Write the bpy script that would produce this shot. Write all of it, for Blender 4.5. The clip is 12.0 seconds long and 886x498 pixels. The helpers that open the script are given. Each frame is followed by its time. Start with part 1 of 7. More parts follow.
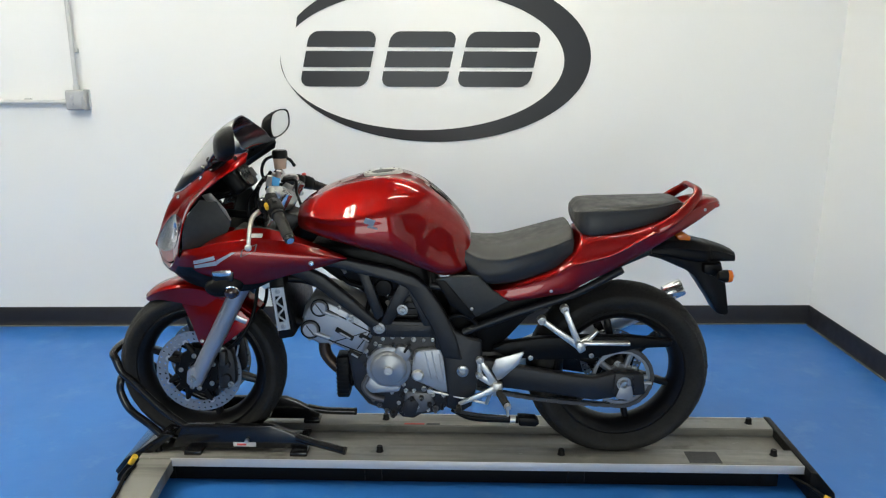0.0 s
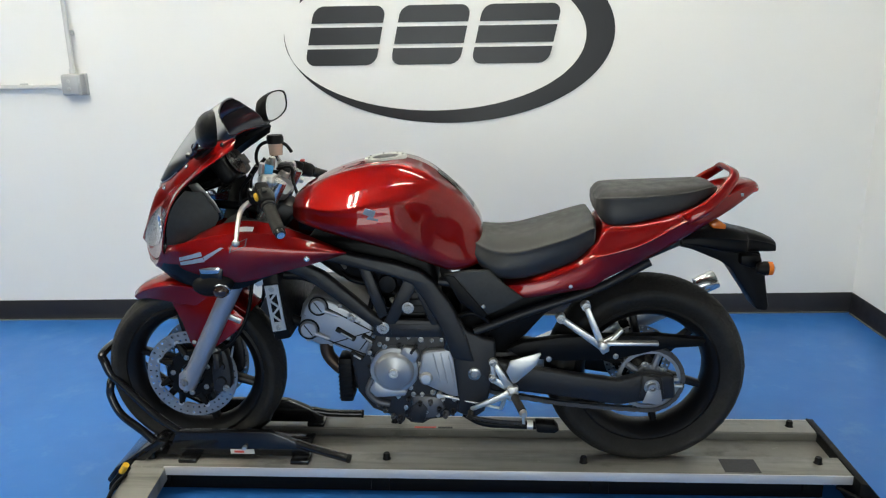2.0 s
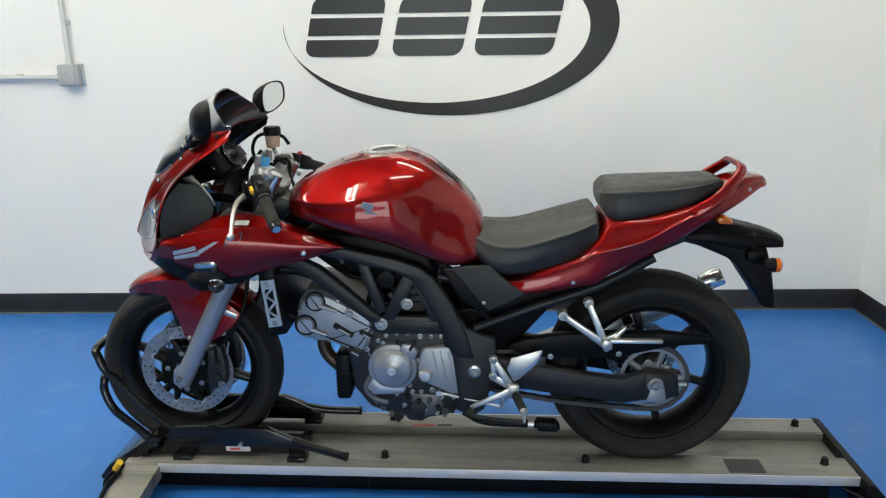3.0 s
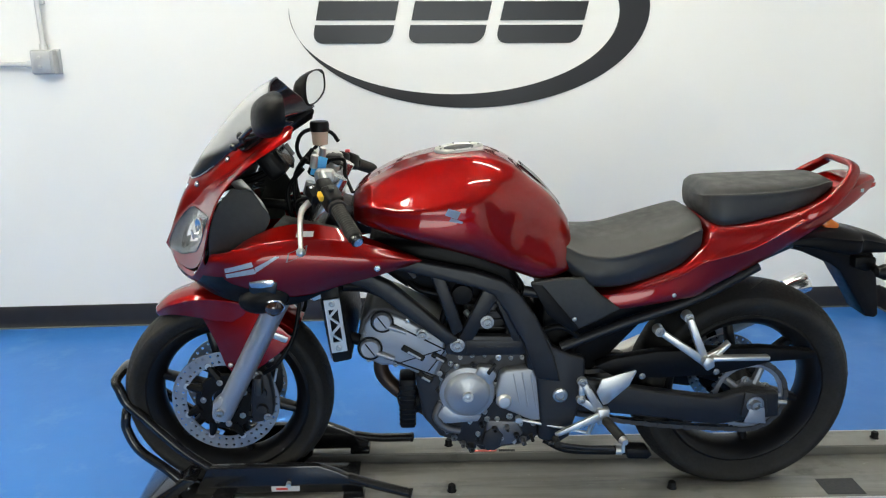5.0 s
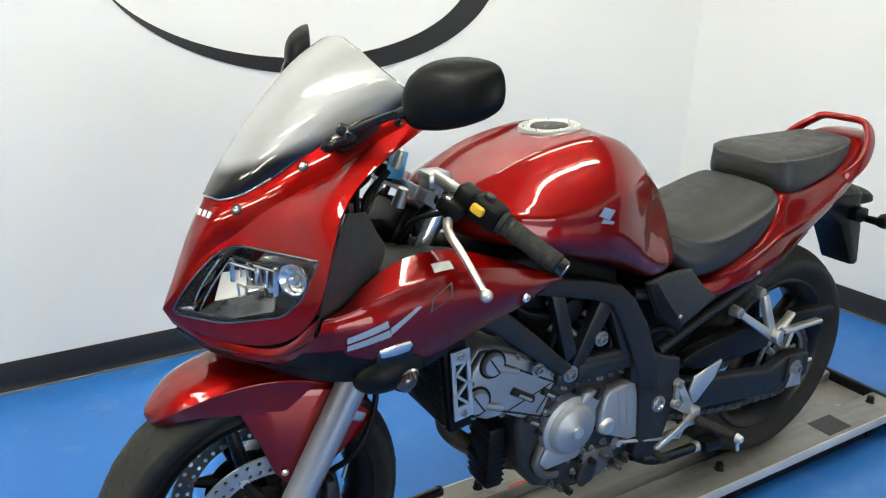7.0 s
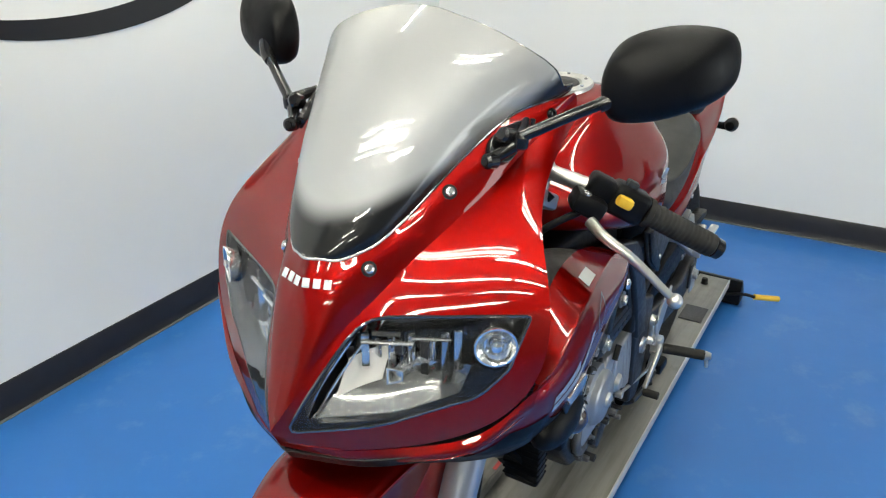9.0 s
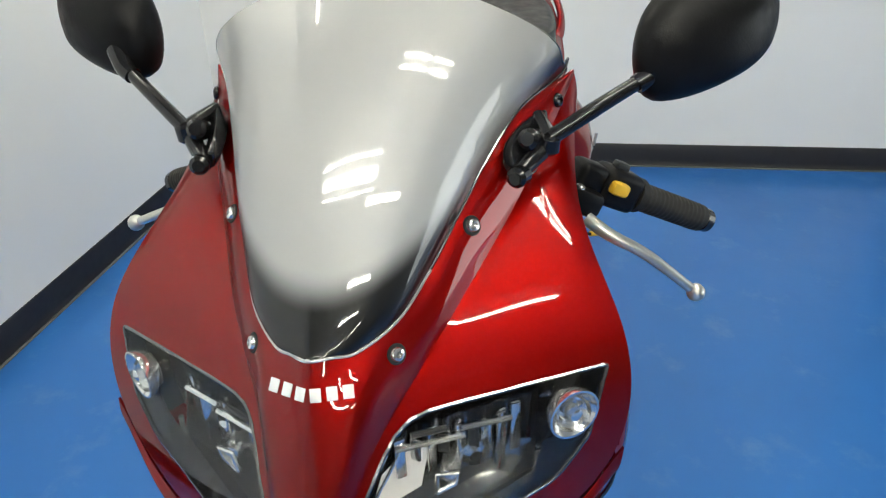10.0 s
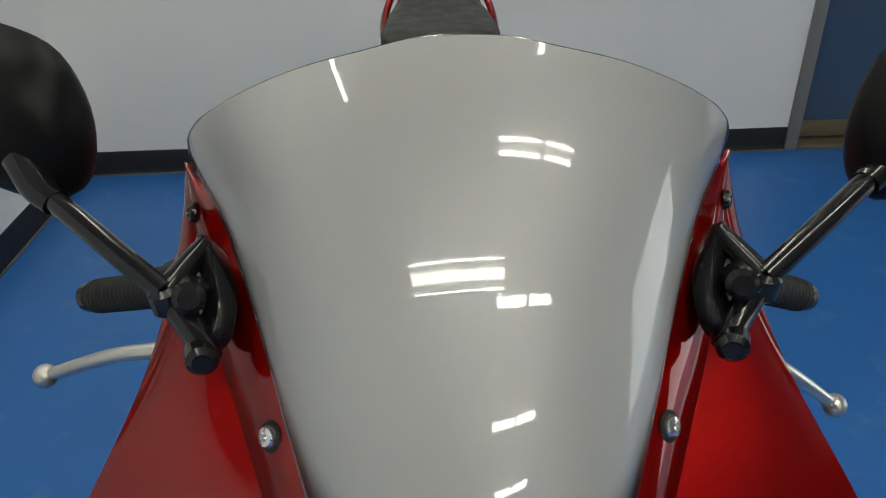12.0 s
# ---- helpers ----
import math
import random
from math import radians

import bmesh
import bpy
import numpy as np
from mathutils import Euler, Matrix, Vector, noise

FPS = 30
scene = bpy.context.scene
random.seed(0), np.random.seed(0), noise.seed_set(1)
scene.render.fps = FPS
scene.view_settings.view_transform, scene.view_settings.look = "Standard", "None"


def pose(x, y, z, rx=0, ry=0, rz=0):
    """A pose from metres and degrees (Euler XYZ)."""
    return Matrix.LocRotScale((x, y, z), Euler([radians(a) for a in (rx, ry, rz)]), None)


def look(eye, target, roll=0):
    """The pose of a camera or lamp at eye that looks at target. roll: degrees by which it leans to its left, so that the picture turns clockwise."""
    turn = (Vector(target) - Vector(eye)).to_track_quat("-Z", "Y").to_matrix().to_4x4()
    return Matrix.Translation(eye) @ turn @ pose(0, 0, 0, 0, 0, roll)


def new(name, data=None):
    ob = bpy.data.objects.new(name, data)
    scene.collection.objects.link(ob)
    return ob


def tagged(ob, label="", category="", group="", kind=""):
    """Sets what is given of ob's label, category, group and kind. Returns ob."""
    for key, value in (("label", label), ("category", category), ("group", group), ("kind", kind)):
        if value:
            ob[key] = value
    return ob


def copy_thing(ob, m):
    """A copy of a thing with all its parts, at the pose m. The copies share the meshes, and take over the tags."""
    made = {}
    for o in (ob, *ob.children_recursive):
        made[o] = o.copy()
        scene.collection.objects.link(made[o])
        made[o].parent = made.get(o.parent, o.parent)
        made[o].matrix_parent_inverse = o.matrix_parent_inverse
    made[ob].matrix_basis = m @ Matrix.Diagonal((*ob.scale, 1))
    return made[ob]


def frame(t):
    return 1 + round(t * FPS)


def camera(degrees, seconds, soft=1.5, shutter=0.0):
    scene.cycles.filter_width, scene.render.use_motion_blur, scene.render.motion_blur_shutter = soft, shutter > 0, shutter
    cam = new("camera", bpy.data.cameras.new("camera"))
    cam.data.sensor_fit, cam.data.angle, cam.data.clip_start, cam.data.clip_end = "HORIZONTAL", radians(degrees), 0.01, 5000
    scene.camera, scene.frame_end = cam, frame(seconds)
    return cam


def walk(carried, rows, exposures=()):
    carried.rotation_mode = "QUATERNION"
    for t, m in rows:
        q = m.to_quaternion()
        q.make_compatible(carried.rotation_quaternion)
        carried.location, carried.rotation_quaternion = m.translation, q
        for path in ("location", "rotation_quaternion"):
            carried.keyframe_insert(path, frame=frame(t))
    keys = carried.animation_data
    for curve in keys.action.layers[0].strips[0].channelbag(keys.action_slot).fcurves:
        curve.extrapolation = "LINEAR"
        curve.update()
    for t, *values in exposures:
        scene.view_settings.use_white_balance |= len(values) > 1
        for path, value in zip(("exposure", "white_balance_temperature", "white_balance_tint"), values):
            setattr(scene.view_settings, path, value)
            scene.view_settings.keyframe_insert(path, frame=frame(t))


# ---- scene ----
cam = camera(60.7, 12.0, soft=1.2)

PATH = [
    (0, (0.79, -2.48, 1.436), (0.826, -0.542, 0.944), 0.2),
    (0.5, (0.755, -2.492, 1.439), (0.814, -0.557, 0.938), 0.2),
    (1, (0.75, -2.478, 1.442), (0.815, -0.543, 0.939), 1.2),
    (1.5, (0.815, -2.353, 1.428), (0.821, -0.424, 0.9), -1.1),
    (2, (0.847, -2.265, 1.416), (0.813, -0.34, 0.875), -0.9),
    (2.5, (0.855, -2.237, 1.409), (0.812, -0.314, 0.863), -0.8),
    (4.5, (0.691, -2.072, 1.4), (0.72, -0.161, 0.81), 0.4),
    (5, (0.469, -1.95, 1.388), (0.596, -0.04, 0.807), -0.1),
    (5.5, (0.28, -1.732, 1.382), (0.568, 0.151, 0.774), -0.1),
    (6, (0.094, -1.502, 1.38), (0.531, 0.329, 0.704), 1.2),
    (6.5, (-0.2, -1.334, 1.363), (0.575, 0.365, 0.648), -0.4),
    (7, (-0.381, -1.17, 1.335), (0.662, 0.404, 0.676), 1.9),
    (7.2, (-0.433, -1.074, 1.339), (0.691, 0.42, 0.63), 0.9),
    (8.8, (-0.678, -0.555, 1.365), (0.883, 0.363, 0.517), 2.2),
    (9, (-0.647, -0.474, 1.362), (0.951, 0.394, 0.53), 0.5),
    (9.5, (-0.548, -0.328, 1.352), (1.138, 0.264, 0.453), -2.2),
    (10, (-0.505, -0.161, 1.348), (1.238, 0.121, 0.409), -2.1),
    (10.5, (-0.478, -0.034, 1.383), (1.288, 0.066, 0.451), -3.0),
    (11, (-0.407, 0.011, 1.385), (1.366, 0.009, 0.459), -1.9),
    (11.5, (-0.3, 0.032, 1.381), (1.463, -0.038, 0.438), -1.7),
    (12, (-0.234, 0.04, 1.354), (1.498, -0.033, 0.356), -1.2),
]
walk(cam, [(t, look(eye, target, roll)) for t, eye, target, roll in PATH],
     exposures=[(0, 0.23, 6600, 2), (2.5, 0.21, 6600, 2), (5.5, 0.47, 6600, 2), (7, 0.56, 6600, 2), (9, 0.42, 6600, 2), (9.5, 0.22, 6600, 2), (10, 0.22, 6600, 2), (10.5, 0.08, 6600, 2), (11, -0.19, 6600, 2), (12, -0.68, 6600, 2)])

# ---- light ----
world = bpy.data.worlds.new("world")
scene.world = world
world.use_nodes = True
world.node_tree.nodes["Background"].inputs[0].default_value = (0.8, 0.85, 0.9, 1)
world.node_tree.nodes["Background"].inputs[1].default_value = 0.02
TUBE_STRENGTH = 52.0
daylight = bpy.data.lights.new("doorway_daylight", "AREA")
daylight.shape, daylight.size, daylight.size_y = "RECTANGLE", 3.1, 2.2
daylight.energy, daylight.color = 85.0, (0.92, 0.96, 1.0)
day = new("doorway_daylight", daylight)
day.matrix_basis = Matrix.Translation((0.7, -6.46, 1.15)) @ Matrix.Rotation(radians(90), 4, "X")

# the motorcycle stands slightly askew in the room
BIKE = Matrix.Translation((0, 0.017, 0)) @ Matrix.Rotation(radians(-2.0), 4, "Z")
TRAY = Matrix.Translation((0, 0.021, 0)) @ Matrix.Rotation(radians(-2.1), 4, "Z")


# ---- materials ----
def paint(name, rgb, rough=0.5, metal=0.0, coat=0.0, var=0.12, scale=6.0, bump=0.0, bscale=80.0, spec=0.5, fine=True):
    m = bpy.data.materials.new(name)
    m.use_nodes = True
    t = m.node_tree
    n, l = t.nodes, t.links
    b = n["Principled BSDF"]
    b.inputs["Metallic"].default_value = metal
    b.inputs["Roughness"].default_value = rough
    b.inputs["Specular IOR Level"].default_value = spec
    b.inputs["Coat Weight"].default_value = coat
    b.inputs["Coat Roughness"].default_value = 0.018
    co = n.new("ShaderNodeTexCoord")
    big = n.new("ShaderNodeTexNoise")
    big.inputs["Scale"].default_value = scale
    big.inputs["Detail"].default_value = 5
    l.new(co.outputs["Object"], big.inputs["Vector"])
    ramp = n.new("ShaderNodeMix")
    ramp.data_type = "RGBA"
    lo = [c * (1 - var) for c in rgb]
    hi = [min(1, c * (1 + var)) for c in rgb]
    ramp.inputs[6].default_value = (*lo, 1)
    ramp.inputs[7].default_value = (*hi, 1)
    l.new(big.outputs["Fac"], ramp.inputs[0])
    l.new(ramp.outputs[2], b.inputs["Base Color"])
    if fine:
        mr = n.new("ShaderNodeMapRange")
        mr.inputs[1].default_value, mr.inputs[2].default_value = 0.3, 0.7
        mr.inputs[3].default_value, mr.inputs[4].default_value = rough * 0.85, min(1, rough * 1.2)
        sm = n.new("ShaderNodeTexNoise")
        sm.inputs["Scale"].default_value = scale * 7
        sm.inputs["Detail"].default_value = 3
        l.new(co.outputs["Object"], sm.inputs["Vector"])
        l.new(sm.outputs["Fac"], mr.inputs[0])
        l.new(mr.outputs[0], b.inputs["Roughness"])
    if bump > 0:
        bn = n.new("ShaderNodeTexNoise")
        bn.inputs["Scale"].default_value = bscale
        bn.inputs["Detail"].default_value = 4
        l.new(co.outputs["Object"], bn.inputs["Vector"])
        bp = n.new("ShaderNodeBump")
        bp.inputs["Strength"].default_value = bump
        bp.inputs["Distance"].default_value = 0.004
        l.new(bn.outputs["Fac"], bp.inputs["Height"])
        l.new(bp.outputs[0], b.inputs["Normal"])
    return m


def glow(name, rgb, strength):
    m = bpy.data.materials.new(name)
    m.use_nodes = True
    b = m.node_tree.nodes["Principled BSDF"]
    b.inputs["Base Color"].default_value = (0.8, 0.8, 0.8, 1)
    b.inputs["Emission Color"].default_value = (*rgb, 1)
    b.inputs["Emission Strength"].default_value = strength
    return m


def clear(name, rgb, rough=0.02, ior=1.45):
    m = bpy.data.materials.new(name)
    m.use_nodes = True
    b = m.node_tree.nodes["Principled BSDF"]
    b.inputs["Base Color"].default_value = (*rgb, 1)
    b.inputs["Transmission Weight"].default_value = 1.0
    b.inputs["Roughness"].default_value = rough
    b.inputs["IOR"].default_value = ior
    return m


def ground_paint():
    """Glossy blue floor coating with scuffs, dull patches and a little orange peel."""
    m = paint("blue_floor_coating", (0.030, 0.155, 0.48), rough=0.33, coat=0.0, var=0.10, scale=1.3, bump=0.06, bscale=35, spec=0.4)
    t = m.node_tree
    n, l = t.nodes, t.links
    b = n["Principled BSDF"]
    src = b.inputs["Base Color"].links[0].from_socket
    co = next(x for x in n if x.type == "TEX_COORD")
    scuff = n.new("ShaderNodeTexNoise")
    scuff.inputs["Scale"].default_value = 5.5
    scuff.inputs["Detail"].default_value = 9
    scuff.inputs["Roughness"].default_value = 0.65
    l.new(co.outputs["Object"], scuff.inputs["Vector"])
    rr = n.new("ShaderNodeValToRGB")
    rr.color_ramp.elements[0].position, rr.color_ramp.elements[1].position = 0.56, 0.78
    rr.color_ramp.elements[0].color, rr.color_ramp.elements[1].color = (0, 0, 0, 1), (0.45, 0.45, 0.45, 1)
    l.new(scuff.outputs["Fac"], rr.inputs[0])
    mx = n.new("ShaderNodeMix")
    mx.data_type = "RGBA"
    mx.inputs[7].default_value = (0.16, 0.30, 0.52, 1)
    l.new(rr.outputs[0], mx.inputs[0])
    l.new(src, mx.inputs[6])
    l.new(mx.outputs[2], b.inputs["Base Color"])
    return m


def screen_tint():
    """Smoked silver-grey windscreen, shading to black at its foot."""
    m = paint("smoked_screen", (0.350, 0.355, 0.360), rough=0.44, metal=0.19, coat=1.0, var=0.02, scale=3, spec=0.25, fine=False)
    t = m.node_tree
    n, l = t.nodes, t.links
    b = n["Principled BSDF"]
    src = b.inputs["Base Color"].links[0].from_socket
    co = next(x for x in n if x.type == "TEX_COORD")
    sep = n.new("ShaderNodeSeparateXYZ")
    l.new(co.outputs["Object"], sep.inputs[0])
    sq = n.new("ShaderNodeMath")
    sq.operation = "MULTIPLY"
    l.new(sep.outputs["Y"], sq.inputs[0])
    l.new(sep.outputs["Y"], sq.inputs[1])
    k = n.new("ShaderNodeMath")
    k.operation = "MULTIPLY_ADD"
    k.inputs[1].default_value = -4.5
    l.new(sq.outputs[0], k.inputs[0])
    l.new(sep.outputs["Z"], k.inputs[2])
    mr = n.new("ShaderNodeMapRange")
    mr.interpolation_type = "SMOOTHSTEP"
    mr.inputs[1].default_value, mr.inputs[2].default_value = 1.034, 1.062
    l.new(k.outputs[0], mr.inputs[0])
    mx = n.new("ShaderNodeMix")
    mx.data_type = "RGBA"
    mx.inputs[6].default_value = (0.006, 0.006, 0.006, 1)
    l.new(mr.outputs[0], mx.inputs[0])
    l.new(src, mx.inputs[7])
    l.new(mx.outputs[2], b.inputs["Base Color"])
    return m


def worn_plate():
    """Bare steel sheet with drawn-out rubber streaks, dark stains and dull spots."""
    m = paint("worn_plate", (0.275, 0.265, 0.240), rough=0.42, metal=0.35, var=0.16, scale=4, bump=0.08, bscale=40)
    t = m.node_tree
    n, l = t.nodes, t.links
    b = n["Principled BSDF"]
    src = b.inputs["Base Color"].links[0].from_socket
    co = next(x for x in n if x.type == "TEX_COORD")
    for stretch, lo, hi, dark in (((1.2, 16, 4), 0.50, 0.72, (0.10, 0.097, 0.09, 1)), ((5, 7, 5), 0.58, 0.74, (0.06, 0.055, 0.05, 1)), ((22, 30, 22), 0.66, 0.74, (0.48, 0.46, 0.43, 1))):
        mp = n.new("ShaderNodeMapping")
        mp.inputs["Scale"].default_value = stretch
        l.new(co.outputs["Object"], mp.inputs[0])
        nz = n.new("ShaderNodeTexNoise")
        nz.inputs["Scale"].default_value = 1.0
        nz.inputs["Detail"].default_value = 7
        nz.inputs["Roughness"].default_value = 0.62
        l.new(mp.outputs[0], nz.inputs["Vector"])
        mr = n.new("ShaderNodeMapRange")
        mr.inputs[1].default_value, mr.inputs[2].default_value, mr.inputs[4].default_value = lo, hi, 0.8
        l.new(nz.outputs["Fac"], mr.inputs[0])
        mx = n.new("ShaderNodeMix")
        mx.data_type = "RGBA"
        mx.inputs[7].default_value = dark
        l.new(mr.outputs[0], mx.inputs[0])
        l.new(src, mx.inputs[6])
        src = mx.outputs[2]
    l.new(src, b.inputs["Base Color"])
    return m


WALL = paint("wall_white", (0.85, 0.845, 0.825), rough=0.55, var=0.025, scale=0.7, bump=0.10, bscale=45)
# unseen walls and ceiling: dark grey chosen to keep reflections and bounce low
WALLDIM = paint("wall_unseen_dark", (0.18, 0.18, 0.18), rough=0.6, var=0.05, scale=0.7, bump=0.1, bscale=45)
CEIL = paint("ceiling_unseen_dark", (0.22, 0.22, 0.22), rough=0.8, var=0.03, scale=1)
FLOOR = ground_paint()
BASE = paint("base_rubber", (0.010, 0.010, 0.014), rough=0.45, var=0.3, scale=3, bump=0.05)
GRIME = paint("floor_edge_grime", (0.13, 0.13, 0.12), rough=0.8, var=0.4, scale=8)
DECAL = paint("black_vinyl", (0.012, 0.012, 0.014), rough=0.34, var=0.3, scale=2, fine=False)
CONDUIT = paint("painted_conduit", (0.60, 0.60, 0.59), rough=0.5, metal=0.1, var=0.1, scale=14)
STEEL = paint("galvanised", (0.52, 0.53, 0.53), rough=0.42, metal=0.6, var=0.12, scale=14)
GREYBOX = paint("box_grey", (0.42, 0.43, 0.44), rough=0.5, metal=0.2, var=0.1, scale=10)
DOORBLUE = paint("door_blue_grey", (0.055, 0.095, 0.17), rough=0.45, var=0.15, scale=3)
DOORFRAME = paint("door_frame_grey", (0.21, 0.20, 0.19), rough=0.5, var=0.2, scale=4)
BROWN = paint("threshold_brown", (0.19, 0.15, 0.09), rough=0.5, metal=0.4, var=0.3, scale=12)
LAMPWHITE = paint("lamp_white", (0.8, 0.8, 0.8), rough=0.4, var=0.02)
TUBE = glow("tube_light", (1.0, 0.94, 0.84), TUBE_STRENGTH)
DIFFUSER = glow("lamp_diffuser", (1.0, 0.94, 0.84), TUBE_STRENGTH * 0.62)

RED = paint("candy_red", (0.238, 0.0029, 0.0020), rough=0.47, metal=0.92, coat=1.0, var=0.05, scale=400, spec=0.04, fine=False)
RED.node_tree.nodes["Principled BSDF"].inputs["Specular Tint"].default_value = (0.45, 0.02, 0.02, 1)
BLACK = paint("black_plastic", (0.004, 0.004, 0.0045), rough=0.42, var=0.3, scale=12, bump=0.08, bscale=500, spec=0.15)
DARKGREY = paint("grey_plastic", (0.020, 0.021, 0.020), rough=0.55, var=0.15, scale=12, bump=0.15, bscale=500)
GLOSS = paint("black_gloss", (0.008, 0.008, 0.009), rough=0.18, coat=0.35, var=0.2, scale=10, spec=0.3)
FRAME = paint("black_frame_paint", (0.010, 0.0102, 0.012), rough=0.42, metal=0.0, var=0.2, scale=12, bump=0.04, bscale=200, spec=0.42)
RUBBER = paint("tyre_rubber", (0.021, 0.020, 0.0185), rough=0.64, var=0.35, scale=18, bump=0.08, bscale=140, spec=0.22)
RIMBLACK = paint("rim_satin_black", (0.006, 0.006, 0.007), rough=0.36, var=0.2, scale=12, bump=0.03, bscale=200, spec=0.3)
VINYL = paint("seat_vinyl", (0.023, 0.0235, 0.023), rough=0.48, var=0.04, scale=5, bump=0.06, bscale=900)
CAST = paint("cast_grey", (0.37, 0.38, 0.395), rough=0.36, metal=0.6, var=0.12, scale=14, bump=0.12, bscale=260)
CASTMID = paint("cast_mid_grey", (0.12, 0.12, 0.125), rough=0.40, metal=0.5, var=0.2, scale=16, bump=0.12, bscale=220)
CASTDARK = paint("cast_dark", (0.022, 0.022, 0.024), rough=0.42, metal=0.3, var=0.25, scale=18, bump=0.15, bscale=200)
BOLT = paint("bolt_steel", (0.42, 0.42, 0.41), rough=0.30, metal=0.9, var=0.15, scale=60)
ALU = paint("bare_aluminium", (0.62, 0.61, 0.58), rough=0.33, metal=0.85, var=0.10, scale=20, bump=0.05, bscale=200)
FORKGREY = paint("fork_grey", (0.36, 0.38, 0.42), rough=0.34, metal=0.6, var=0.06, scale=14)
CHROME = paint("chrome", (0.75, 0.75, 0.74), rough=0.16, metal=0.9, var=0.04, scale=10)
DISC = paint("brake_disc_steel", (0.33, 0.335, 0.345), rough=0.36, metal=0.75, var=0.15, scale=30)
HOLE = paint("dark_recess", (0.006, 0.006, 0.006), rough=0.8, var=0.2)
SILVERDECAL = paint("silver_decal", (0.36, 0.40, 0.45), rough=0.3, metal=0.2, var=0.06, scale=30)
WHITEDECAL = paint("white_decal", (0.75, 0.75, 0.75), rough=0.3, var=0.04)
BLUETAPE = paint("blue_tape", (0.09, 0.42, 0.80), rough=0.6, var=0.06, scale=20)
YELLOW = paint("yellow_grip", (0.80, 0.47, 0.03), rough=0.45, var=0.10, scale=20)
AMBER = paint("amber_lens", (0.72, 0.17, 0.01), rough=0.12, coat=0.8, var=0.06)
SMOKED = paint("smoked_brown_lens", (0.030, 0.012, 0.006), rough=0.08, coat=1.0, var=0.1)
TAN = paint("fluid_tan", (0.50, 0.37, 0.29), rough=0.2, coat=0.6, var=0.1, scale=20)
REDLENS = paint("red_lens", (0.35, 0.01, 0.01), rough=0.08, coat=1.0, var=0.05)
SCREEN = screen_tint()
SCREENIN = paint("smoked_screen_inside", (0.035, 0.035, 0.04), rough=0.15, coat=0.6, var=0.1)
LENS = clear("clear_lens", (0.97, 0.98, 0.98), 0.03, 1.2)
REFLECTOR = paint("reflector_chrome", (0.70, 0.70, 0.70), rough=0.12, metal=0.95, var=0.04, scale=10)
DISHGREY = paint("dish_grey", (0.34, 0.34, 0.34), rough=0.10, metal=0.92, var=0.03, scale=4)
BACKGREY = paint("reflector_dark", (0.16, 0.16, 0.165), rough=0.15, metal=0.9, var=0.05, scale=10)
MIRROR = paint("mirror_glass", (0.88, 0.89, 0.89), rough=0.01, metal=1.0, var=0.0, fine=False)
EXHAUST = paint("heat_stained_pipe", (0.075, 0.050, 0.036), rough=0.38, metal=0.6, var=0.4, scale=20)
CHAINM = paint("chain_steel", (0.09, 0.085, 0.08), rough=0.45, metal=0.7, var=0.3, scale=40)
PLATE = worn_plate()
PLATEEDGE = paint("bare_plate_edge", (0.66, 0.65, 0.64), rough=0.35, metal=0.35, var=0.1, scale=12)
# pale film for the maker label and headlight vane, and the pod's painted reflection
STICKERGLINT = paint("pale_sticker_and_glint", (0.62, 0.60, 0.58), rough=0.5, var=0.08, scale=60)
REDINK = paint("red_ink", (0.55, 0.06, 0.05), rough=0.5, var=0.15, scale=40)
TUBEBLACK = paint("black_powder_coat", (0.006, 0.006, 0.007), rough=0.25, coat=0.5, var=0.1, scale=20, fine=False, spec=0.3)


# ---- mesh helpers ----
def obj(name, bm, material, parent=None, label="", m=None, sharp=38, flat=False):
    bmesh.ops.recalc_face_normals(bm, faces=bm.faces[:])
    me = bpy.data.meshes.new(name)
    bm.to_mesh(me)
    bm.free()
    for one in (material if isinstance(material, (list, tuple)) else [material]):
        me.materials.append(one)
    if not flat:
        me.polygons.foreach_set("use_smooth", [True] * len(me.polygons))
        me.set_sharp_from_angle(angle=radians(sharp))
    ob = new(name, me)
    if parent is not None:
        ob.parent = parent
    if m is not None:
        ob.matrix_basis = m
    if label:
        ob["label"] = label
    return ob


def part(name, bm, material, parent, label="", sharp=38):
    return obj(name, bm, material, parent, label, sharp=sharp)


def empty(name, m, label, category, kind="", group=""):
    e = new(name)
    e.empty_display_size = 0.1
    e.matrix_basis = m
    return tagged(e, label, category, group, kind)


def bevel(bm, w, seg=2, verts=None, angle=30):
    es = [e for e in bm.edges if len(e.link_faces) == 2 and e.calc_face_angle(0) > radians(angle)
          and (verts is None or (e.verts[0] in verts and e.verts[1] in verts))]
    if es:
        bmesh.ops.bevel(bm, geom=es, offset=w, segments=seg, affect="EDGES", profile=0.5, clamp_overlap=True)


def add_box(bm, c, s, r=0.0, seg=2, rot=None):
    t = bmesh.new()
    bmesh.ops.create_cube(t, size=1)
    bmesh.ops.scale(t, vec=s, verts=t.verts)
    if r:
        bevel(t, r, seg)
    mm = Matrix.Translation(c) @ (rot.to_4x4() if rot else Matrix())
    bmesh.ops.transform(t, matrix=mm, verts=t.verts)
    merge(bm, t)


def merge(bm, t):
    me = bpy.data.meshes.new("t")
    t.to_mesh(me)
    t.free()
    bm.from_mesh(me)
    bpy.data.meshes.remove(me)


def box(c, s, r=0.0, seg=2, rot=None):
    bm = bmesh.new()
    add_box(bm, c, s, r, seg, rot)
    return bm


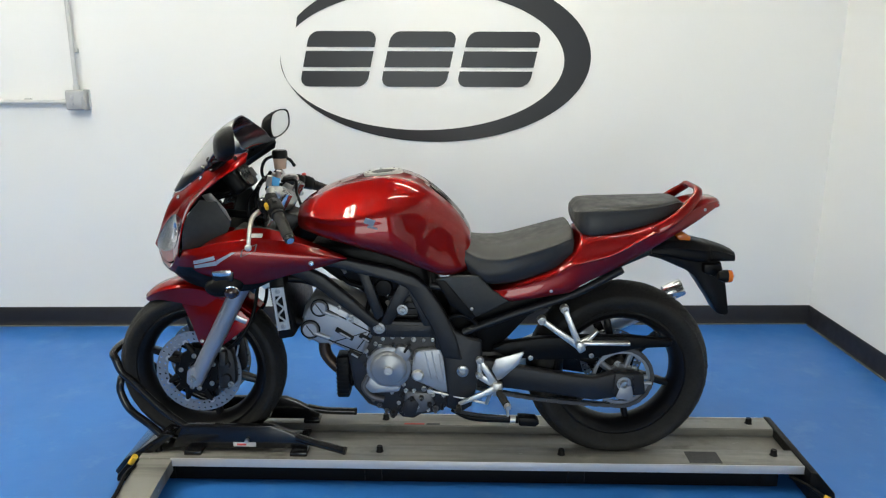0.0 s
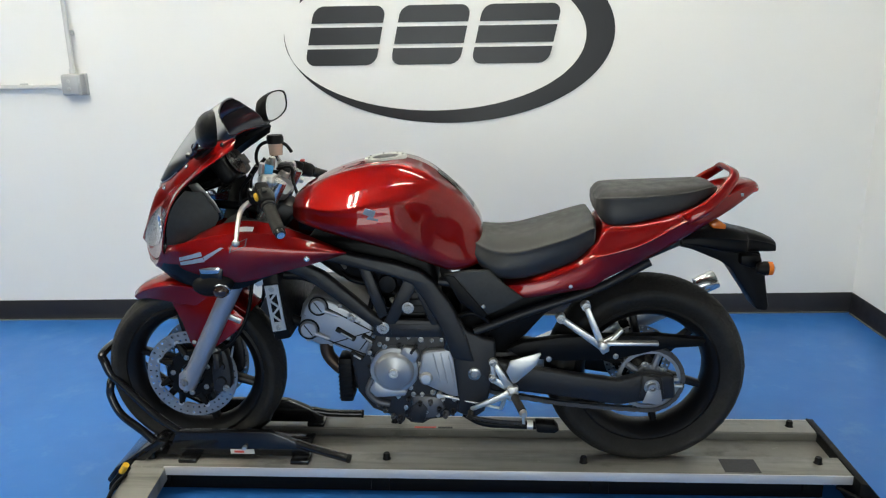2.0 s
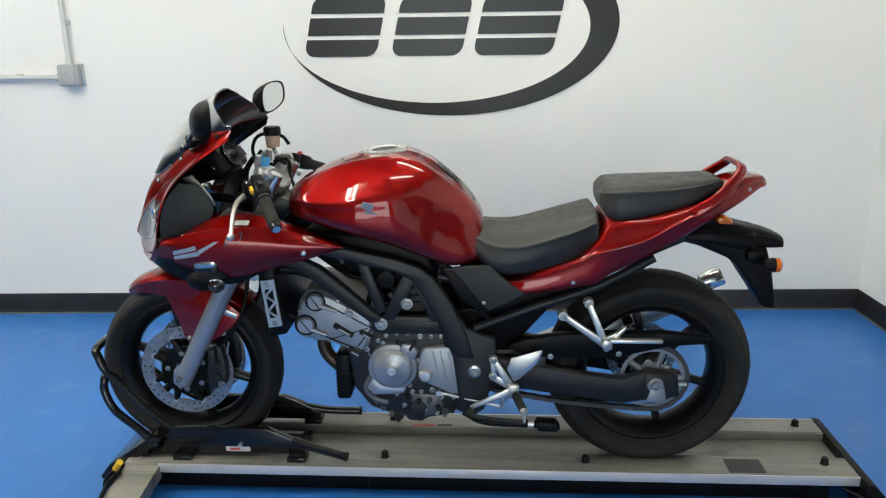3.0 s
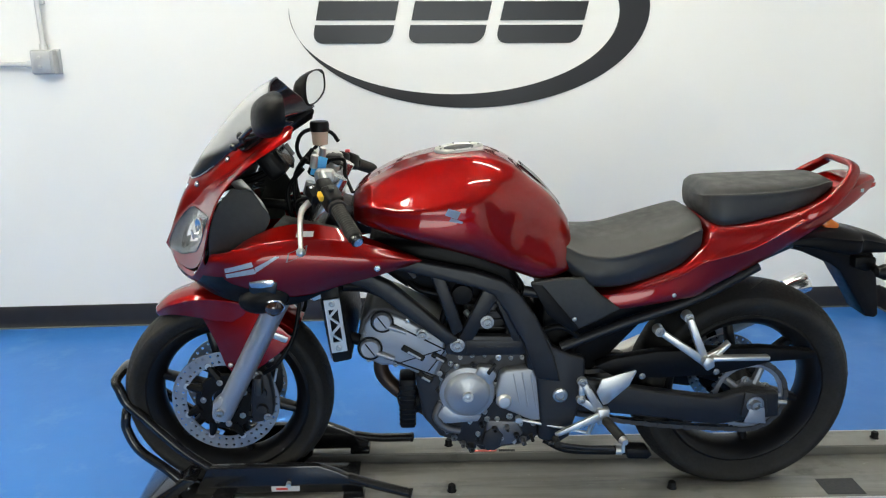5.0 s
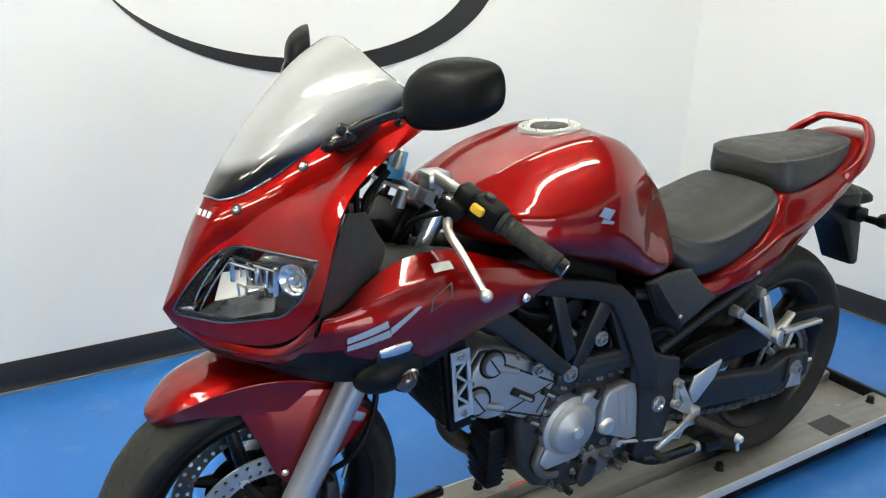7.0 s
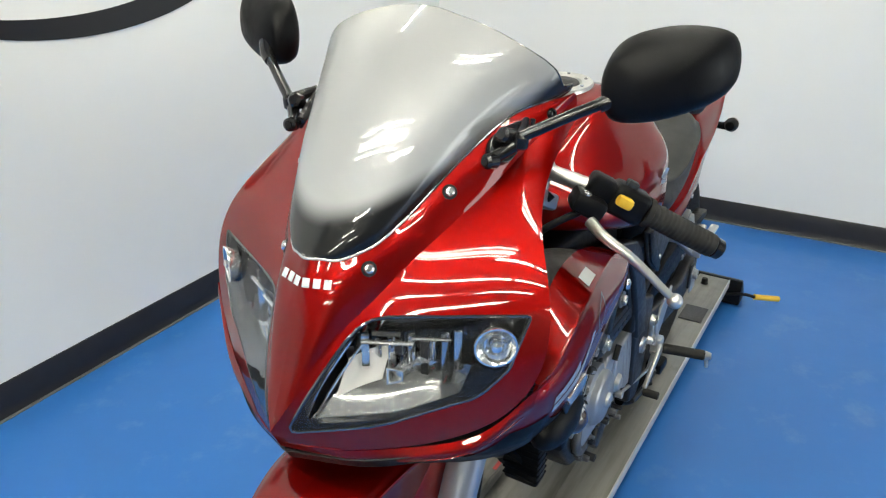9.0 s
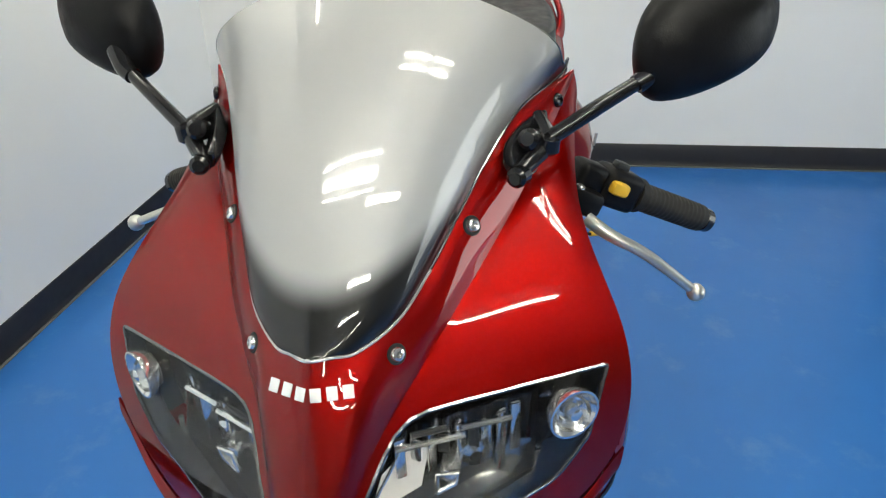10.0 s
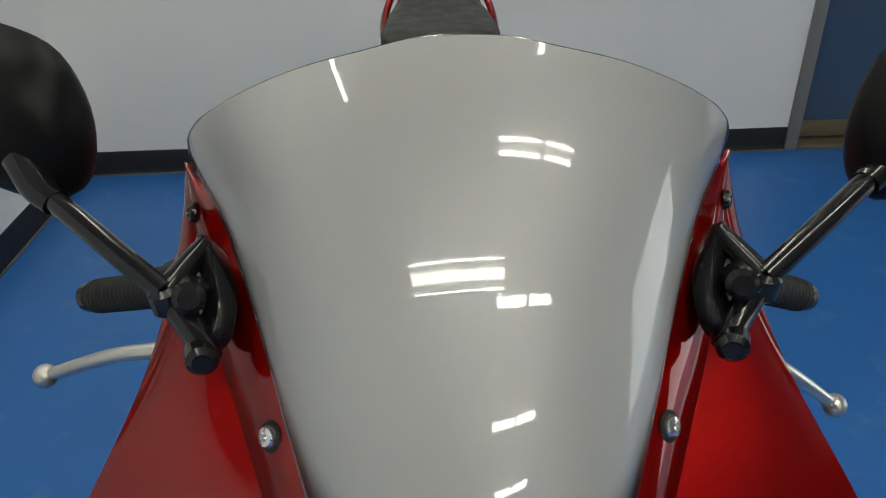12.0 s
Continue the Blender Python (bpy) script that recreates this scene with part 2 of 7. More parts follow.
def add_rod(bm, a, b, r, r2=None, n=14, chamfer=0.0):
    """A round bar from a to b."""
    a, b = Vector(a), Vector(b)
    d = b - a
    t = bmesh.new()
    bmesh.ops.create_cone(t, cap_ends=True, cap_tris=False, segments=n, radius1=r, radius2=r if r2 is None else r2, depth=d.length)
    if chamfer:
        bevel(t, chamfer, 1, angle=60)
    bmesh.ops.transform(t, matrix=Matrix.Translation((a + b) / 2) @ d.to_track_quat("Z", "Y").to_matrix().to_4x4(), verts=t.verts)
    merge(bm, t)


def rod(a, b, r, r2=None, n=14, chamfer=0.0):
    bm = bmesh.new()
    add_rod(bm, a, b, r, r2, n, chamfer)
    return bm


def cr(pts, n):
    """n points along a smooth line through the control points."""
    p = np.array(pts, float)
    p = np.vstack([2 * p[0] - p[1], p, 2 * p[-1] - p[-2]])
    k = len(p) - 3
    out = []
    for u in np.linspace(0, k, n):
        i = min(int(u), k - 1)
        t = u - i
        a, b, c, d = p[i:i + 4]
        out.append(0.5 * (2 * b + (c - a) * t + (2 * a - 5 * b + 4 * c - d) * t * t + (3 * b - a - 3 * c + d) * t ** 3))
    return np.array(out)


def add_tube(bm, pts, r, n=10, steps=None, rr=None, smooth=True, closed=False):
    """A round tube along a smooth line. rr: radius at each end of the line."""
    line = cr(pts, steps or len(pts) * 6) if smooth else np.array(pts, float)
    rings = []
    up = Vector((0.13, 0.27, 0.95))
    for i, p in enumerate(line):
        d = Vector(line[min(i + 1, len(line) - 1)] - line[max(i - 1, 0)]).normalized()
        x = d.cross(up)
        if x.length < 1e-3:
            x = d.cross(Vector((1, 0, 0)))
        x.normalize()
        up = x.cross(d).normalized()
        rad = r if rr is None else r + (rr - r) * i / (len(line) - 1)
        rings.append([bm.verts.new(Vector(p) + rad * (math.cos(a) * x + math.sin(a) * up)) for a in [2 * math.pi * k / n for k in range(n)]])
    for a, b in zip(rings, rings[1:]):
        for k in range(n):
            bm.faces.new((a[k], a[(k + 1) % n], b[(k + 1) % n], b[k]))
    bm.faces.new(rings[0][::-1])
    bm.faces.new(rings[-1])


def tube(pts, r, n=10, steps=None, rr=None, smooth=True):
    bm = bmesh.new()
    add_tube(bm, pts, r, n, steps, rr, smooth)
    return bm


def add_lathe(bm, profile, c, axis="Y", n=40, closed=True):
    """Turns (radius, height) pairs about an axis through c."""
    rot = {"X": Matrix.Rotation(radians(90), 3, "Y"), "Y": Matrix.Rotation(radians(-90), 3, "X"), "Z": Matrix.Identity(3)}[axis] if isinstance(axis, str) else Vector(axis).to_track_quat("Z", "Y").to_matrix()
    rings = []
    for r, h in profile:
        if r < 1e-6:
            rings.append([bm.verts.new(Vector(c) + rot @ Vector((0, 0, h)))])
        else:
            rings.append([bm.verts.new(Vector(c) + rot @ Vector((r * math.cos(2 * math.pi * k / n), r * math.sin(2 * math.pi * k / n), h))) for k in range(n)])
    pairs = list(zip(rings, rings[1:])) + ([(rings[-1], rings[0])] if closed else [])
    for a, b in pairs:
        if len(a) == 1 and len(b) == 1:
            continue
        for k in range(n):
            k2 = (k + 1) % n
            q = [a[0]] if len(a) == 1 else [a[k], a[k2]]
            q += [b[0]] if len(b) == 1 else [b[k2], b[k]]
            bm.faces.new(q)


def lathe(profile, c, axis="Y", n=40, closed=True):
    bm = bmesh.new()
    add_lathe(bm, profile, c, axis, n, closed)
    return bm


def add_slab(bm, outline, y0, y1, r=0.0, seg=2, plane="XZ", smooth=0):
    """A plate cut to an outline: (x, z) pairs from y0 to y1 (plane XZ), or (y, z) pairs from x0 to x1 (plane YZ)."""
    pts = [tuple(p) for p in outline]
    if smooth:
        pts = [tuple(p) for p in cr(pts + [pts[0]], smooth)[:-1]]
    t = bmesh.new()
    put = (lambda p: (p[0], y0, p[1])) if plane == "XZ" else (lambda p: (y0, p[0], p[1]))
    f = t.faces.new([t.verts.new(put(p)) for p in pts])
    ext = bmesh.ops.extrude_face_region(t, geom=[f])
    vs = [v for v in ext["geom"] if isinstance(v, bmesh.types.BMVert)]
    bmesh.ops.translate(t, vec=(0, y1 - y0, 0) if plane == "XZ" else (y1 - y0, 0, 0), verts=vs)
    if r:
        bevel(t, r, seg, angle=50)
    merge(bm, t)


def slab(outline, y0, y1, r=0.0, seg=2, plane="XZ", smooth=0):
    bm = bmesh.new()
    add_slab(bm, outline, y0, y1, r, seg, plane, smooth)
    return bm


def surf(rows, nu, nv):
    """A smooth grid of points through a grid of control points."""
    a = np.array([cr(r, nv) for r in rows])
    return np.array([cr(a[:, j], nu) for j in range(nv)]).transpose(1, 0, 2)


def add_grid(bm, g, ring=False, caps=False):
    vs = [[bm.verts.new(p) for p in row] for row in g]
    nv = len(vs[0])
    for a, b in zip(vs, vs[1:]):
        for j in range(nv if ring else nv - 1):
            j2 = (j + 1) % nv
            bm.faces.new((a[j], a[j2], b[j2], b[j]))
    if caps:
        for row in (vs[0], vs[-1]):
            c = bm.verts.new(sum((v.co for v in row), Vector()) / len(row))
            for j in range(nv):
                bm.faces.new((row[j], row[(j + 1) % nv], c))
    return vs


def sheet(rows, nu, nv, thick=0.003):
    bm = bmesh.new()
    add_grid(bm, surf(rows, nu, nv))
    bmesh.ops.recalc_face_normals(bm, faces=bm.faces[:])
    if thick:
        bmesh.ops.solidify(bm, geom=bm.faces[:], thickness=thick)
    return bm


def body(stations, nu=40, nv=24):
    """A closed body: each station gives x and a half outline of (y, z) pairs from the top middle to the bottom middle."""
    rows = []
    for x, half in stations:
        rows.append([(x, y, z) for y, z in half])
    g = surf(rows, nu, nv)
    full = []
    for row in g:
        left = row[1:-1][::-1].copy()
        left[:, 1] *= -1
        full.append(np.vstack([row, left]))
    bm = bmesh.new()
    add_grid(bm, full, ring=True, caps=True)
    return bm


def flip(bm):
    """The mirror image on the other side of the motorcycle."""
    bmesh.ops.scale(bm, vec=(1, -1, 1), verts=bm.verts)
    bmesh.ops.reverse_faces(bm, faces=bm.faces[:])
    return bm


def both(make):
    """The shape that make() gives, on each side."""
    return [(-1, flip(make())), (1, make())]


def add_bolt(bm, c, r=0.008, h=0.006, axis=(0, -1, 0)):
    """A flanged bolt head with a recessed socket, on a washer."""
    a = Vector(axis).normalized()
    c = Vector(c)
    add_lathe(bm, [(0, h * 0.45), (r * 0.42, h * 0.45), (r * 0.50, h * 1.1), (r * 0.80, h * 1.1), (r * 0.88, h * 0.9), (r * 0.90, 0.003), (r * 1.0, 0.0028), (r * 1.02, 0.0012), (r * 1.12, 0.0012), (r * 1.18, 0.0022), (r * 1.40, 0.002), (r * 1.42, -0.001), (0, -0.001)], c, a, 18, False)


def bolt(c, r=0.008, h=0.006, axis=(0, -1, 0)):
    bm = bmesh.new()
    add_bolt(bm, c, r, h, axis)
    return bm


def screw(c, r, axis):
    """A button head screw with a socket."""
    a = Vector(axis).normalized()
    c = Vector(c)
    bm = bmesh.new()
    add_lathe(bm, [(0, r * 0.25), (r * 0.4, r * 0.25), (r * 0.45, r * 0.62), (r * 0.8, r * 0.5), (r, r * 0.15), (r, 0), (0, 0)], c, a, 14, False)
    return bm

# ---- the room ----
NORTH, EAST, SOUTH, WEST, TOP = 1.489, 2.905, -6.4, -7.2, 2.92


def structure(name, bm, material, label, category, m=None):
    return tagged(obj(name, bm, material, m=m), label, category, "", "structure")


floor_bm = bmesh.new()
add_box(floor_bm, ((EAST + WEST) / 2, (NORTH + SOUTH) / 2, -0.1), (EAST - WEST + 0.4, NORTH - SOUTH + 0.4, 0.2))
structure("floor", floor_bm, FLOOR, "glossy bright blue coated concrete floor with faint scuffs", "floor")
structure("ceiling", box(((EAST + WEST) / 2, (NORTH + SOUTH) / 2, TOP + 0.1), (EAST - WEST + 0.4, NORTH - SOUTH + 0.4, 0.2)), CEIL,
          "plain unseen ceiling, coloured dark to cut bounced light", "ceiling")
structure("wall_north", box(((EAST + WEST) / 2, NORTH + 0.08, TOP / 2), (EAST - WEST + 0.32, 0.16, TOP)), WALL,
          "white painted wall bearing a black sign", "wall")
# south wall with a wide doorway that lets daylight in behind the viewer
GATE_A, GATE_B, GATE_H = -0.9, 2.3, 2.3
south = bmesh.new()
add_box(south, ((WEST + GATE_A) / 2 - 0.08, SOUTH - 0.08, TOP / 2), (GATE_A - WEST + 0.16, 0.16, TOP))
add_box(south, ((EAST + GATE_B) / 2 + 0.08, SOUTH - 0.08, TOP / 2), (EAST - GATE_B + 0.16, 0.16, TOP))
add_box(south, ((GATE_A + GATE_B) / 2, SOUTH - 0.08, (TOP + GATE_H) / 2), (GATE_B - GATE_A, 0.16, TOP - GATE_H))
structure("wall_south", south, WALLDIM, "unseen wall with a wide doorway, coloured dark to cut reflected light", "wall")
structure("wall_west", box((WEST - 0.08, (NORTH + SOUTH) / 2, TOP / 2), (0.16, NORTH - SOUTH, TOP)), WALLDIM, "unseen wall, coloured dark to cut reflected light", "wall")

# east wall with a doorway
DOOR_A, DOOR_B, DOOR_H = -1.655, -2.655, 2.12
east = bmesh.new()
add_box(east, (EAST + 0.08, (NORTH + DOOR_A) / 2, TOP / 2), (0.16, NORTH - DOOR_A, TOP))
add_box(east, (EAST + 0.08, (SOUTH + DOOR_B) / 2, TOP / 2), (0.16, DOOR_B - SOUTH, TOP))
add_box(east, (EAST + 0.08, (DOOR_A + DOOR_B) / 2, (TOP + DOOR_H) / 2), (0.16, DOOR_A - DOOR_B, TOP - DOOR_H))
structure("wall_east", east, WALL, "white painted wall with a doorway", "wall")

door = empty("door_1", Matrix.Translation((EAST, (DOOR_A + DOOR_B) / 2, 0)), "closed blue-grey metal door in a grey steel frame", "door", "structure")
W = DOOR_A - DOOR_B
jamb = bmesh.new()
add_box(jamb, (0.06, W / 2 - 0.028, DOOR_H / 2), (0.15, 0.056, DOOR_H), 0.004)
add_box(jamb, (0.06, -W / 2 + 0.028, DOOR_H / 2), (0.15, 0.056, DOOR_H), 0.004)
add_box(jamb, (0.06, 0, DOOR_H - 0.028), (0.15, W - 0.112, 0.056), 0.004)
part("door_frame", jamb, DOORFRAME, door, "grey steel door frame")
leaf = part("door_leaf", box((0.075, 0, DOOR_H / 2 - 0.012), (0.045, W - 0.12, DOOR_H - 0.085), 0.003), DOORBLUE, door, "blue-grey metal leaf")
hinge = bmesh.new()
for z in (0.22, 1.05, 1.85):
    add_rod(hinge, (0.045, W / 2 - 0.06, z - 0.05), (0.045, W / 2 - 0.06, z + 0.05), 0.008)
part("hinge", hinge, STEEL, door, "steel hinges")
part("threshold", box((0.06, 0, 0.012), (0.17, W - 0.112, 0.024), 0.004), BROWN, door, "brown metal threshold")
part("kick_strip", box((0.048, 0, 0.075), (0.006, W - 0.13, 0.075), 0.002), BROWN, door, "brown metal kick strip")
knob = bmesh.new()
add_lathe(knob, [(0, 0), (0.03, 0), (0.03, 0.008), (0.012, 0.012), (0.012, 0.035), (0.026, 0.045), (0.026, 0.062), (0.0, 0.07)], (0.052, -W / 2 + 0.12, 0.98), (-1, 0, 0), 24, False)
part("door_handle", knob, STEEL, door, "round steel knob")


def skirting(name, a, b, n):
    """Black rubber base with a rounded top from a to b, standing n off the wall."""
    a, b, n = Vector(a), Vector(b), Vector(n)
    bm = bmesh.new()
    prof = [(0, 0), (0.014, 0), (0.009, 0.010), (0.006, 0.03), (0.006, 0.098), (0.003, 0.104), (0, 0.104)]
    ends = [[bm.verts.new(p + n * d + Vector((0, 0, h))) for d, h in prof] for p in (a, b)]
    for k in range(len(prof)):
        bm.faces.new((ends[0][k], ends[0][(k + 1) % len(prof)], ends[1][(k + 1) % len(prof)], ends[1][k]))
    bm.faces.new(ends[0])
    bm.faces.new(ends[1])
    return structure(name, bm, BASE, "black rubber skirting along the white wall", "skirting")


skirting("baseboard_north", (WEST, NORTH, 0), (EAST, NORTH, 0), (0, -1, 0))
skirting("baseboard_east_a", (EAST, NORTH - 0.014, 0), (EAST, DOOR_A, 0), (-1, 0, 0))
skirting("baseboard_east_b", (EAST, DOOR_B, 0), (EAST, SOUTH, 0), (-1, 0, 0))
skirting("baseboard_south_a", (WEST, SOUTH, 0), (GATE_A, SOUTH, 0), (0, 1, 0))
skirting("baseboard_south_b", (GATE_B, SOUTH, 0), (EAST - 0.014, SOUTH, 0), (0, 1, 0))
skirting("baseboard_west", (WEST, SOUTH + 0.014, 0), (WEST, NORTH - 0.014, 0), (1, 0, 0))
seam = bmesh.new()
add_box(seam, ((EAST + WEST) / 2, NORTH - 0.020, 0.002), (EAST - WEST - 0.04, 0.012, 0.004), 0.0015)
add_box(seam, (EAST - 0.020, (NORTH + DOOR_A) / 2 - 0.02, 0.002), (0.012, NORTH - DOOR_A - 0.04, 0.004), 0.0015)
structure("trim_edge", seam, GRIME, "dull grey bare edge where the floor coating stops", "floor edge")


# ---- wall sign: crescent and three slanted blocks ----
def sign():
    e = empty("wall_sign", Matrix.Translation((0, NORTH, 0)), "large black vinyl wall sign, slanted stripes inside a crescent ring", "sign")
    bm = bmesh.new()
    n = 120
    a0, a1 = radians(-181), radians(152)
    ring = []
    for k in range(n + 1):
        a = a0 + (a1 - a0) * k / n
        ring.append(((0.826 + 0.789 * math.cos(a), 1.430 + 0.424 * math.sin(a)), (0.758 + 0.722 * math.cos(a), 1.414 + 0.347 * math.sin(a))))
    v = [[bm.verts.new((p[0], d, p[1])) for d in (-0.004, 0.0) for p in q] for q in ring]
    for a, b in zip(v, v[1:]):
        bm.faces.new((a[0], a[1], b[1], b[0]))
        bm.faces.new((a[0], b[0], b[2], a[2]))
        bm.faces.new((a[1], a[3], b[3], b[1]))
    part("crescent", bm, DECAL, e)
    for x0, x1 in ((0.128, 0.470), (0.540, 0.874), (0.929, 1.302)):
        block(e, x0, x1, 1.287, 1.561)


def block(parent, x0, x1, z0, z1):
    """Three level slanted stripes, the outer two rounded off at their far corners."""
    def arc(cx, cz, r, a):
        return [(cx + r * math.cos(radians(a + 15 * k)), cz + r * math.sin(radians(a + 15 * k))) for k in range(7)]
    w, h, r = x1 - x0, z1 - z0, 0.048
    low = arc(r, r, r, 180) + arc(w - r, r, r, 270) + [(w, 0.078), (0, 0.078)]
    high = [(0, h - 0.078), (w, h - 0.078)] + arc(w - r, h - r, r, 0) + arc(r, h - r, r, 90)
    for outline in (low, [(0, 0.097), (w, 0.097), (w, 0.177), (0, 0.177)], high):
        bm = bmesh.new()
        add_slab(bm, [(x0 + x + 0.22 * z, z0 + z) for x, z in outline], -0.004, 0.0)
        part("stripe", bm, DECAL, parent)


sign()


def conduit():
    """Surface wiring: a round box with a pipe going up and one going along the wall."""
    e = empty("junction_box", Matrix.Translation((-0.998, NORTH, 1.217)), "grey metal junction box on the white wall", "junction box")
    part("body", box((0, -0.027, 0), (0.095, 0.054, 0.10), 0.008), GREYBOX, e)
    part("cover", box((-0.004, -0.057, 0), (0.080, 0.006, 0.088), 0.003), GREYBOX, e, "flat grey cover plate")
    s = bmesh.new()
    for z in (-0.018, 0.018):
        add_lathe(s, [(0, 0.004), (0.008, 0.003), (0.009, 0), (0, 0)], (-0.010, -0.060, z), (0, -1, 0), 12, False)
    part("screw", s, STEEL, e, "two cover screws")
    part("back_plate", box((0.045, -0.004, 0), (0.03, 0.008, 0.105), 0.002), GREYBOX, e)
    for name, a, b, clips in (("conduit_pipe", (-0.996, NORTH - 0.024, 1.262), (-0.996, NORTH - 0.024, TOP), ((-0.988, NORTH, 1.46), (-0.988, NORTH, 2.5))),
                              ("conduit_pipe", (-1.04, NORTH - 0.024, 1.208), (WEST, NORTH - 0.024, 1.208), ((-1.25, NORTH, 1.215), (-3.2, NORTH, 1.215)))):
        p = empty(name, Matrix.Translation(a), "thin grey steel conduit pipe fixed to the wall", "conduit")
        d = Vector(b) - Vector(a)
        part("pipe", rod((0, 0, 0), d, 0.011, n=16), CONDUIT, p)
        part("coupling", rod(d.normalized() * -0.004, d.normalized() * 0.03, 0.016, n=16), CONDUIT, p)
        for c in clips:
            q = Vector(c) - Vector(a)
            part("clip", box((q.x, 0.012, q.z), (0.03, 0.03, 0.022), 0.004), STEEL, p, "small pipe strap")


conduit()


# ---- ceiling lamps ----
def strip_lamp(long, tubes, runs=1):
    """A strip light along its y axis: tubes gives (offset, radius), runs how many lengths lie end to end."""
    e = empty("ceiling_light", Matrix(), "white fluorescent ceiling light with bare tubes, lit", "ceiling light", group="ceiling lights")
    bm = bmesh.new()
    h = long / 2
    wide = max(abs(x) for x, r in tubes) + 0.07
    add_slab(bm, [(-wide, -0.02), (-wide + 0.04, -0.050), (wide - 0.04, -0.050), (wide, -0.02), (wide, 0), (-wide, 0)], -h, h, 0.004)
    part("housing", bm, LAMPWHITE, e)
    step = long / runs
    for k in range(runs):
        y0, y1 = -h + k * step, -h + (k + 1) * step
        for x, r in tubes:
            part("tube", rod((x, y0 + 0.035, -0.070), (x, y1 - 0.035, -0.070), r, n=12), TUBE, e, "glowing fluorescent tube")
        for y in (y0 + 0.018, y1 - 0.018):
            part("end_holder", box((0, y, -0.06), (2 * wide - 0.1, 0.02, 0.05), 0.004), LAMPWHITE, e)
    return e


LAMP_Z = TOP - 0.001
TWIN, CLOSE = ((-0.055, 0.016), (0.055, 0.016)), ((-0.022, 0.019), (0.022, 0.019))
for x, y, long, tubes, runs, turn in ((-1.16, 0.16, 1.42, ((-0.135, 0.006), (0.135, 0.007)), 1, 0),
                                      (-0.20, -0.84, 1.00, TWIN, 2, 0), (-1.41, -0.94, 1.08, CLOSE, 2, 0), (-2.42, -0.95, 1.12, CLOSE, 2, 0),
                                      (-3.50, -1.10, 1.12, CLOSE, 2, 0), (0.92, 1.00, 1.00, ((0.0, 0.019),), 1, 90),
                                      (1.46, 0.08, 1.24, ((0.0, 0.019),), 1, 90), (1.28, -0.66, 1.24, ((0.0, 0.019),), 1, 90)):
    lamp = strip_lamp(long, tubes, runs)
    lamp.matrix_basis = Matrix.Translation((x, y, LAMP_Z)) @ Matrix.Rotation(radians(turn), 4, "Z")
    if long == 1.42:
        part("diffuser", box((0, 0, -0.072), (0.085, long - 0.08, 0.030), 0.008), DIFFUSER, lamp, "glowing white diffuser")
# two more strip lamps added far to the west, unseen, just for fill light
fill_spots = [(-4.9, -1.2), (-6.0, -3.6)]
lamp = strip_lamp(1.24, ((-0.09, 0.019), (0.09, 0.019)))
lamp.matrix_basis = Matrix.Translation((*fill_spots[0], LAMP_Z))
for x, y in fill_spots[1:]:
    copy_thing(lamp, Matrix.Translation((x, y, LAMP_Z)))

# ---- the motorcycle: wheels, fork, bodywork ----
bike = empty("motorcycle", BIKE, "candy red sport motorcycle with half fairing in a wheel chock", "motorcycle")
FA, RA = Vector((0, 0, 0.385)), Vector((1.44, 0, 0.390))


def tyre(c, r, w, name, parent):
    """A road tyre with a round crown and cut tread grooves."""
    bm = bmesh.new()
    rim = 0.218
    h = w / 2
    prof = [(rim, -h * 0.62), (rim + 0.012, -h * 0.74), (rim + (r - rim) * 0.45, -h * 1.0), (rim + (r - rim) * 0.66, -h * 0.95)]
    for k in range(-4, 5):
        a = k / 4
        prof.append((r - (r - rim) * 0.27 * abs(a) ** 2.1, h * 0.84 * a))
    prof += [(rim + (r - rim) * 0.66, h * 0.95), (rim + (r - rim) * 0.45, h * 1.0), (rim + 0.012, h * 0.74), (rim, h * 0.62)]
    line = cr([(0, a, b) for a, b in prof], 44)
    add_lathe(bm, [(q[1], q[2]) for q in line], c, "Y", 140, True)
    t = part(name, bm, RUBBER, parent, "black road tyre")
    g = bmesh.new()
    for k in range(26):
        for s in (-1, 1):
            a0 = 2 * math.pi * (k + (0.25 if s > 0 else 0)) / 26
            pts = []
            for j in range(5):
                q = 0.18 + 0.58 * j / 4
                rr = r - (r - rim) * 0.27 * q ** 2.1 - 0.0026
                a = a0 + 0.16 * (j / 4) ** 1.4
                pts.append(Vector(c) + Vector((rr * math.cos(a), s * h * 0.84 * q, rr * math.sin(a))))
            add_tube(g, pts, 0.0034, n=6, steps=8)
    tagged(part("tread_groove", g, HOLE, parent, "dark tread grooves"), kind="stuff")
    return t


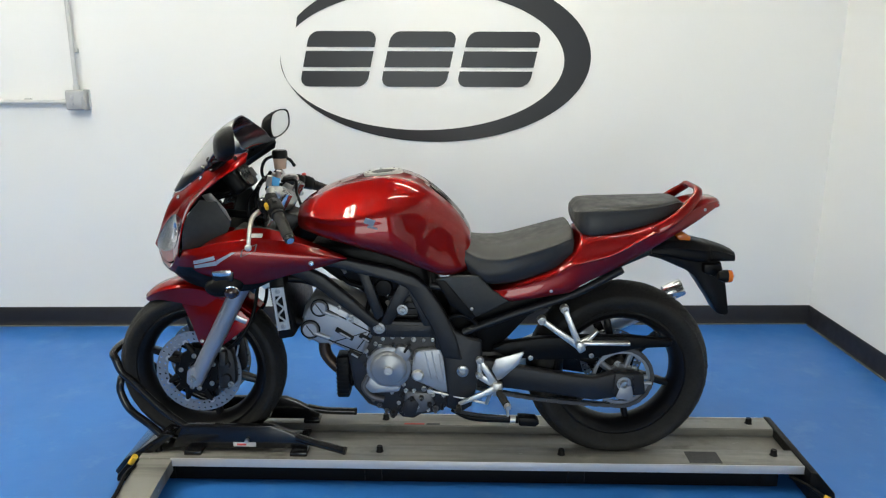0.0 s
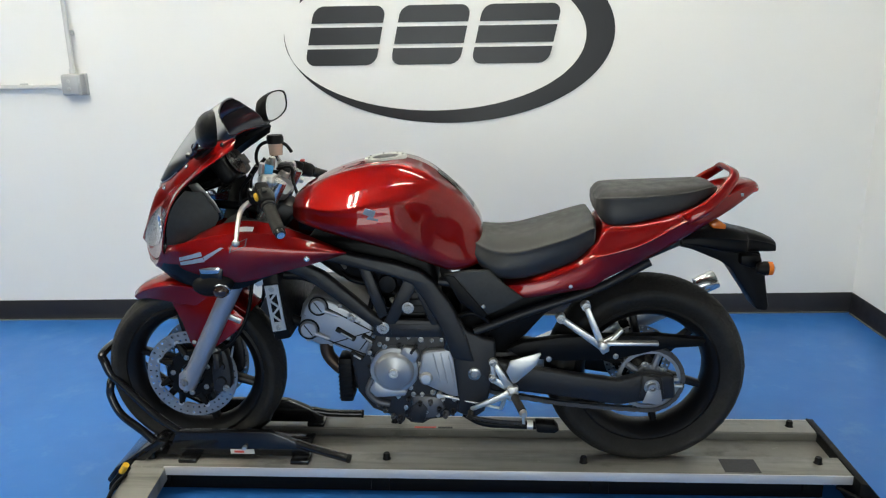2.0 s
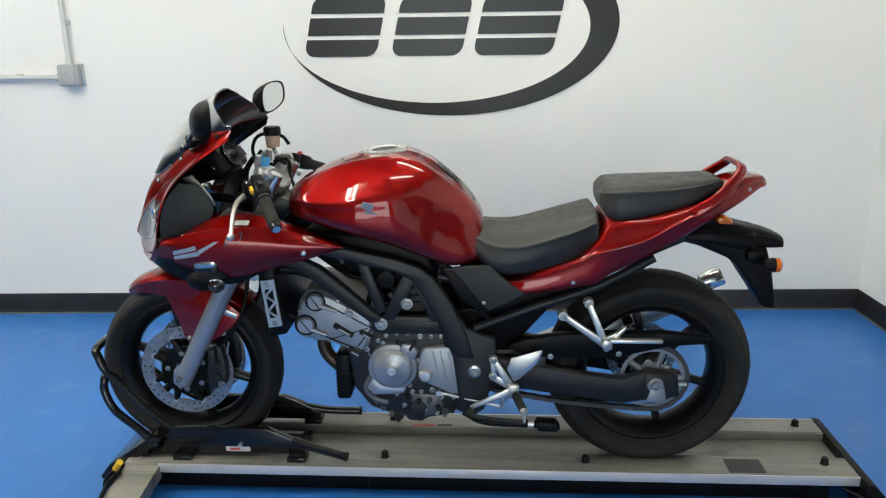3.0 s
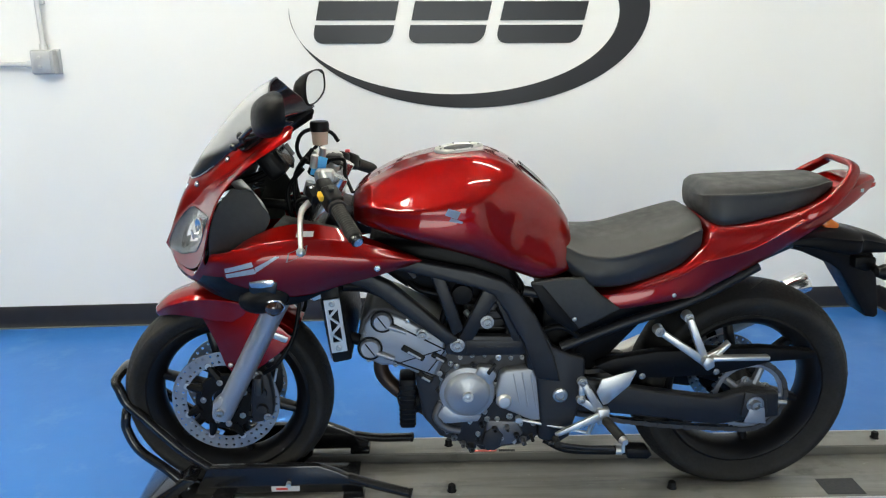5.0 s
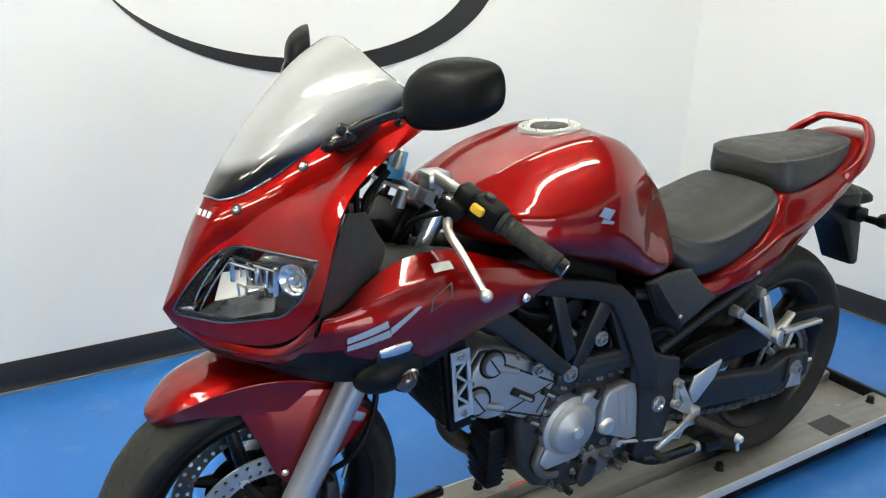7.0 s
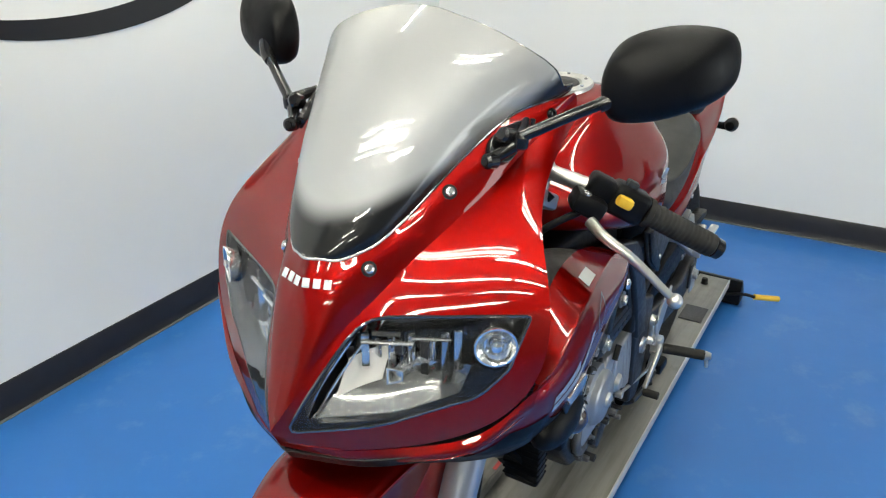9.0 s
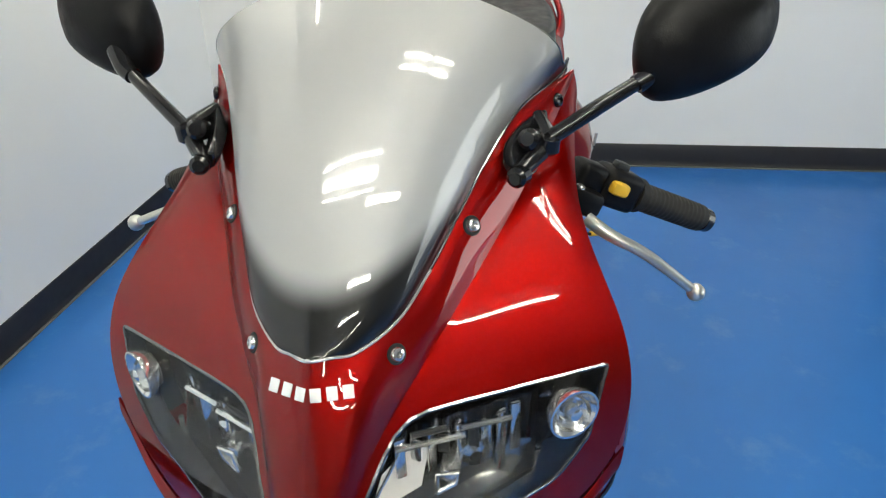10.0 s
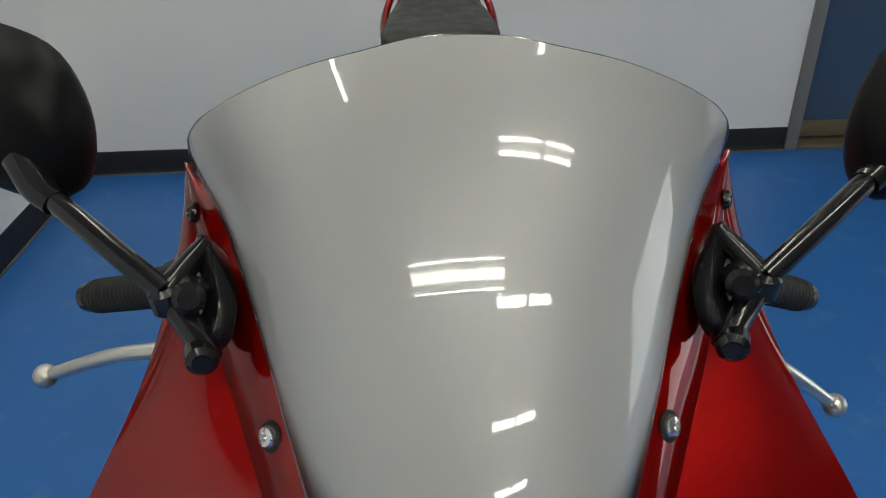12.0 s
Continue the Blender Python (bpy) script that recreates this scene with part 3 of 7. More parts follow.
def ring_of_holes(bm, c, r0, r1, n, hole, y0, y1):
    """A flat ring with one hole in each of n cells."""
    cx, _, cz = c
    for k in range(n):
        a0, a1 = 2 * math.pi * k / n, 2 * math.pi * (k + 1) / n
        am, rm = (a0 + a1) / 2, (r0 + r1) / 2
        cells = [(a0, r0), (am, r0), (a1, r0), (a1, rm), (a1, r1), (am, r1), (a0, r1), (a0, rm)]
        mid = (rm * math.cos(am), rm * math.sin(am))
        outer, inner = [], []
        for a, r in cells:
            p = (r * math.cos(a), r * math.sin(a))
            d = math.hypot(p[0] - mid[0], p[1] - mid[1])
            q = (mid[0] + (p[0] - mid[0]) * hole / d, mid[1] + (p[1] - mid[1]) * hole / d)
            outer.append([bm.verts.new((cx + p[0], y, cz + p[1])) for y in (y0, y1)])
            inner.append([bm.verts.new((cx + q[0], y, cz + q[1])) for y in (y0, y1)])
        for j in range(8):
            j2 = (j + 1) % 8
            bm.faces.new((outer[j][0], outer[j2][0], inner[j2][0], inner[j][0]))
            bm.faces.new((outer[j][1], inner[j][1], inner[j2][1], outer[j2][1]))
            bm.faces.new((inner[j][0], inner[j2][0], inner[j2][1], inner[j][1]))


def disc(c, y, r0, r1, parent, n=40):
    """A drilled brake disc on a black carrier."""
    bm = bmesh.new()
    cc = (c[0], 0, c[2])
    rm = (r0 + r1) / 2
    ring_of_holes(bm, cc, r0, rm, n, 0.0042, y - 0.0025, y + 0.0025)
    ring_of_holes(bm, cc, rm, r1, n, 0.0042, y - 0.0025, y + 0.0025)
    bmesh.ops.remove_doubles(bm, verts=bm.verts, dist=0.0002)
    add_lathe(bm, [(r1 - 0.0002, y - 0.0025), (r1 + 0.0008, y), (r1 - 0.0002, y + 0.0025)], cc, "Y", 80, False)
    d = part("brake_disc", bm, DISC, parent, "drilled steel brake disc")
    k = bmesh.new()
    add_lathe(k, [(0.040, y + 0.008), (0.080, y + 0.007), (0.084, y), (0.080, y - 0.007), (0.040, y - 0.008)], cc, "Y", 40)
    for i in range(8):
        a = 2 * math.pi * (i + 0.3) / 8
        p0 = Vector((c[0] + 0.07 * math.cos(a), y, c[2] + 0.07 * math.sin(a)))
        p1 = Vector((c[0] + (r0 + 0.004) * math.cos(a + 0.12), y, c[2] + (r0 + 0.004) * math.sin(a + 0.12)))
        part("carrier_arm", rod(p0, p1, 0.016, 0.008, n=8), BLACK, parent)
    part("disc_carrier", k, BLACK, parent, "black carrier")
    for i in range(5):
        a = 2 * math.pi * i / 5 + 0.5
        for sy in (-1, 1):
            part("disc_bolt", bolt((c[0] + 0.060 * math.cos(a), y + sy * 0.008, c[2] + 0.060 * math.sin(a)), 0.006, 0.004, (0, sy, 0)), BOLT, parent, "bright disc bolt")
    for i in range(8):
        a = 2 * math.pi * (i + 0.3) / 8 + 0.12
        p = Vector((c[0] + (r0 + 0.004) * math.cos(a), y, c[2] + (r0 + 0.004) * math.sin(a)))
        part("rivet", rod(p - Vector((0, 0.006, 0)), p + Vector((0, 0.006, 0)), 0.0085, n=12), ALU, parent, "bright float rivet")
    return d


def wheel(name, c, w, spokes, phase, parent, hubw):
    """A cast wheel: rim well, hub and paired spokes."""
    c = Vector(c)
    bm = bmesh.new()
    h = w / 2
    add_lathe(bm, [(0.219, -h), (0.226, -h + 0.004), (0.224, -h + 0.012), (0.208, -h + 0.02), (0.196, -h * 0.3), (0.196, h * 0.3),
                   (0.208, h - 0.02), (0.224, h - 0.012), (0.226, h - 0.004), (0.219, h), (0.206, h - 0.008), (0.190, h * 0.45), (0.184, 0), (0.190, -h * 0.45), (0.206, -h + 0.008)], c, "Y", 72)
    add_lathe(bm, [(0.012, -hubw), (0.036, -hubw), (0.044, -hubw * 0.6), (0.046, 0), (0.044, hubw * 0.6), (0.036, hubw), (0.012, hubw)], c, "Y", 28)
    w = part(name, bm, RIMBLACK, parent, "black cast wheel rim and hub")
    for k in range(spokes):
        a = 2 * math.pi * k / spokes + phase
        p0 = c + Vector((0.036 * math.cos(a), 0, 0.036 * math.sin(a)))
        p1 = c + Vector((0.194 * math.cos(a), 0, 0.194 * math.sin(a)))
        t = bmesh.new()
        bmesh.ops.create_cube(t, size=1)
        bmesh.ops.scale(t, vec=(0.030, 0.036, (p1 - p0).length), verts=t.verts)
        for v in t.verts:
            if v.co.z > 0:
                v.co.x *= 0.72
        bevel(t, 0.009, 2)
        bmesh.ops.transform(t, matrix=Matrix.Translation((p0 + p1) / 2) @ Matrix.Rotation(math.pi / 2 - a, 4, "Y"), verts=t.verts)
        part("spoke", t, RIMBLACK, w)
    return w


fw = wheel("front_wheel", FA, 0.095, 6, radians(43), bike, 0.055)
tyre(FA, 0.289, 0.120, "tyre", fw)
disc(FA, -0.062, 0.108, 0.146, fw)
disc(FA, 0.062, 0.108, 0.146, fw)
rw = wheel("rear_wheel", RA, 0.125, 6, radians(43), bike, 0.075)
tyre(RA, 0.313, 0.162, "tyre", rw)
disc(RA, 0.085, 0.080, 0.110, rw, 32)

# sprocket
bm = bmesh.new()
add_lathe(bm, [(0.086, -0.003), (0.098, -0.003), (0.098, 0.003), (0.086, 0.003)], (RA.x, -0.088, RA.z), "Y", 44)
for k in range(44):
    a = 2 * math.pi * k / 44
    add_rod(bm, (RA.x + 0.097 * math.cos(a), -0.088, RA.z + 0.097 * math.sin(a)), (RA.x + 0.1035 * math.cos(a), -0.088, RA.z + 0.1035 * math.sin(a)), 0.0035, 0.0015, n=5)
for k in range(5):
    a = 2 * math.pi * k / 5
    add_rod(bm, (RA.x + 0.04 * math.cos(a), -0.088, RA.z + 0.04 * math.sin(a)), (RA.x + 0.088 * math.cos(a), -0.088, RA.z + 0.088 * math.sin(a)), 0.011, n=8)
add_lathe(bm, [(0.02, -0.006), (0.05, -0.006), (0.05, 0.008), (0.02, 0.008)], (RA.x, -0.088, RA.z), "Y", 30)
part("sprocket", bm, DISC, rw, "grey steel rear sprocket")
for k in range(5):
    a = 2 * math.pi * (k + 0.5) / 5
    part("sprocket_nut", bolt((RA.x + 0.052 * math.cos(a), -0.094, RA.z + 0.052 * math.sin(a)), 0.008, 0.006), BOLT, rw, "bright sprocket nut")

# ---- fork ----
AX = Vector((0.163, 0, 0.309)).normalized()
for s in (-1, 1):
    foot = Vector((-0.004, s * 0.103, 0.362))
    bm = bmesh.new()
    add_rod(bm, foot, foot + AX * 0.395, 0.027, 0.029, n=28)
    add_rod(bm, foot + AX * 0.385, foot + AX * 0.405, 0.031, n=28, chamfer=0.003)
    leg = part("fork_leg", bm, FORKGREY, bike, "satin grey fork slider")
    bm = bmesh.new()
    add_slab(bm, [(-0.028, -0.018), (-0.016, -0.030), (0.018, -0.026), (0.028, 0.024), (0.0, 0.044), (-0.022, 0.024)], -0.023, 0.023, 0.008)
    bmesh.ops.translate(bm, vec=(0.002, s * 0.103, 0.385), verts=bm.verts)
    part("axle_clamp", bm, FORKGREY, leg, "grey alloy axle clamp")
    part("axle_nut", bolt((0, s * 0.126, 0.385), 0.013, 0.012, (0, s, 0)), BOLT, leg)
    part("clamp_bolt", bolt((0.02, s * 0.127, 0.352), 0.006, 0.004, (0, s, 0)), BOLT, leg)
    part("fork_tube", rod(foot + AX * 0.39, foot + AX * 0.74, 0.0205, n=24), CHROME, leg, "polished inner tube")
    bm = bmesh.new()
    add_box(bm, (0.103, s * 0.108, 0.455), (0.02, 0.03, 0.05), 0.004)
    part("caliper_lug", bm, CASTDARK, leg)
    # caliper behind the leg, over the disc
    bm = bmesh.new()
    add_slab(bm, [(0.075, 0.33), (0.125, 0.345), (0.135, 0.40), (0.125, 0.47), (0.095, 0.49), (0.080, 0.45), (0.072, 0.38)], s * 0.048, s * 0.093, 0.009, smooth=30)
    cal = part("brake_caliper", bm, CASTDARK, bike, "dark cast front brake caliper")
    for z in (0.375, 0.425):
        bm = bmesh.new()
        add_lathe(bm, [(0, 0.010), (0.014, 0.009), (0.017, 0.0), (0, 0)], (0.104, s * 0.092, z), (0, s, 0), 20, False)
        part("piston_cap", bm, CASTDARK, cal)
    for x, z in ((0.092, 0.478), (0.118, 0.352)):
        part("caliper_bolt", bolt((x, s * 0.096, z), 0.008, 0.008, (0, s, 0)), BOLT, cal, "bright mounting bolt")
    part("bleed_nipple", rod((0.140, s * 0.085, 0.455), (0.150, s * 0.088, 0.492), 0.004, 0.003), ALU, cal)
    part("brake_hose", tube([(0.115, s * 0.09, 0.48), (0.160, s * 0.105, 0.52), (0.205, s * 0.09, 0.60), (0.225, s * 0.05, 0.74), (0.25, s * 0.03, 0.90)], 0.006), BLACK, cal, "black brake hose")
part("front_axle", rod((0, -0.125, 0.385), (0, 0.125, 0.385), 0.009), ALU, bike)

# ---- front fender ----
def fender(s):
    rows = []
    for a, w, dr, fall, drop in ((126, 0.018, 0.022, 0.012, 0.020), (123, 0.040, 0.030, 0.014, 0.028), (114, 0.066, 0.038, 0.018, 0.046), (100, 0.079, 0.038, 0.020, 0.072),
                                 (84, 0.081, 0.033, 0.021, 0.086), (66, 0.077, 0.026, 0.021, 0.074), (46, 0.066, 0.018, 0.020, 0.055)):
        r = 0.289 + dr
        ca, sa = math.cos(radians(a)), math.sin(radians(a))
        half = [(0, 0), (w * 0.45, 0.002), (w * 0.80, 0.009), (w * 0.94, fall * 0.82), (w, fall), (w * 0.99, fall + (drop - fall) * 0.16), (w * 0.965, fall + (drop - fall) * 0.6), (w * 0.95, drop)]
        rows.append([(FA.x + (r - d) * ca, s * y, FA.z + (r - d) * sa) for y, d in half])
    return sheet(rows, 50, 36, 0.003)


def fender_side(s):
    """The cheek that comes down to the fork leg."""
    bm = slab([(-0.040, 0.628), (0.02, 0.665), (0.13, 0.645), (0.200, 0.580), (0.168, 0.545), (0.125, 0.512), (0.085, 0.484), (0.030, 0.482), (0.012, 0.505), (-0.010, 0.565)], 0.070, 0.078, 0.003)
    for v in bm.verts:
        v.co.y += 0.018 * max(0, (0.60 - v.co.z) / 0.13) + 0.10 * (v.co.x - 0.08)
    return bm if s > 0 else flip(bm)


bm = fender(1)
merge(bm, flip(fender(1)))
bmesh.ops.remove_doubles(bm, verts=bm.verts, dist=0.0008)
bmesh.ops.delete(bm, geom=[v for v in bm.verts if math.hypot(v.co.x - FA.x, v.co.z - FA.z) < 0.240], context="VERTS")
fen = part("front_fender", bm, RED, bike, "glossy red front mudguard", sharp=28)
for s in (-1, 1):
    part("fender_cheek", fender_side(s), RED, fen)
    part("fender_screw", screw((0.028, s * 0.0885, 0.506), 0.007, (0, s, 0)), ALU, fen)
    part("fender_bolt", screw((0.135, s * 0.085, 0.520), 0.009, (0, s, 0)), ALU, fen)
    bm = box((0.150, s * 0.088, 0.590), (0.075, 0.010, 0.020), 0.004, rot=Matrix.Rotation(radians(24), 3, "Y"))
    part("reflector", bm, ALU, fen, "pale fork reflector strip")

# ---- fuel tank ----
tank_st = [
    (0.362, [(0, 0.947), (0.020, 0.946), (0.032, 0.944), (0.048, 0.938), (0.055, 0.930), (0.050, 0.915), (0, 0.91)]),
    (0.378, [(0, 0.977), (0.050, 0.974), (0.075, 0.969), (0.113, 0.950), (0.120, 0.938), (0.110, 0.905), (0, 0.90)]),
    (0.425, [(0, 1.008), (0.070, 1.004), (0.106, 0.996), (0.166, 0.965), (0.180, 0.945), (0.165, 0.900), (0, 0.885)]),
    (0.500, [(0, 1.041), (0.078, 1.037), (0.116, 1.027), (0.190, 0.966), (0.205, 0.938), (0.185, 0.880), (0, 0.86)]),
    (0.590, [(0, 1.063), (0.080, 1.059), (0.118, 1.049), (0.194, 0.980), (0.213, 0.938), (0.190, 0.855), (0, 0.84)]),
    (0.680, [(0, 1.072), (0.080, 1.068), (0.116, 1.059), (0.176, 1.004), (0.204, 0.945), (0.182, 0.828), (0, 0.82)]),
    (0.760, [(0, 1.050), (0.075, 1.046), (0.108, 1.036), (0.144, 0.998), (0.172, 0.930), (0.168, 0.795), (0, 0.78)]),
    (0.830, [(0, 1.000), (0.066, 0.996), (0.095, 0.986), (0.122, 0.953), (0.146, 0.895), (0.156, 0.765), (0, 0.76)]),
    (0.885, [(0, 0.949), (0.055, 0.945), (0.080, 0.936), (0.104, 0.910), (0.126, 0.866), (0.142, 0.765), (0, 0.76)]),
    (0.920, [(0, 0.897), (0.042, 0.894), (0.062, 0.886), (0.084, 0.870), (0.102, 0.842), (0.120, 0.775), (0, 0.765)]),
    (0.930, [(0, 0.872), (0.030, 0.869), (0.045, 0.864), (0.064, 0.853), (0.082, 0.834), (0.100, 0.780), (0, 0.77)])]


def creased(half, at, tight):
    """Sets two close neighbours beside a corner of the outline, so that the crease stays crisp."""
    a, b, c = (Vector((*half[at + k], 0)) for k in (-1, 0, 1))
    return half[:at] + [tuple(b.lerp(a, tight)[:2]), half[at], tuple(b.lerp(c, tight)[:2])] + half[at + 1:]


bm = body(tank_st, 120, 96)
for v in bm.verts:
    # a shallow arched hollow on each flank
    u, w = (v.co.x - 0.845) / 0.098, (v.co.z - 0.858) / (0.112 if v.co.z > 0.858 else 0.30)
    d = math.hypot(u, w)
    if d < 1 and abs(v.co.y) > 0.05:
        k = min(1.0, (1 - d) / 0.5)
        v.co.y -= math.copysign(0.006 * k * k * (3 - 2 * k), v.co.y)
tank = part("fuel_tank", bm, RED, bike, "glossy candy red fuel tank", sharp=60)
# filler cap
CAPC, CAPN = (0.640, 0, 1.066), (-0.09, 0, 1)
bm = lathe([(0.0, 0.004), (0.040, 0.004), (0.043, 0.008), (0.062, 0.008), (0.064, 0.004), (0.064, -0.006), (0, -0.006)], CAPC, CAPN, 40, False)
cap = part("filler_cap", bm, ALU, tank, "brushed alloy filler cap ring")
part("cap_lid", lathe([(0, 0.009), (0.030, 0.009), (0.038, 0.007), (0.040, 0.003), (0, 0.003)], CAPC, CAPN, 36, False), CASTDARK, cap)
for k in range(7):
    a = 2 * math.pi * k / 7
    part("cap_screw", lathe([(0, 0.011), (0.003, 0.0105), (0.0035, 0.008), (0, 0.008)], (CAPC[0] + 0.052 * math.cos(a), 0.052 * math.sin(a), CAPC[2] + 0.09 * 0.052 * math.cos(a)), CAPN, 8, False), CHROME, cap)
# rear pads of the tank
bm = sheet([[(0.80, -0.035, 1.029), (0.80, 0, 1.034), (0.80, 0.035, 1.029)], [(0.85, -0.033, 0.985), (0.85, 0, 0.991), (0.85, 0.033, 0.985)],
            [(0.905, -0.026, 0.924), (0.905, 0, 0.929), (0.905, 0.026, 0.924)]], 14, 10, 0.003)
part("tank_pad", bm, GLOSS, tank, "black tank pad")
# emblem: plain slanted shape
for s in (-1, 1):
    bm = bmesh.new()
    for dx, dz in ((-0.002, 0.013), (0.004, -0.012)):
        add_slab(bm, [(-0.019 + dx, -0.004 + dz), (0.010 + dx, -0.016 + dz), (0.018 + dx, 0.003 + dz), (-0.011 + dx, 0.013 + dz)], -0.0008, 0.0008)
    bmesh.ops.rotate(bm, matrix=Matrix.Rotation(radians(s * -12), 3, "X"), verts=bm.verts)
    bmesh.ops.translate(bm, vec=(0.618, s * 0.2140, 0.936), verts=bm.verts)
    part("emblem", bm, SILVERDECAL, tank, "plain silver-blue emblem shape")

# ---- seats ----
rider_st = [
    (0.880, [(0, 0.860), (0.040, 0.854), (0.075, 0.845), (0.085, 0.822), (0.05, 0.81), (0, 0.81)]),
    (0.905, [(0, 0.866), (0.065, 0.856), (0.110, 0.835), (0.125, 0.800), (0.09, 0.775), (0, 0.77)]),
    (0.960, [(0, 0.856), (0.085, 0.846), (0.138, 0.815), (0.150, 0.765), (0.12, 0.735), (0, 0.73)]),
    (1.030, [(0, 0.856), (0.095, 0.846), (0.152, 0.815), (0.152, 0.760), (0.12, 0.725), (0, 0.72)]),
    (1.110, [(0, 0.872), (0.102, 0.864), (0.156, 0.836), (0.150, 0.780), (0.12, 0.742), (0, 0.735)]),
    (1.190, [(0, 0.893), (0.104, 0.886), (0.150, 0.860), (0.140, 0.805), (0.11, 0.768), (0, 0.76)]),
    (1.242, [(0, 0.908), (0.095, 0.902), (0.132, 0.878), (0.124, 0.825), (0.09, 0.795), (0, 0.79)]),
    (1.254, [(0, 0.903), (0.090, 0.897), (0.124, 0.874), (0.118, 0.830), (0.09, 0.80), (0, 0.80)]),
    (1.260, [(0, 0.885), (0.07, 0.880), (0.100, 0.866), (0.095, 0.840), (0.07, 0.82), (0, 0.81)])]
rider_st = [(x, creased(h, 2, 0.22)) for x, h in rider_st]
seat = part("rider_seat", body(rider_st, 60, 48), VINYL, bike, "dark grey vinyl rider seat", sharp=50)
pill_st = [
    (1.262, [(0, 0.957), (0.045, 0.955), (0.075, 0.955), (0.075, 0.930), (0.05, 0.92), (0, 0.92)]),
    (1.280, [(0, 0.977), (0.080, 0.974), (0.108, 0.962), (0.108, 0.905), (0.08, 0.89), (0, 0.89)]),
    (1.320, [(0, 0.983), (0.092, 0.979), (0.122, 0.965), (0.122, 0.895), (0.09, 0.878), (0, 0.875)]),
    (1.420, [(0, 0.987), (0.090, 0.983), (0.116, 0.968), (0.116, 0.912), (0.09, 0.898), (0, 0.89)]),
    (1.520, [(0, 0.992), (0.078, 0.988), (0.100, 0.976), (0.100, 0.935), (0.08, 0.925), (0, 0.92)]),
    (1.585, [(0, 0.997), (0.058, 0.993), (0.075, 0.986), (0.072, 0.960), (0.05, 0.95), (0, 0.95)]),
    (1.610, [(0, 0.985), (0.040, 0.983), (0.052, 0.984), (0.050, 0.972), (0.035, 0.965), (0, 0.965)])]
pill_st = [(x, creased(h, 2, 0.22)) for x, h in pill_st]
part("pillion_seat", body(pill_st, 50, 48), VINYL, bike, "dark grey vinyl pillion seat", sharp=50)

# ---- tail ----
tail_st = [
    (0.992, [(0, 0.715), (0.10, 0.712), (0.132, 0.708), (0.134, 0.702), (0.10, 0.695), (0, 0.695)]),
    (1.040, [(0, 0.725), (0.11, 0.722), (0.145, 0.715), (0.148, 0.680), (0.12, 0.672), (0, 0.675)]),
    (1.120, [(0, 0.760), (0.12, 0.755), (0.152, 0.735), (0.153, 0.690), (0.12, 0.680), (0, 0.69)]),
    (1.200, [(0, 0.79), (0.12, 0.785), (0.152, 0.766), (0.150, 0.705), (0.12, 0.694), (0, 0.70)]),
    (1.250, [(0, 0.84), (0.11, 0.835), (0.152, 0.796), (0.147, 0.716), (0.12, 0.704), (0, 0.71)]),
    (1.290, [(0, 0.895), (0.105, 0.885), (0.152, 0.808), (0.142, 0.742), (0.12, 0.730), (0, 0.73)]),
    (1.380, [(0, 0.900), (0.112, 0.893), (0.148, 0.834), (0.134, 0.784), (0.11, 0.772), (0, 0.775)]),
    (1.470, [(0, 0.920), (0.104, 0.914), (0.140, 0.880), (0.128, 0.832), (0.10, 0.820), (0, 0.815)]),
    (1.560, [(0, 0.945), (0.090, 0.944), (0.122, 0.925), (0.115, 0.882), (0.08, 0.870), (0, 0.855)]),
    (1.650, [(0, 0.992), (0.060, 0.990), (0.090, 0.975), (0.088, 0.932), (0.06, 0.922), (0, 0.915)]),
    (1.715, [(0, 0.998), (0.035, 0.996), (0.052, 0.988), (0.050, 0.968), (0.04, 0.960), (0, 0.958)]),
    (1.735, [(0, 0.988), (0.020, 0.987), (0.030, 0.982), (0.030, 0.974), (0.02, 0.970), (0, 0.97)])]
tail_st = [(x, creased(h, 2, 0.14)) for x, h in tail_st]
tail = part("tail_cowl", body(tail_st, 70, 60), RED, bike, "glossy red tail cowl", sharp=35)
bm = bmesh.new()
loop = cr([(1.500, -0.112, 0.896), (1.522, -0.126, 0.913), (1.570, -0.126, 0.944), (1.615, -0.108, 0.984), (1.645, -0.080, 1.013), (1.652, -0.055, 1.028), (1.650, 0, 1.031),
           (1.652, 0.055, 1.028), (1.645, 0.080, 1.013), (1.615, 0.108, 0.984), (1.570, 0.126, 0.944), (1.522, 0.126, 0.913), (1.500, 0.112, 0.896)], 81)
rings = []
for k, q in enumerate(loop):
    d = Vector(loop[min(k + 1, 80)] - loop[max(k - 1, 0)]).normalized()
    out = Vector((0.0, q[1], 0.05)).normalized() if abs(q[1]) > 0.09 else Vector((0.4, 0.4 * q[1] / 0.09, 1)).normalized()
    wide = d.cross(out).normalized()
    out = wide.cross(d).normalized()
    w, h = 0.0125 + 0.007 * abs(k - 40) / 40, 0.0085
    rings.append([Vector(q) + wide * (w * math.copysign(abs(math.cos(a)) ** 0.7, math.cos(a))) + out * (h * math.copysign(abs(math.sin(a)) ** 0.7, math.sin(a))) for a in [2 * math.pi * j / 16 for j in range(16)]])
add_grid(bm, rings, ring=True, caps=True)
part("grab_rail", bm, RED, tail, "glossy red grab rail loop", sharp=60)
part("tail_lamp", body([(1.700, [(0, 0.985), (0.05, 0.982), (0.055, 0.972), (0.05, 0.962), (0, 0.96)]), (1.728, [(0, 0.982), (0.042, 0.980), (0.046, 0.973), (0.04, 0.966), (0, 0.964)]),
                        (1.742, [(0, 0.977), (0.02, 0.976), (0.022, 0.973), (0.02, 0.970), (0, 0.969)])], 10, 14), REDLENS, tail, "red tail lamp lens")
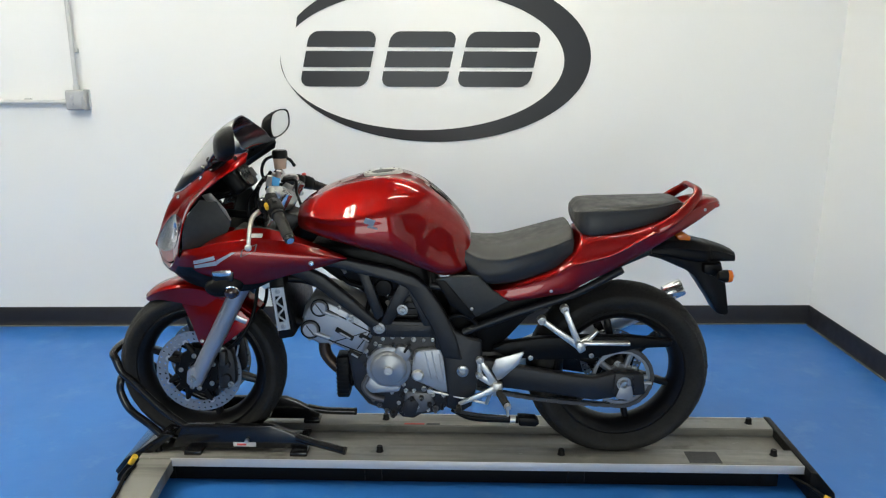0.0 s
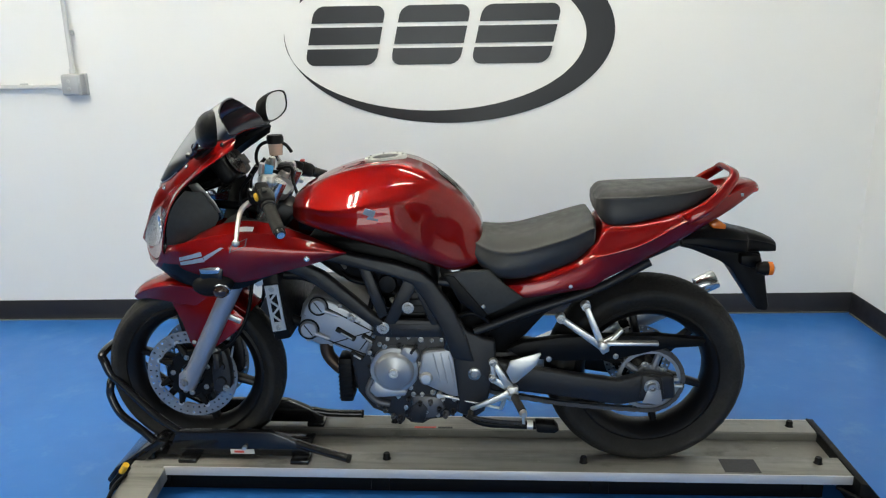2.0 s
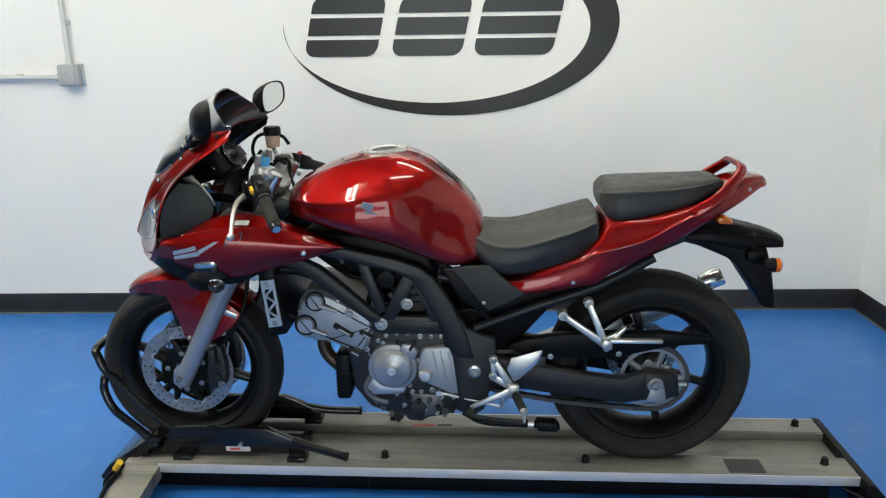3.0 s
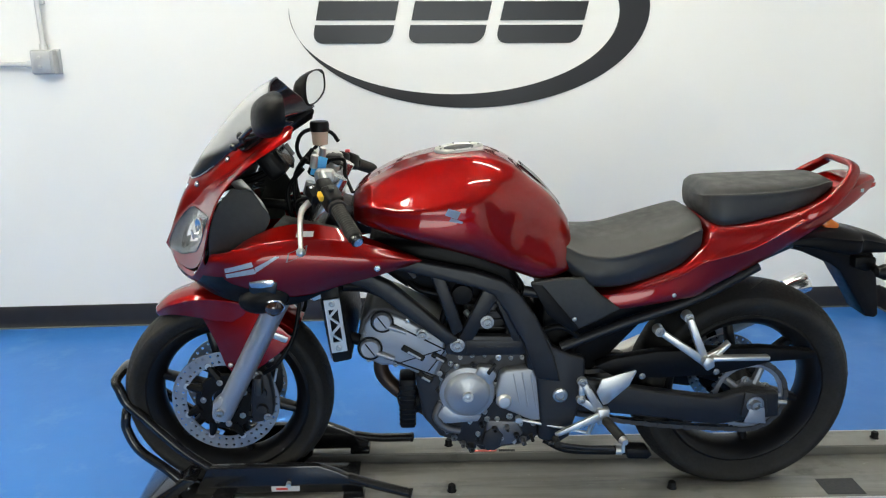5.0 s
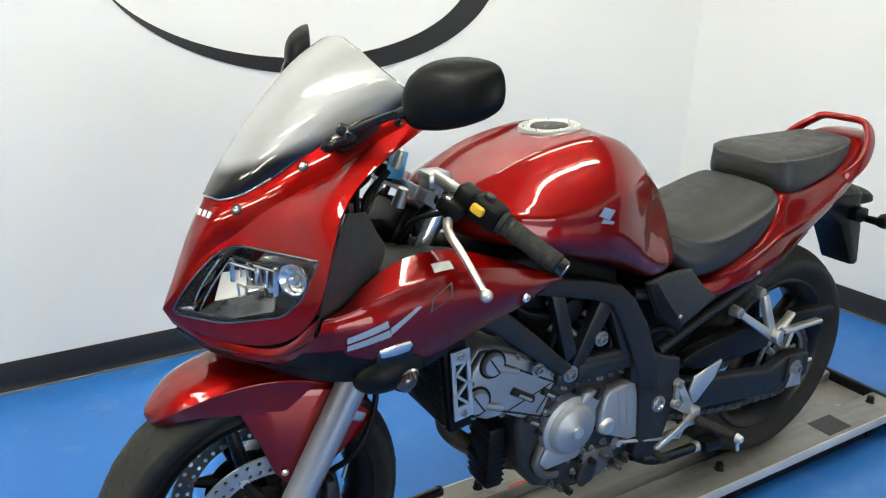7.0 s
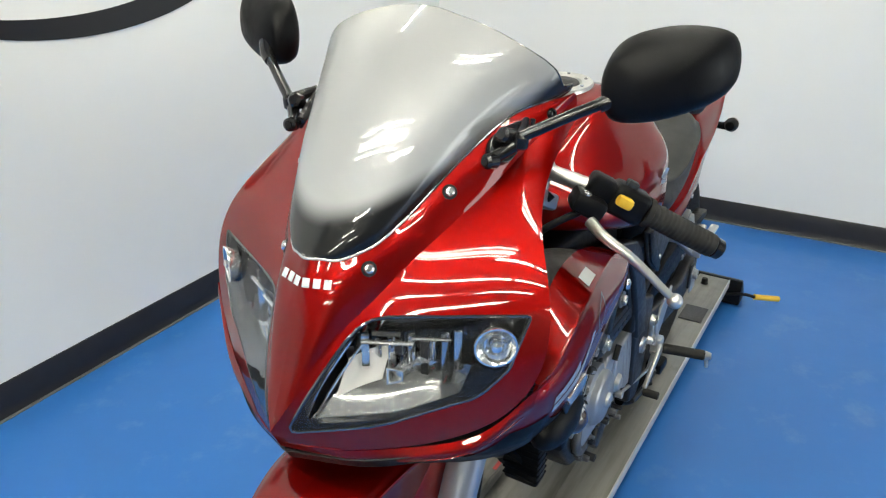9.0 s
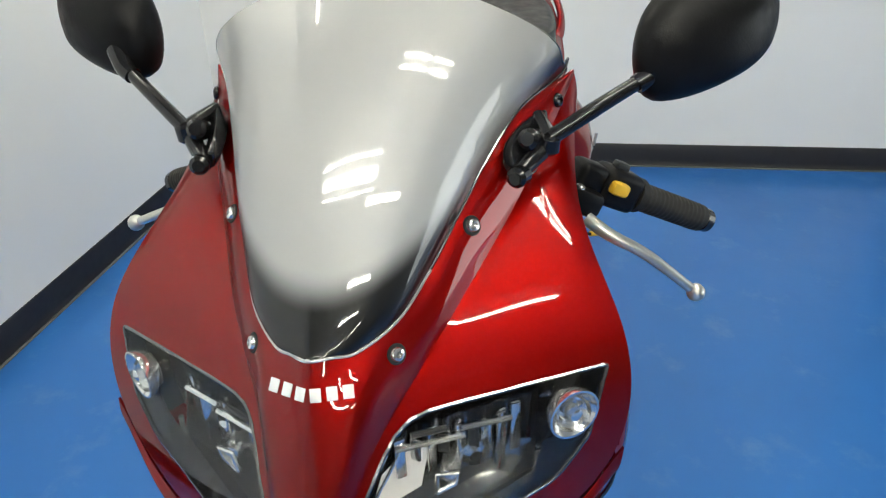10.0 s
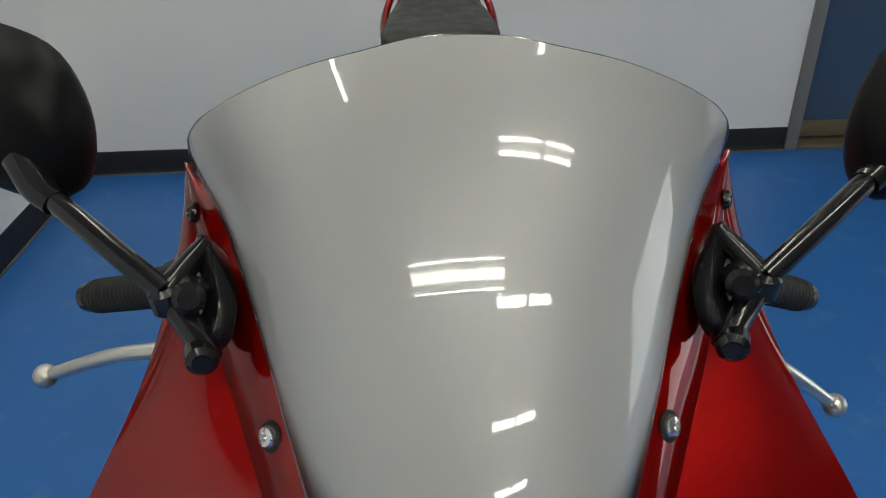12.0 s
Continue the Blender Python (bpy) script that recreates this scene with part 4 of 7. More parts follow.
for s in (-1, 1):
    bm = box((1.665, s * 0.078, 0.965), (0.03, 0.003, 0.009), 0.001)
    part("tail_mark", bm, SILVERDECAL, tail)
    bm = bmesh.new()
    add_bolt(bm, (1.600, s * 0.094, 0.925), 0.007, 0.005, (0, s, 0))
    part("tail_bolt", bm, BOLT, tail)
# rear mudguard and plate hanger
guard_st = [(1.52, [(0, 0.834), (0.05, 0.834), (0.064, 0.828), (0.060, 0.812), (0, 0.810)]), (1.58, [(0, 0.858), (0.050, 0.855), (0.070, 0.836), (0.066, 0.806), (0, 0.800)]),
            (1.643, [(0, 0.861), (0.046, 0.858), (0.072, 0.832), (0.066, 0.792), (0, 0.786)]), (1.700, [(0, 0.848), (0.042, 0.846), (0.070, 0.826), (0.062, 0.786), (0, 0.782)]),
            (1.720, [(0, 0.845), (0.040, 0.842), (0.056, 0.824), (0.050, 0.788), (0, 0.784)]), (1.770, [(0, 0.830), (0.038, 0.827), (0.054, 0.815), (0.050, 0.788), (0, 0.784)]),
            (1.797, [(0, 0.818), (0.036, 0.815), (0.050, 0.806), (0.047, 0.788), (0, 0.785)])]
bm = body([(x, creased(h, 2, 0.15)) for x, h in guard_st], 50, 40)
rear_guard = part("rear_mudguard", bm, BLACK, bike, "black plastic rear mudguard", sharp=30)
bm = slab([(1.500, 0.806), (1.590, 0.838), (1.690, 0.792), (1.754, 0.786), (1.776, 0.712), (1.796, 0.610), (1.790, 0.598), (1.760, 0.602), (1.737, 0.640), (1.670, 0.735), (1.640, 0.756), (1.556, 0.792)], -0.048, 0.048, 0.007)
part("plate_hanger", bm, BLACK, rear_guard, "black number plate hanger")
bm = slab([(1.690, 0.782), (1.748, 0.782), (1.752, 0.748), (1.722, 0.742), (1.692, 0.752)], -0.075, 0.075, 0.006)
part("hanger_step", bm, BLACK, rear_guard)
for s in (-1, 1):
    part("indicator_stalk", rod((1.745, s * 0.05, 0.752), (1.745, s * 0.110, 0.752), 0.009, 0.012), BLACK, rear_guard)
    bm = bmesh.new()
    add_lathe(bm, [(0, -0.026), (0.013, -0.021), (0.021, -0.002), (0.0205, 0.008), (0, 0.010)], (1.742, s * 0.124, 0.758), (1, 0, 0), 20, False)
    part("rear_indicator", bm, BLACK, rear_guard, "black rear indicator")
    part("rear_indicator_lens", lathe([(0.0208, 0.007), (0.0195, 0.020), (0.010, 0.027), (0, 0.028), (0, 0.007)], (1.742, s * 0.124, 0.758), (1, 0, 0), 20, False), AMBER, rear_guard, "amber lens")
bm = slab([(1.60, 0.872), (1.625, 0.882), (1.650, 0.868), (1.645, 0.852), (1.61, 0.856)], -0.05, 0.05, 0.006)
part("reflector", bm, AMBER, rear_guard, "amber reflector under the tail")

# ---- front cowl, screen, lamps ----
from mathutils.bvhtree import BVHTree

SCREEN_EDGE = [(-0.0554, 0, 1.004), (-0.0478, 0.016, 1.0035), (-0.036, 0.034, 1.0025), (-0.0067, 0.0604, 1.0155), (0.0313, 0.0800, 1.0410), (0.0723, 0.0980, 1.0736), (0.1185, 0.1172, 1.1068), (0.1709, 0.1412, 1.1367), (0.241, 0.1817, 1.1520)]
# the screen stands clear of the cowl at its upper corners
SCREEN_SIDE = SCREEN_EDGE[:-1] + [(0.2405, 0.1765, 1.1530), (0.2620, 0.1735, 1.1850)]
# height of the screen's upper edge over its half width
SCREEN_TOP = [(0, 1.2472), (0.021, 1.2463), (0.0414, 1.2430), (0.0856, 1.2319), (0.1230, 1.2163), (0.1510, 1.1986), (0.1640, 1.1865), (0.1710, 1.1755), (0.1745, 1.1600)]
SCREEN_MID = [(-0.0520, 1.003), (-0.0495, 1.007), (-0.0445, 1.0148), (-0.0253, 1.0437), (0.003, 1.0828), (0.035, 1.1224), (0.080, 1.173), (0.126, 1.214), (0.160, 1.236), (0.190, 1.252)]
CREASE = [(-0.1365, 0, 0.8214), (-0.1146, 0.0205, 0.8606), (-0.0716, 0.0434, 0.9215), (-0.031, 0.0620, 0.9480), (0.0034, 0.0870, 0.9860), (0.0464, 0.1085, 1.0173), (0.1021, 0.1340, 1.0516), (0.1546, 0.1590, 1.0953), (0.246, 0.1855, 1.1480)]
COWL_EDGE = [(-0.1260, 0, 0.8000), (-0.1035, 0.0455, 0.7940), (-0.0745, 0.0890, 0.7890), (-0.0085, 0.1892, 0.8045), (0.0340, 0.2490, 0.8680), (0.0540, 0.2510, 0.9580), (0.0870, 0.2180, 1.0190), (0.1480, 0.1905, 1.0680), (0.2405, 0.1895, 1.1240)]


def rounded(corners):
    """A closed outline with each corner (y, z, cut) eased over the given length."""
    out = []
    for k, (y, z, r) in enumerate(corners):
        p = Vector((y, z))
        a, b = (Vector(corners[(k + d) % len(corners)][:2]) for d in (-1, 1))
        u, w = p + (a - p).normalized() * r, p + (b - p).normalized() * r
        out += [tuple(u.lerp(p, t).lerp(p.lerp(w, t), t)) for t in (0, 0.33, 0.67, 1)]
    return out


LIGHT = rounded([(0.012, 0.816, 0.012), (0.062, 0.938, 0.022), (0.140, 0.942, 0.004), (0.229, 0.949, 0.008), (0.216, 0.888, 0.012), (0.190, 0.855, 0.012), (0.100, 0.821, 0.020)])
CLEAR = [(0.018, 0.825), (0.0625, 0.9345), (0.140, 0.9395), (0.228, 0.9465), (0.224, 0.894), (0.178, 0.892), (0.170, 0.858), (0.099, 0.8265)]


def inside(p, poly):
    hit = False
    for (x0, y0), (x1, y1) in zip(poly, poly[1:] + poly[:1]):
        if (y0 > p[1]) != (y1 > p[1]) and p[0] < (x1 - x0) * (p[1] - y0) / (y1 - y0) + x0:
            hit = not hit
    return hit


def eased(pts, n, passes):
    """n points along a line through the control points, with its kinks evened out; both ends stay."""
    p = cr(pts, n)
    for _ in range(passes):
        p[1:-1] = 0.25 * p[:-2] + 0.5 * p[1:-1] + 0.25 * p[2:]
    return p


def cowl_half():
    """Half of the cowl: the strip round the screen, then the taut side panel out to the edge."""
    inner = []
    for k, (w, c) in enumerate(zip(SCREEN_EDGE, CREASE)):
        w, c = Vector(w), Vector(c)
        bulge = Vector((-0.003, 0.001, 0.003)) * (1 if k > 2 else 2)
        mids = [tuple(w.lerp(c, 0.34) + bulge), tuple(w.lerp(c, 0.67) + bulge)]
        if k == 0:
            mids = [(-0.081, 0, 0.949), (-0.109, 0, 0.880)]
        elif k == 1:
            mids = [(-0.080, 0.016, 0.948), (-0.104, 0.019, 0.890)]
        inner.append([tuple(w), *mids, tuple(c)])
    n, nv = 97, 30
    crease, edge = eased(CREASE, n, 60), eased(COWL_EDGE, n, 60)
    # the row beyond the middle keeps the nose round
    g = surf([[(x, -y, z) for x, y, z in inner[1]]] + inner, n + 12, 14)[12:]
    for _ in range(25):
        g[0, 1:-1] = 0.5 * g[0, 1:-1] + 0.5 * g[1, 1:-1]
        g[0, :, 1] = 0
        g[1:-1, 1:-1] = 0.25 * g[:-2, 1:-1] + 0.5 * g[1:-1, 1:-1] + 0.25 * g[2:, 1:-1]
    shift = crease - g[:, -1]
    g += shift[:, None, :] * np.linspace(0, 1, 14)[None, :, None] ** 2
    across = edge - crease
    nrm = np.cross(across, np.gradient(crease, axis=0) + np.gradient(edge, axis=0))
    nrm /= np.linalg.norm(nrm, axis=1)[:, None]
    nrm *= -np.sign(nrm[50, 0])
    for _ in range(80):
        nrm[1:-1] = 0.25 * nrm[:-2] + 0.5 * nrm[1:-1] + 0.25 * nrm[2:]
    wide = np.linalg.norm(across, axis=1) * np.clip(np.linspace(0, 5, n), 0, 1)
    v = np.linspace(0, 1, nv)
    lift = 0.040 * (1 - np.abs(2 * v - 1) ** 2)
    h = crease[:, None, :] + across[:, None, :] * v[None, :, None] + nrm[:, None, :] * (wide[:, None] * lift[None, :])[:, :, None]
    bm = bmesh.new()
    add_grid(bm, g)
    add_grid(bm, h)
    bmesh.ops.remove_doubles(bm, verts=bm.verts, dist=0.0003)
    for (y0, z0), (y1, z1) in zip(LIGHT, LIGHT[1:] + LIGHT[:1]):
        a, d = Vector((y0, z0)), Vector((y1 - y0, z1 - z0))
        if d.length < 1e-5:
            continue
        near = []
        for f in bm.faces:
            c = f.calc_center_median()
            q = Vector((c.y, c.z)) - a
            if (q - d * min(1, max(0, q.dot(d) / d.length_squared))).length < 0.018 and c.x < 0.10:
                near.append(f)
        geom = near + list({e for f in near for e in f.edges}) + list({v for f in near for v in f.verts})
        bmesh.ops.bisect_plane(bm, geom=geom, plane_co=(0, y0, z0), plane_no=(0, z1 - z0, y0 - y1), dist=1e-5)
    bmesh.ops.recalc_face_normals(bm, faces=bm.faces[:])
    if sum(f.normal.dot(f.calc_center_median() - Vector((0.40, 0, 0.90))) * f.calc_area() for f in bm.faces) < 0:
        bmesh.ops.reverse_faces(bm, faces=bm.faces[:])
    return bm


def cut(bm, keep_lens):
    bad = []
    for f in bm.faces:
        c = f.calc_center_median()
        if inside((c.y, c.z), LIGHT) != keep_lens:
            bad.append(f)
    bmesh.ops.delete(bm, geom=bad, context="FACES")
    return bm


def thick(bm, t):
    bmesh.ops.solidify(bm, geom=bm.faces[:], thickness=t)
    return bm


bm = cut(cowl_half(), False)
merge(bm, flip(cut(cowl_half(), False)))
bmesh.ops.remove_doubles(bm, verts=bm.verts, dist=0.0006)
cowl = part("front_cowl", thick(bm, 0.004), [RED, BLACK], bike, "glossy candy red front cowl", sharp=22)
probe = bmesh.new()
probe.from_mesh(cowl.data)
if probe.calc_volume(signed=True) < 0:
    cowl.data.flip_normals()
probe.free()
# the inner face is bare black plastic
for poly in cowl.data.polygons:
    away = Vector(poly.center) - Vector((0.40, 0, 0.90))
    if poly.normal.dot(away.normalized()) < -0.12:
        poly.material_index = 1
COWL_TREE = BVHTree.FromBMesh(cowl_half())


def on_cowl(y, z, out=0.0008):
    """The spot on the cowl straight behind (y, z), seen from the front, and its normal."""
    p, n, _, _ = COWL_TREE.ray_cast(Vector((-1, abs(y), z)), Vector((1, 0, 0)))
    if n.x > 0:
        n = -n
    if y < 0:
        p.y, n.y = -p.y, -n.y
    return p + n * out, n


for s in (-1, 1):
    side = (lambda b: b) if s > 0 else flip
    # shell behind the lens
    bm = cut(cowl_half(), True)
    for v in bm.verts:
        v.co.x += 0.090 if v.co.y < 0.165 else max(0.046, 0.090 - 3.0 * (v.co.y - 0.165))
        v.co.y = 0.12 + (v.co.y - 0.12) * (0.96 if v.co.y < 0.12 else 0.86)
        v.co.z = 0.87 + (v.co.z - 0.87) * 0.96
    part("headlight", side(thick(bm, -0.002)), DISHGREY, cowl, "grey headlight shell")
    bm = cut(cowl_half(), True)
    edge_pts = [e for e in bm.edges if e.is_boundary]
    rim = bmesh.new()
    for e in edge_pts:
        a, b = e.verts[0].co, e.verts[1].co
        add_rod(rim, a + Vector((0.001, 0, 0)), b + Vector((0.001, 0, 0)), 0.0022, n=6)
        q = [rim.verts.new(p) for p in (a, b, b + Vector((0.030, 0, 0)), a + Vector((0.030, 0, 0)))]
        rim.faces.new(q)
    part("headlight_rim", side(rim), BACKGREY, cowl, "dark chrome headlight rim")
    for v in bm.verts:
        v.co.x -= 0.001
    lens = part("headlight_lens", side(thick(bm, 0.0025)), LENS, cowl, "clear headlight lens")
    lens.visible_shadow = False
    bm = cut(cowl_half(), True)
    for (y0, z0), (y1, z1) in zip(CLEAR, CLEAR[1:] + CLEAR[:1]):
        bmesh.ops.bisect_plane(bm, geom=bm.verts[:] + bm.edges[:] + bm.faces[:], plane_co=(0, y0, z0), plane_no=(0, z1 - z0, y0 - y1), dist=1e-5)
    bmesh.ops.delete(bm, geom=[f for f in bm.faces if inside((f.calc_center_median().y, f.calc_center_median().z), CLEAR)], context="FACES")
    for v in bm.verts:
        v.co.x += 0.004
    part("headlight_mask", side(thick(bm, 0.0015)), GLOSS, cowl, "black mask round the reflector")
    # backing, then the reflector in its pieces
    bm = sheet([[(-0.088, 0.010, 0.806), (-0.052, 0.070, 0.806), (-0.004, 0.140, 0.822), (0.020, 0.172, 0.846)],
                [(-0.052, 0.030, 0.836), (-0.026, 0.075, 0.836), (0.012, 0.130, 0.850), (0.024, 0.170, 0.862)],
                [(-0.030, 0.052, 0.858), (-0.006, 0.085, 0.862), (0.020, 0.130, 0.872), (0.026, 0.168, 0.876)]], 14, 22, 0.002)
    part("lower_dish", side(bm), DISHGREY, cowl, "grey lower reflector dish")
    bm = bmesh.new()
    back = []
    for i in range(61):
        y = 0.034 + 0.136 * i / 60
        lo, hi = 0.840 + 0.10 * max(0, y - 0.05), 0.905 + 0.12 * (y - 0.034)
        rib = 0.006 * math.cos(2 * math.pi * (y - 0.034) / 0.017)
        back.append([(-0.030 + 0.50 * (y - 0.05) + 0.010 + rib * (0.4 + 0.6 * math.sin(math.pi * j / 8)), y, lo + (hi - lo) * j / 8) for j in range(9)])
    add_grid(bm, back)
    part("reflector_back", side(bm), BACKGREY, cowl, "ribbed chrome reflector", sharp=25)
    part("reflector_lip", side(tube([(-0.092, 0.008, 0.804), (-0.055, 0.066, 0.801), (-0.008, 0.130, 0.815), (0.010, 0.160, 0.830), (0.018, 0.172, 0.846), (0.020, 0.173, 0.866)], 0.0028)), CHROME, cowl, "bright lower lip")
    bm = bmesh.new()
    add_grid(bm, surf([[(-0.060, 0.034, 0.834), (-0.036, 0.052, 0.842), (-0.022, 0.074, 0.852)], [(-0.054, 0.040, 0.860), (-0.030, 0.056, 0.868), (-0.018, 0.078, 0.874)], [(-0.048, 0.047, 0.886), (-0.026, 0.062, 0.892), (-0.014, 0.083, 0.898)]], 12, 12))
    part("reflector_vane", side(bm), STICKERGLINT, cowl, "pale reflector vane")
    # upright facets across the top, chrome and dark by turns
    for i in range(9):
        y = 0.060 + 0.0115 * i
        x = -0.034 + 0.50 * (y - 0.06)
        z0 = (0.872, 0.884, 0.866, 0.890, 0.880, 0.860, 0.884, 0.852, 0.868)[i]
        z1 = (0.914, 0.906, 0.912, 0.908, 0.915, 0.904, 0.914, 0.918, 0.920)[i]
        turn = radians((-8, 46, -30, 20, -55, 12, 50, -25, -5)[i])
        part("reflector_facet", side(box((x + 0.004 * (i % 3), y, (z0 + z1) / 2), (0.0035, 0.0095, z1 - z0), 0.001, rot=Matrix.Rotation(radians(-27) + turn, 3, "Z"))), CASTDARK if i in (3, 5) else REFLECTOR, cowl, "upright reflector facet")
    for y0, y1, z, m in ((0.058, 0.112, 0.9065, CHROME), (0.110, 0.150, 0.914, REFLECTOR), (0.070, 0.098, 0.9180, CASTDARK)):
        part("reflector_step", side(rod((-0.038 + 0.5 * (y0 - 0.06), y0, z), (-0.038 + 0.5 * (y1 - 0.06), y1, z), 0.0028, n=8)), m, cowl, "reflector step")
    bm = bmesh.new()
    ring = [(-0.034, 0.090, 0.858), (-0.036, 0.092, 0.880), (-0.028, 0.108, 0.879), (-0.026, 0.106, 0.864), (-0.034, 0.090, 0.858)]
    add_tube(bm, ring, 0.0024, n=8, smooth=False)
    part("bulb_frame", side(bm), CHROME, cowl)
    part("bulb_shield", side(lathe([(0, -0.016), (0.007, -0.014), (0.009, 0.0), (0.009, 0.02), (0, 0.02)], (-0.012, 0.099, 0.870), (1, 0, 0), 18, False)), CHROME, cowl, "bulb shield")
    part("bulb_base", side(lathe([(0.006, -0.004), (0.014, 0.0), (0.017, 0.008), (0.008, 0.010)], (0.004, 0.118, 0.872), (0.85, -0.4, 0.1), 18)), REFLECTOR, cowl)
    # long inner edge of the reflector
    part("inner_edge", side(tube([(-0.092, 0.014, 0.816), (-0.078, 0.030, 0.862), (-0.052, 0.054, 0.913)], 0.0016, n=6)), CHROME, cowl)
    part("inner_edge", side(tube([(-0.082, 0.021, 0.816), (-0.064, 0.040, 0.862), (-0.042, 0.062, 0.906)], 0.0016, n=6)), CHROME, cowl)
    # round side lamp
    bm = bmesh.new()
    add_lathe(bm, [(0.0225, -0.001), (0.0245, -0.001), (0.0245, 0.003), (0.018, 0.016), (0.007, 0.020), (0.007, 0.013), (0.010, 0.012), (0.0105, 0.008), (0.013, 0.007), (0.0135, 0.010), (0.019, 0.004)], (0.014, 0.203, 0.917), (0.80, -0.55, 0), 28)
    part("side_lamp", side(bm), CHROME, cowl, "small round chrome position lamp")
    part("side_lamp_bulb", side(lathe([(0, -0.012), (0.006, -0.009), (0.007, 0), (0.005, 0.012), (0, 0.012)], (0.020, 0.200, 0.917), (0.80, -0.55, 0), 14, False)), CHROME, cowl)
    for x, y, z in ((0.068, 0.112, 1.066), (-0.025, 0.0635, 0.994)):
        p, n, _, _ = COWL_TREE.find_nearest(Vector((x, abs(y), z)))
        n = n if n.x < 0 else -n
        p, n = Vector((p.x, s * p.y, p.z)), Vector((n.x, s * n.y, n.z))
        part("screw_seat", lathe([(0, 0.0008), (0.0082, 0.0008), (0.009, 0), (0, 0)], p, n, 18, False), HOLE, cowl, "dark screw seat")
        part("screen_screw", screw(p + n * 0.0006, 0.0065, n), CHROME, cowl, "bright socket screw")
    p, n, _, _ = COWL_TREE.find_nearest(Vector((0.200, 0.179, 1.135)))
    n = n if n.y > 0 else -n
    part("tip_screw", screw(Vector((p.x, s * p.y, p.z)), 0.007, Vector((n.x, s * n.y, n.z))), GLOSS, cowl)

# plain bars in place of the maker's lettering
for k in range(6):
    y = 0.030 - 0.012 * k
    p, n = on_cowl(y, 0.9795)
    t = box((0, 0, 0), (0.0009, 0.0086, 0.0108), 0.0003)
    bmesh.ops.transform(t, matrix=Matrix.Translation(p) @ n.to_track_quat("X", "Z").to_matrix().to_4x4(), verts=t.verts)
    part("nose_bar", t, WHITEDECAL, cowl, "plain white bar on the nose")

# windscreen
def screen_rows(lift):
    rows = []
    for (wx, wy, wz), (cx, cz) in zip(SCREEN_SIDE, SCREEN_MID):
        wy = max(wy, 0.0015)
        row = []
        for a in (-90, -80, -70, -56, -40, -20, 0, 20, 40, 56, 70, 80, 90):
            k = 1 - math.cos(radians(a))
            row.append((cx + (wx - cx) * k - lift, wy * math.sin(radians(a)), cz + (wz - cz) * k + lift))
        rows.append(row)
    return rows


def screen_grid(lift, nu, nv):
    """The screen's surface, cut along its upper edge with the rounded corners."""
    g = surf(screen_rows(lift), 145, nv)
    rim = cr(SCREEN_TOP, 80)
    out = np.empty((nu, nv, 3))
    for j in range(nv):
        k = 144
        while k > 100 and g[k, j, 2] - lift > np.interp(abs(g[k, j, 1]), rim[:, 0], rim[:, 1]):
            k -= 1
        top = k + 1.0
        if k < 144:
            a, b = (g[i, j, 2] - lift - np.interp(abs(g[i, j, 1]), rim[:, 0], rim[:, 1]) for i in (k, k + 1))
            top = k + a / (a - b)
        for i in range(nu):
            u = min(top, 143.999) * i / (nu - 1)
            k = int(u)
            out[i, j] = g[k, j] + (g[k + 1, j] - g[k, j]) * (u - k)
    return out


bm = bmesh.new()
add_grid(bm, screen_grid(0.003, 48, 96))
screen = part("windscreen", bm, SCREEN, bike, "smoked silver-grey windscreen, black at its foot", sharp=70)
bm = bmesh.new()
add_grid(bm, screen_grid(-0.001, 48, 96))
part("screen_inside", bm, SCREENIN, screen, "dark smoked inner face")
edge = screen_grid(0.0015, 40, 80)
bm = bmesh.new()
add_tube(bm, [tuple(p) for p in edge[0:, 0]] + [tuple(p) for p in edge[-1, 1:]] + [tuple(p) for p in edge[0:-1, -1][::-1]], 0.0015, n=6, steps=220)
part("screen_edge", bm, BACKGREY, screen, "thin pale screen edge")
bead = [(x - 0.002, y, z + 0.001) for x, y, z in SCREEN_EDGE[:5]]
part("screen_bead", tube([(x, -y, z) for x, y, z in bead[:0:-1]] + bead, 0.0016, n=8, steps=120), ALU, screen, "pale bead round the foot of the screen")

# dark inner panels behind the cowl
for s in (-1, 1):
    side = (lambda b: b) if s > 0 else flip
    rows = [[(0.040, 0.228, 0.834), (0.085, 0.208, 0.830), (0.150, 0.185, 0.840)], [(0.040, 0.232, 0.845), (0.080, 0.214, 0.850), (0.150, 0.190, 0.875)],
            [(0.050, 0.244, 0.915), (0.104, 0.216, 0.915), (0.178, 0.180, 0.930)], [(0.070, 0.238, 0.970), (0.112, 0.210, 0.966), (0.160, 0.184, 0.968)], [(0.100, 0.212, 1.012), (0.120, 0.198, 1.006), (0.142, 0.186, 1.002)]]
    part("inner_panel", side(sheet(rows, 26, 14, 0.003)), DARKGREY, cowl, "dark grey inner panel")
    rows = [[(0.150, 0.190, 0.875), (0.19, 0.15, 0.915), (0.20, 0.10, 0.92)], [(0.30, 0.19, 0.905), (0.31, 0.14, 0.905), (0.31, 0.10, 0.89)], [(0.40, 0.17, 0.875), (0.40, 0.13, 0.87), (0.40, 0.10, 0.86)]]
    part("pod_cover", side(sheet(rows, 14, 10, 0.003)), DARKGREY, cowl, "dark grey pod cover")

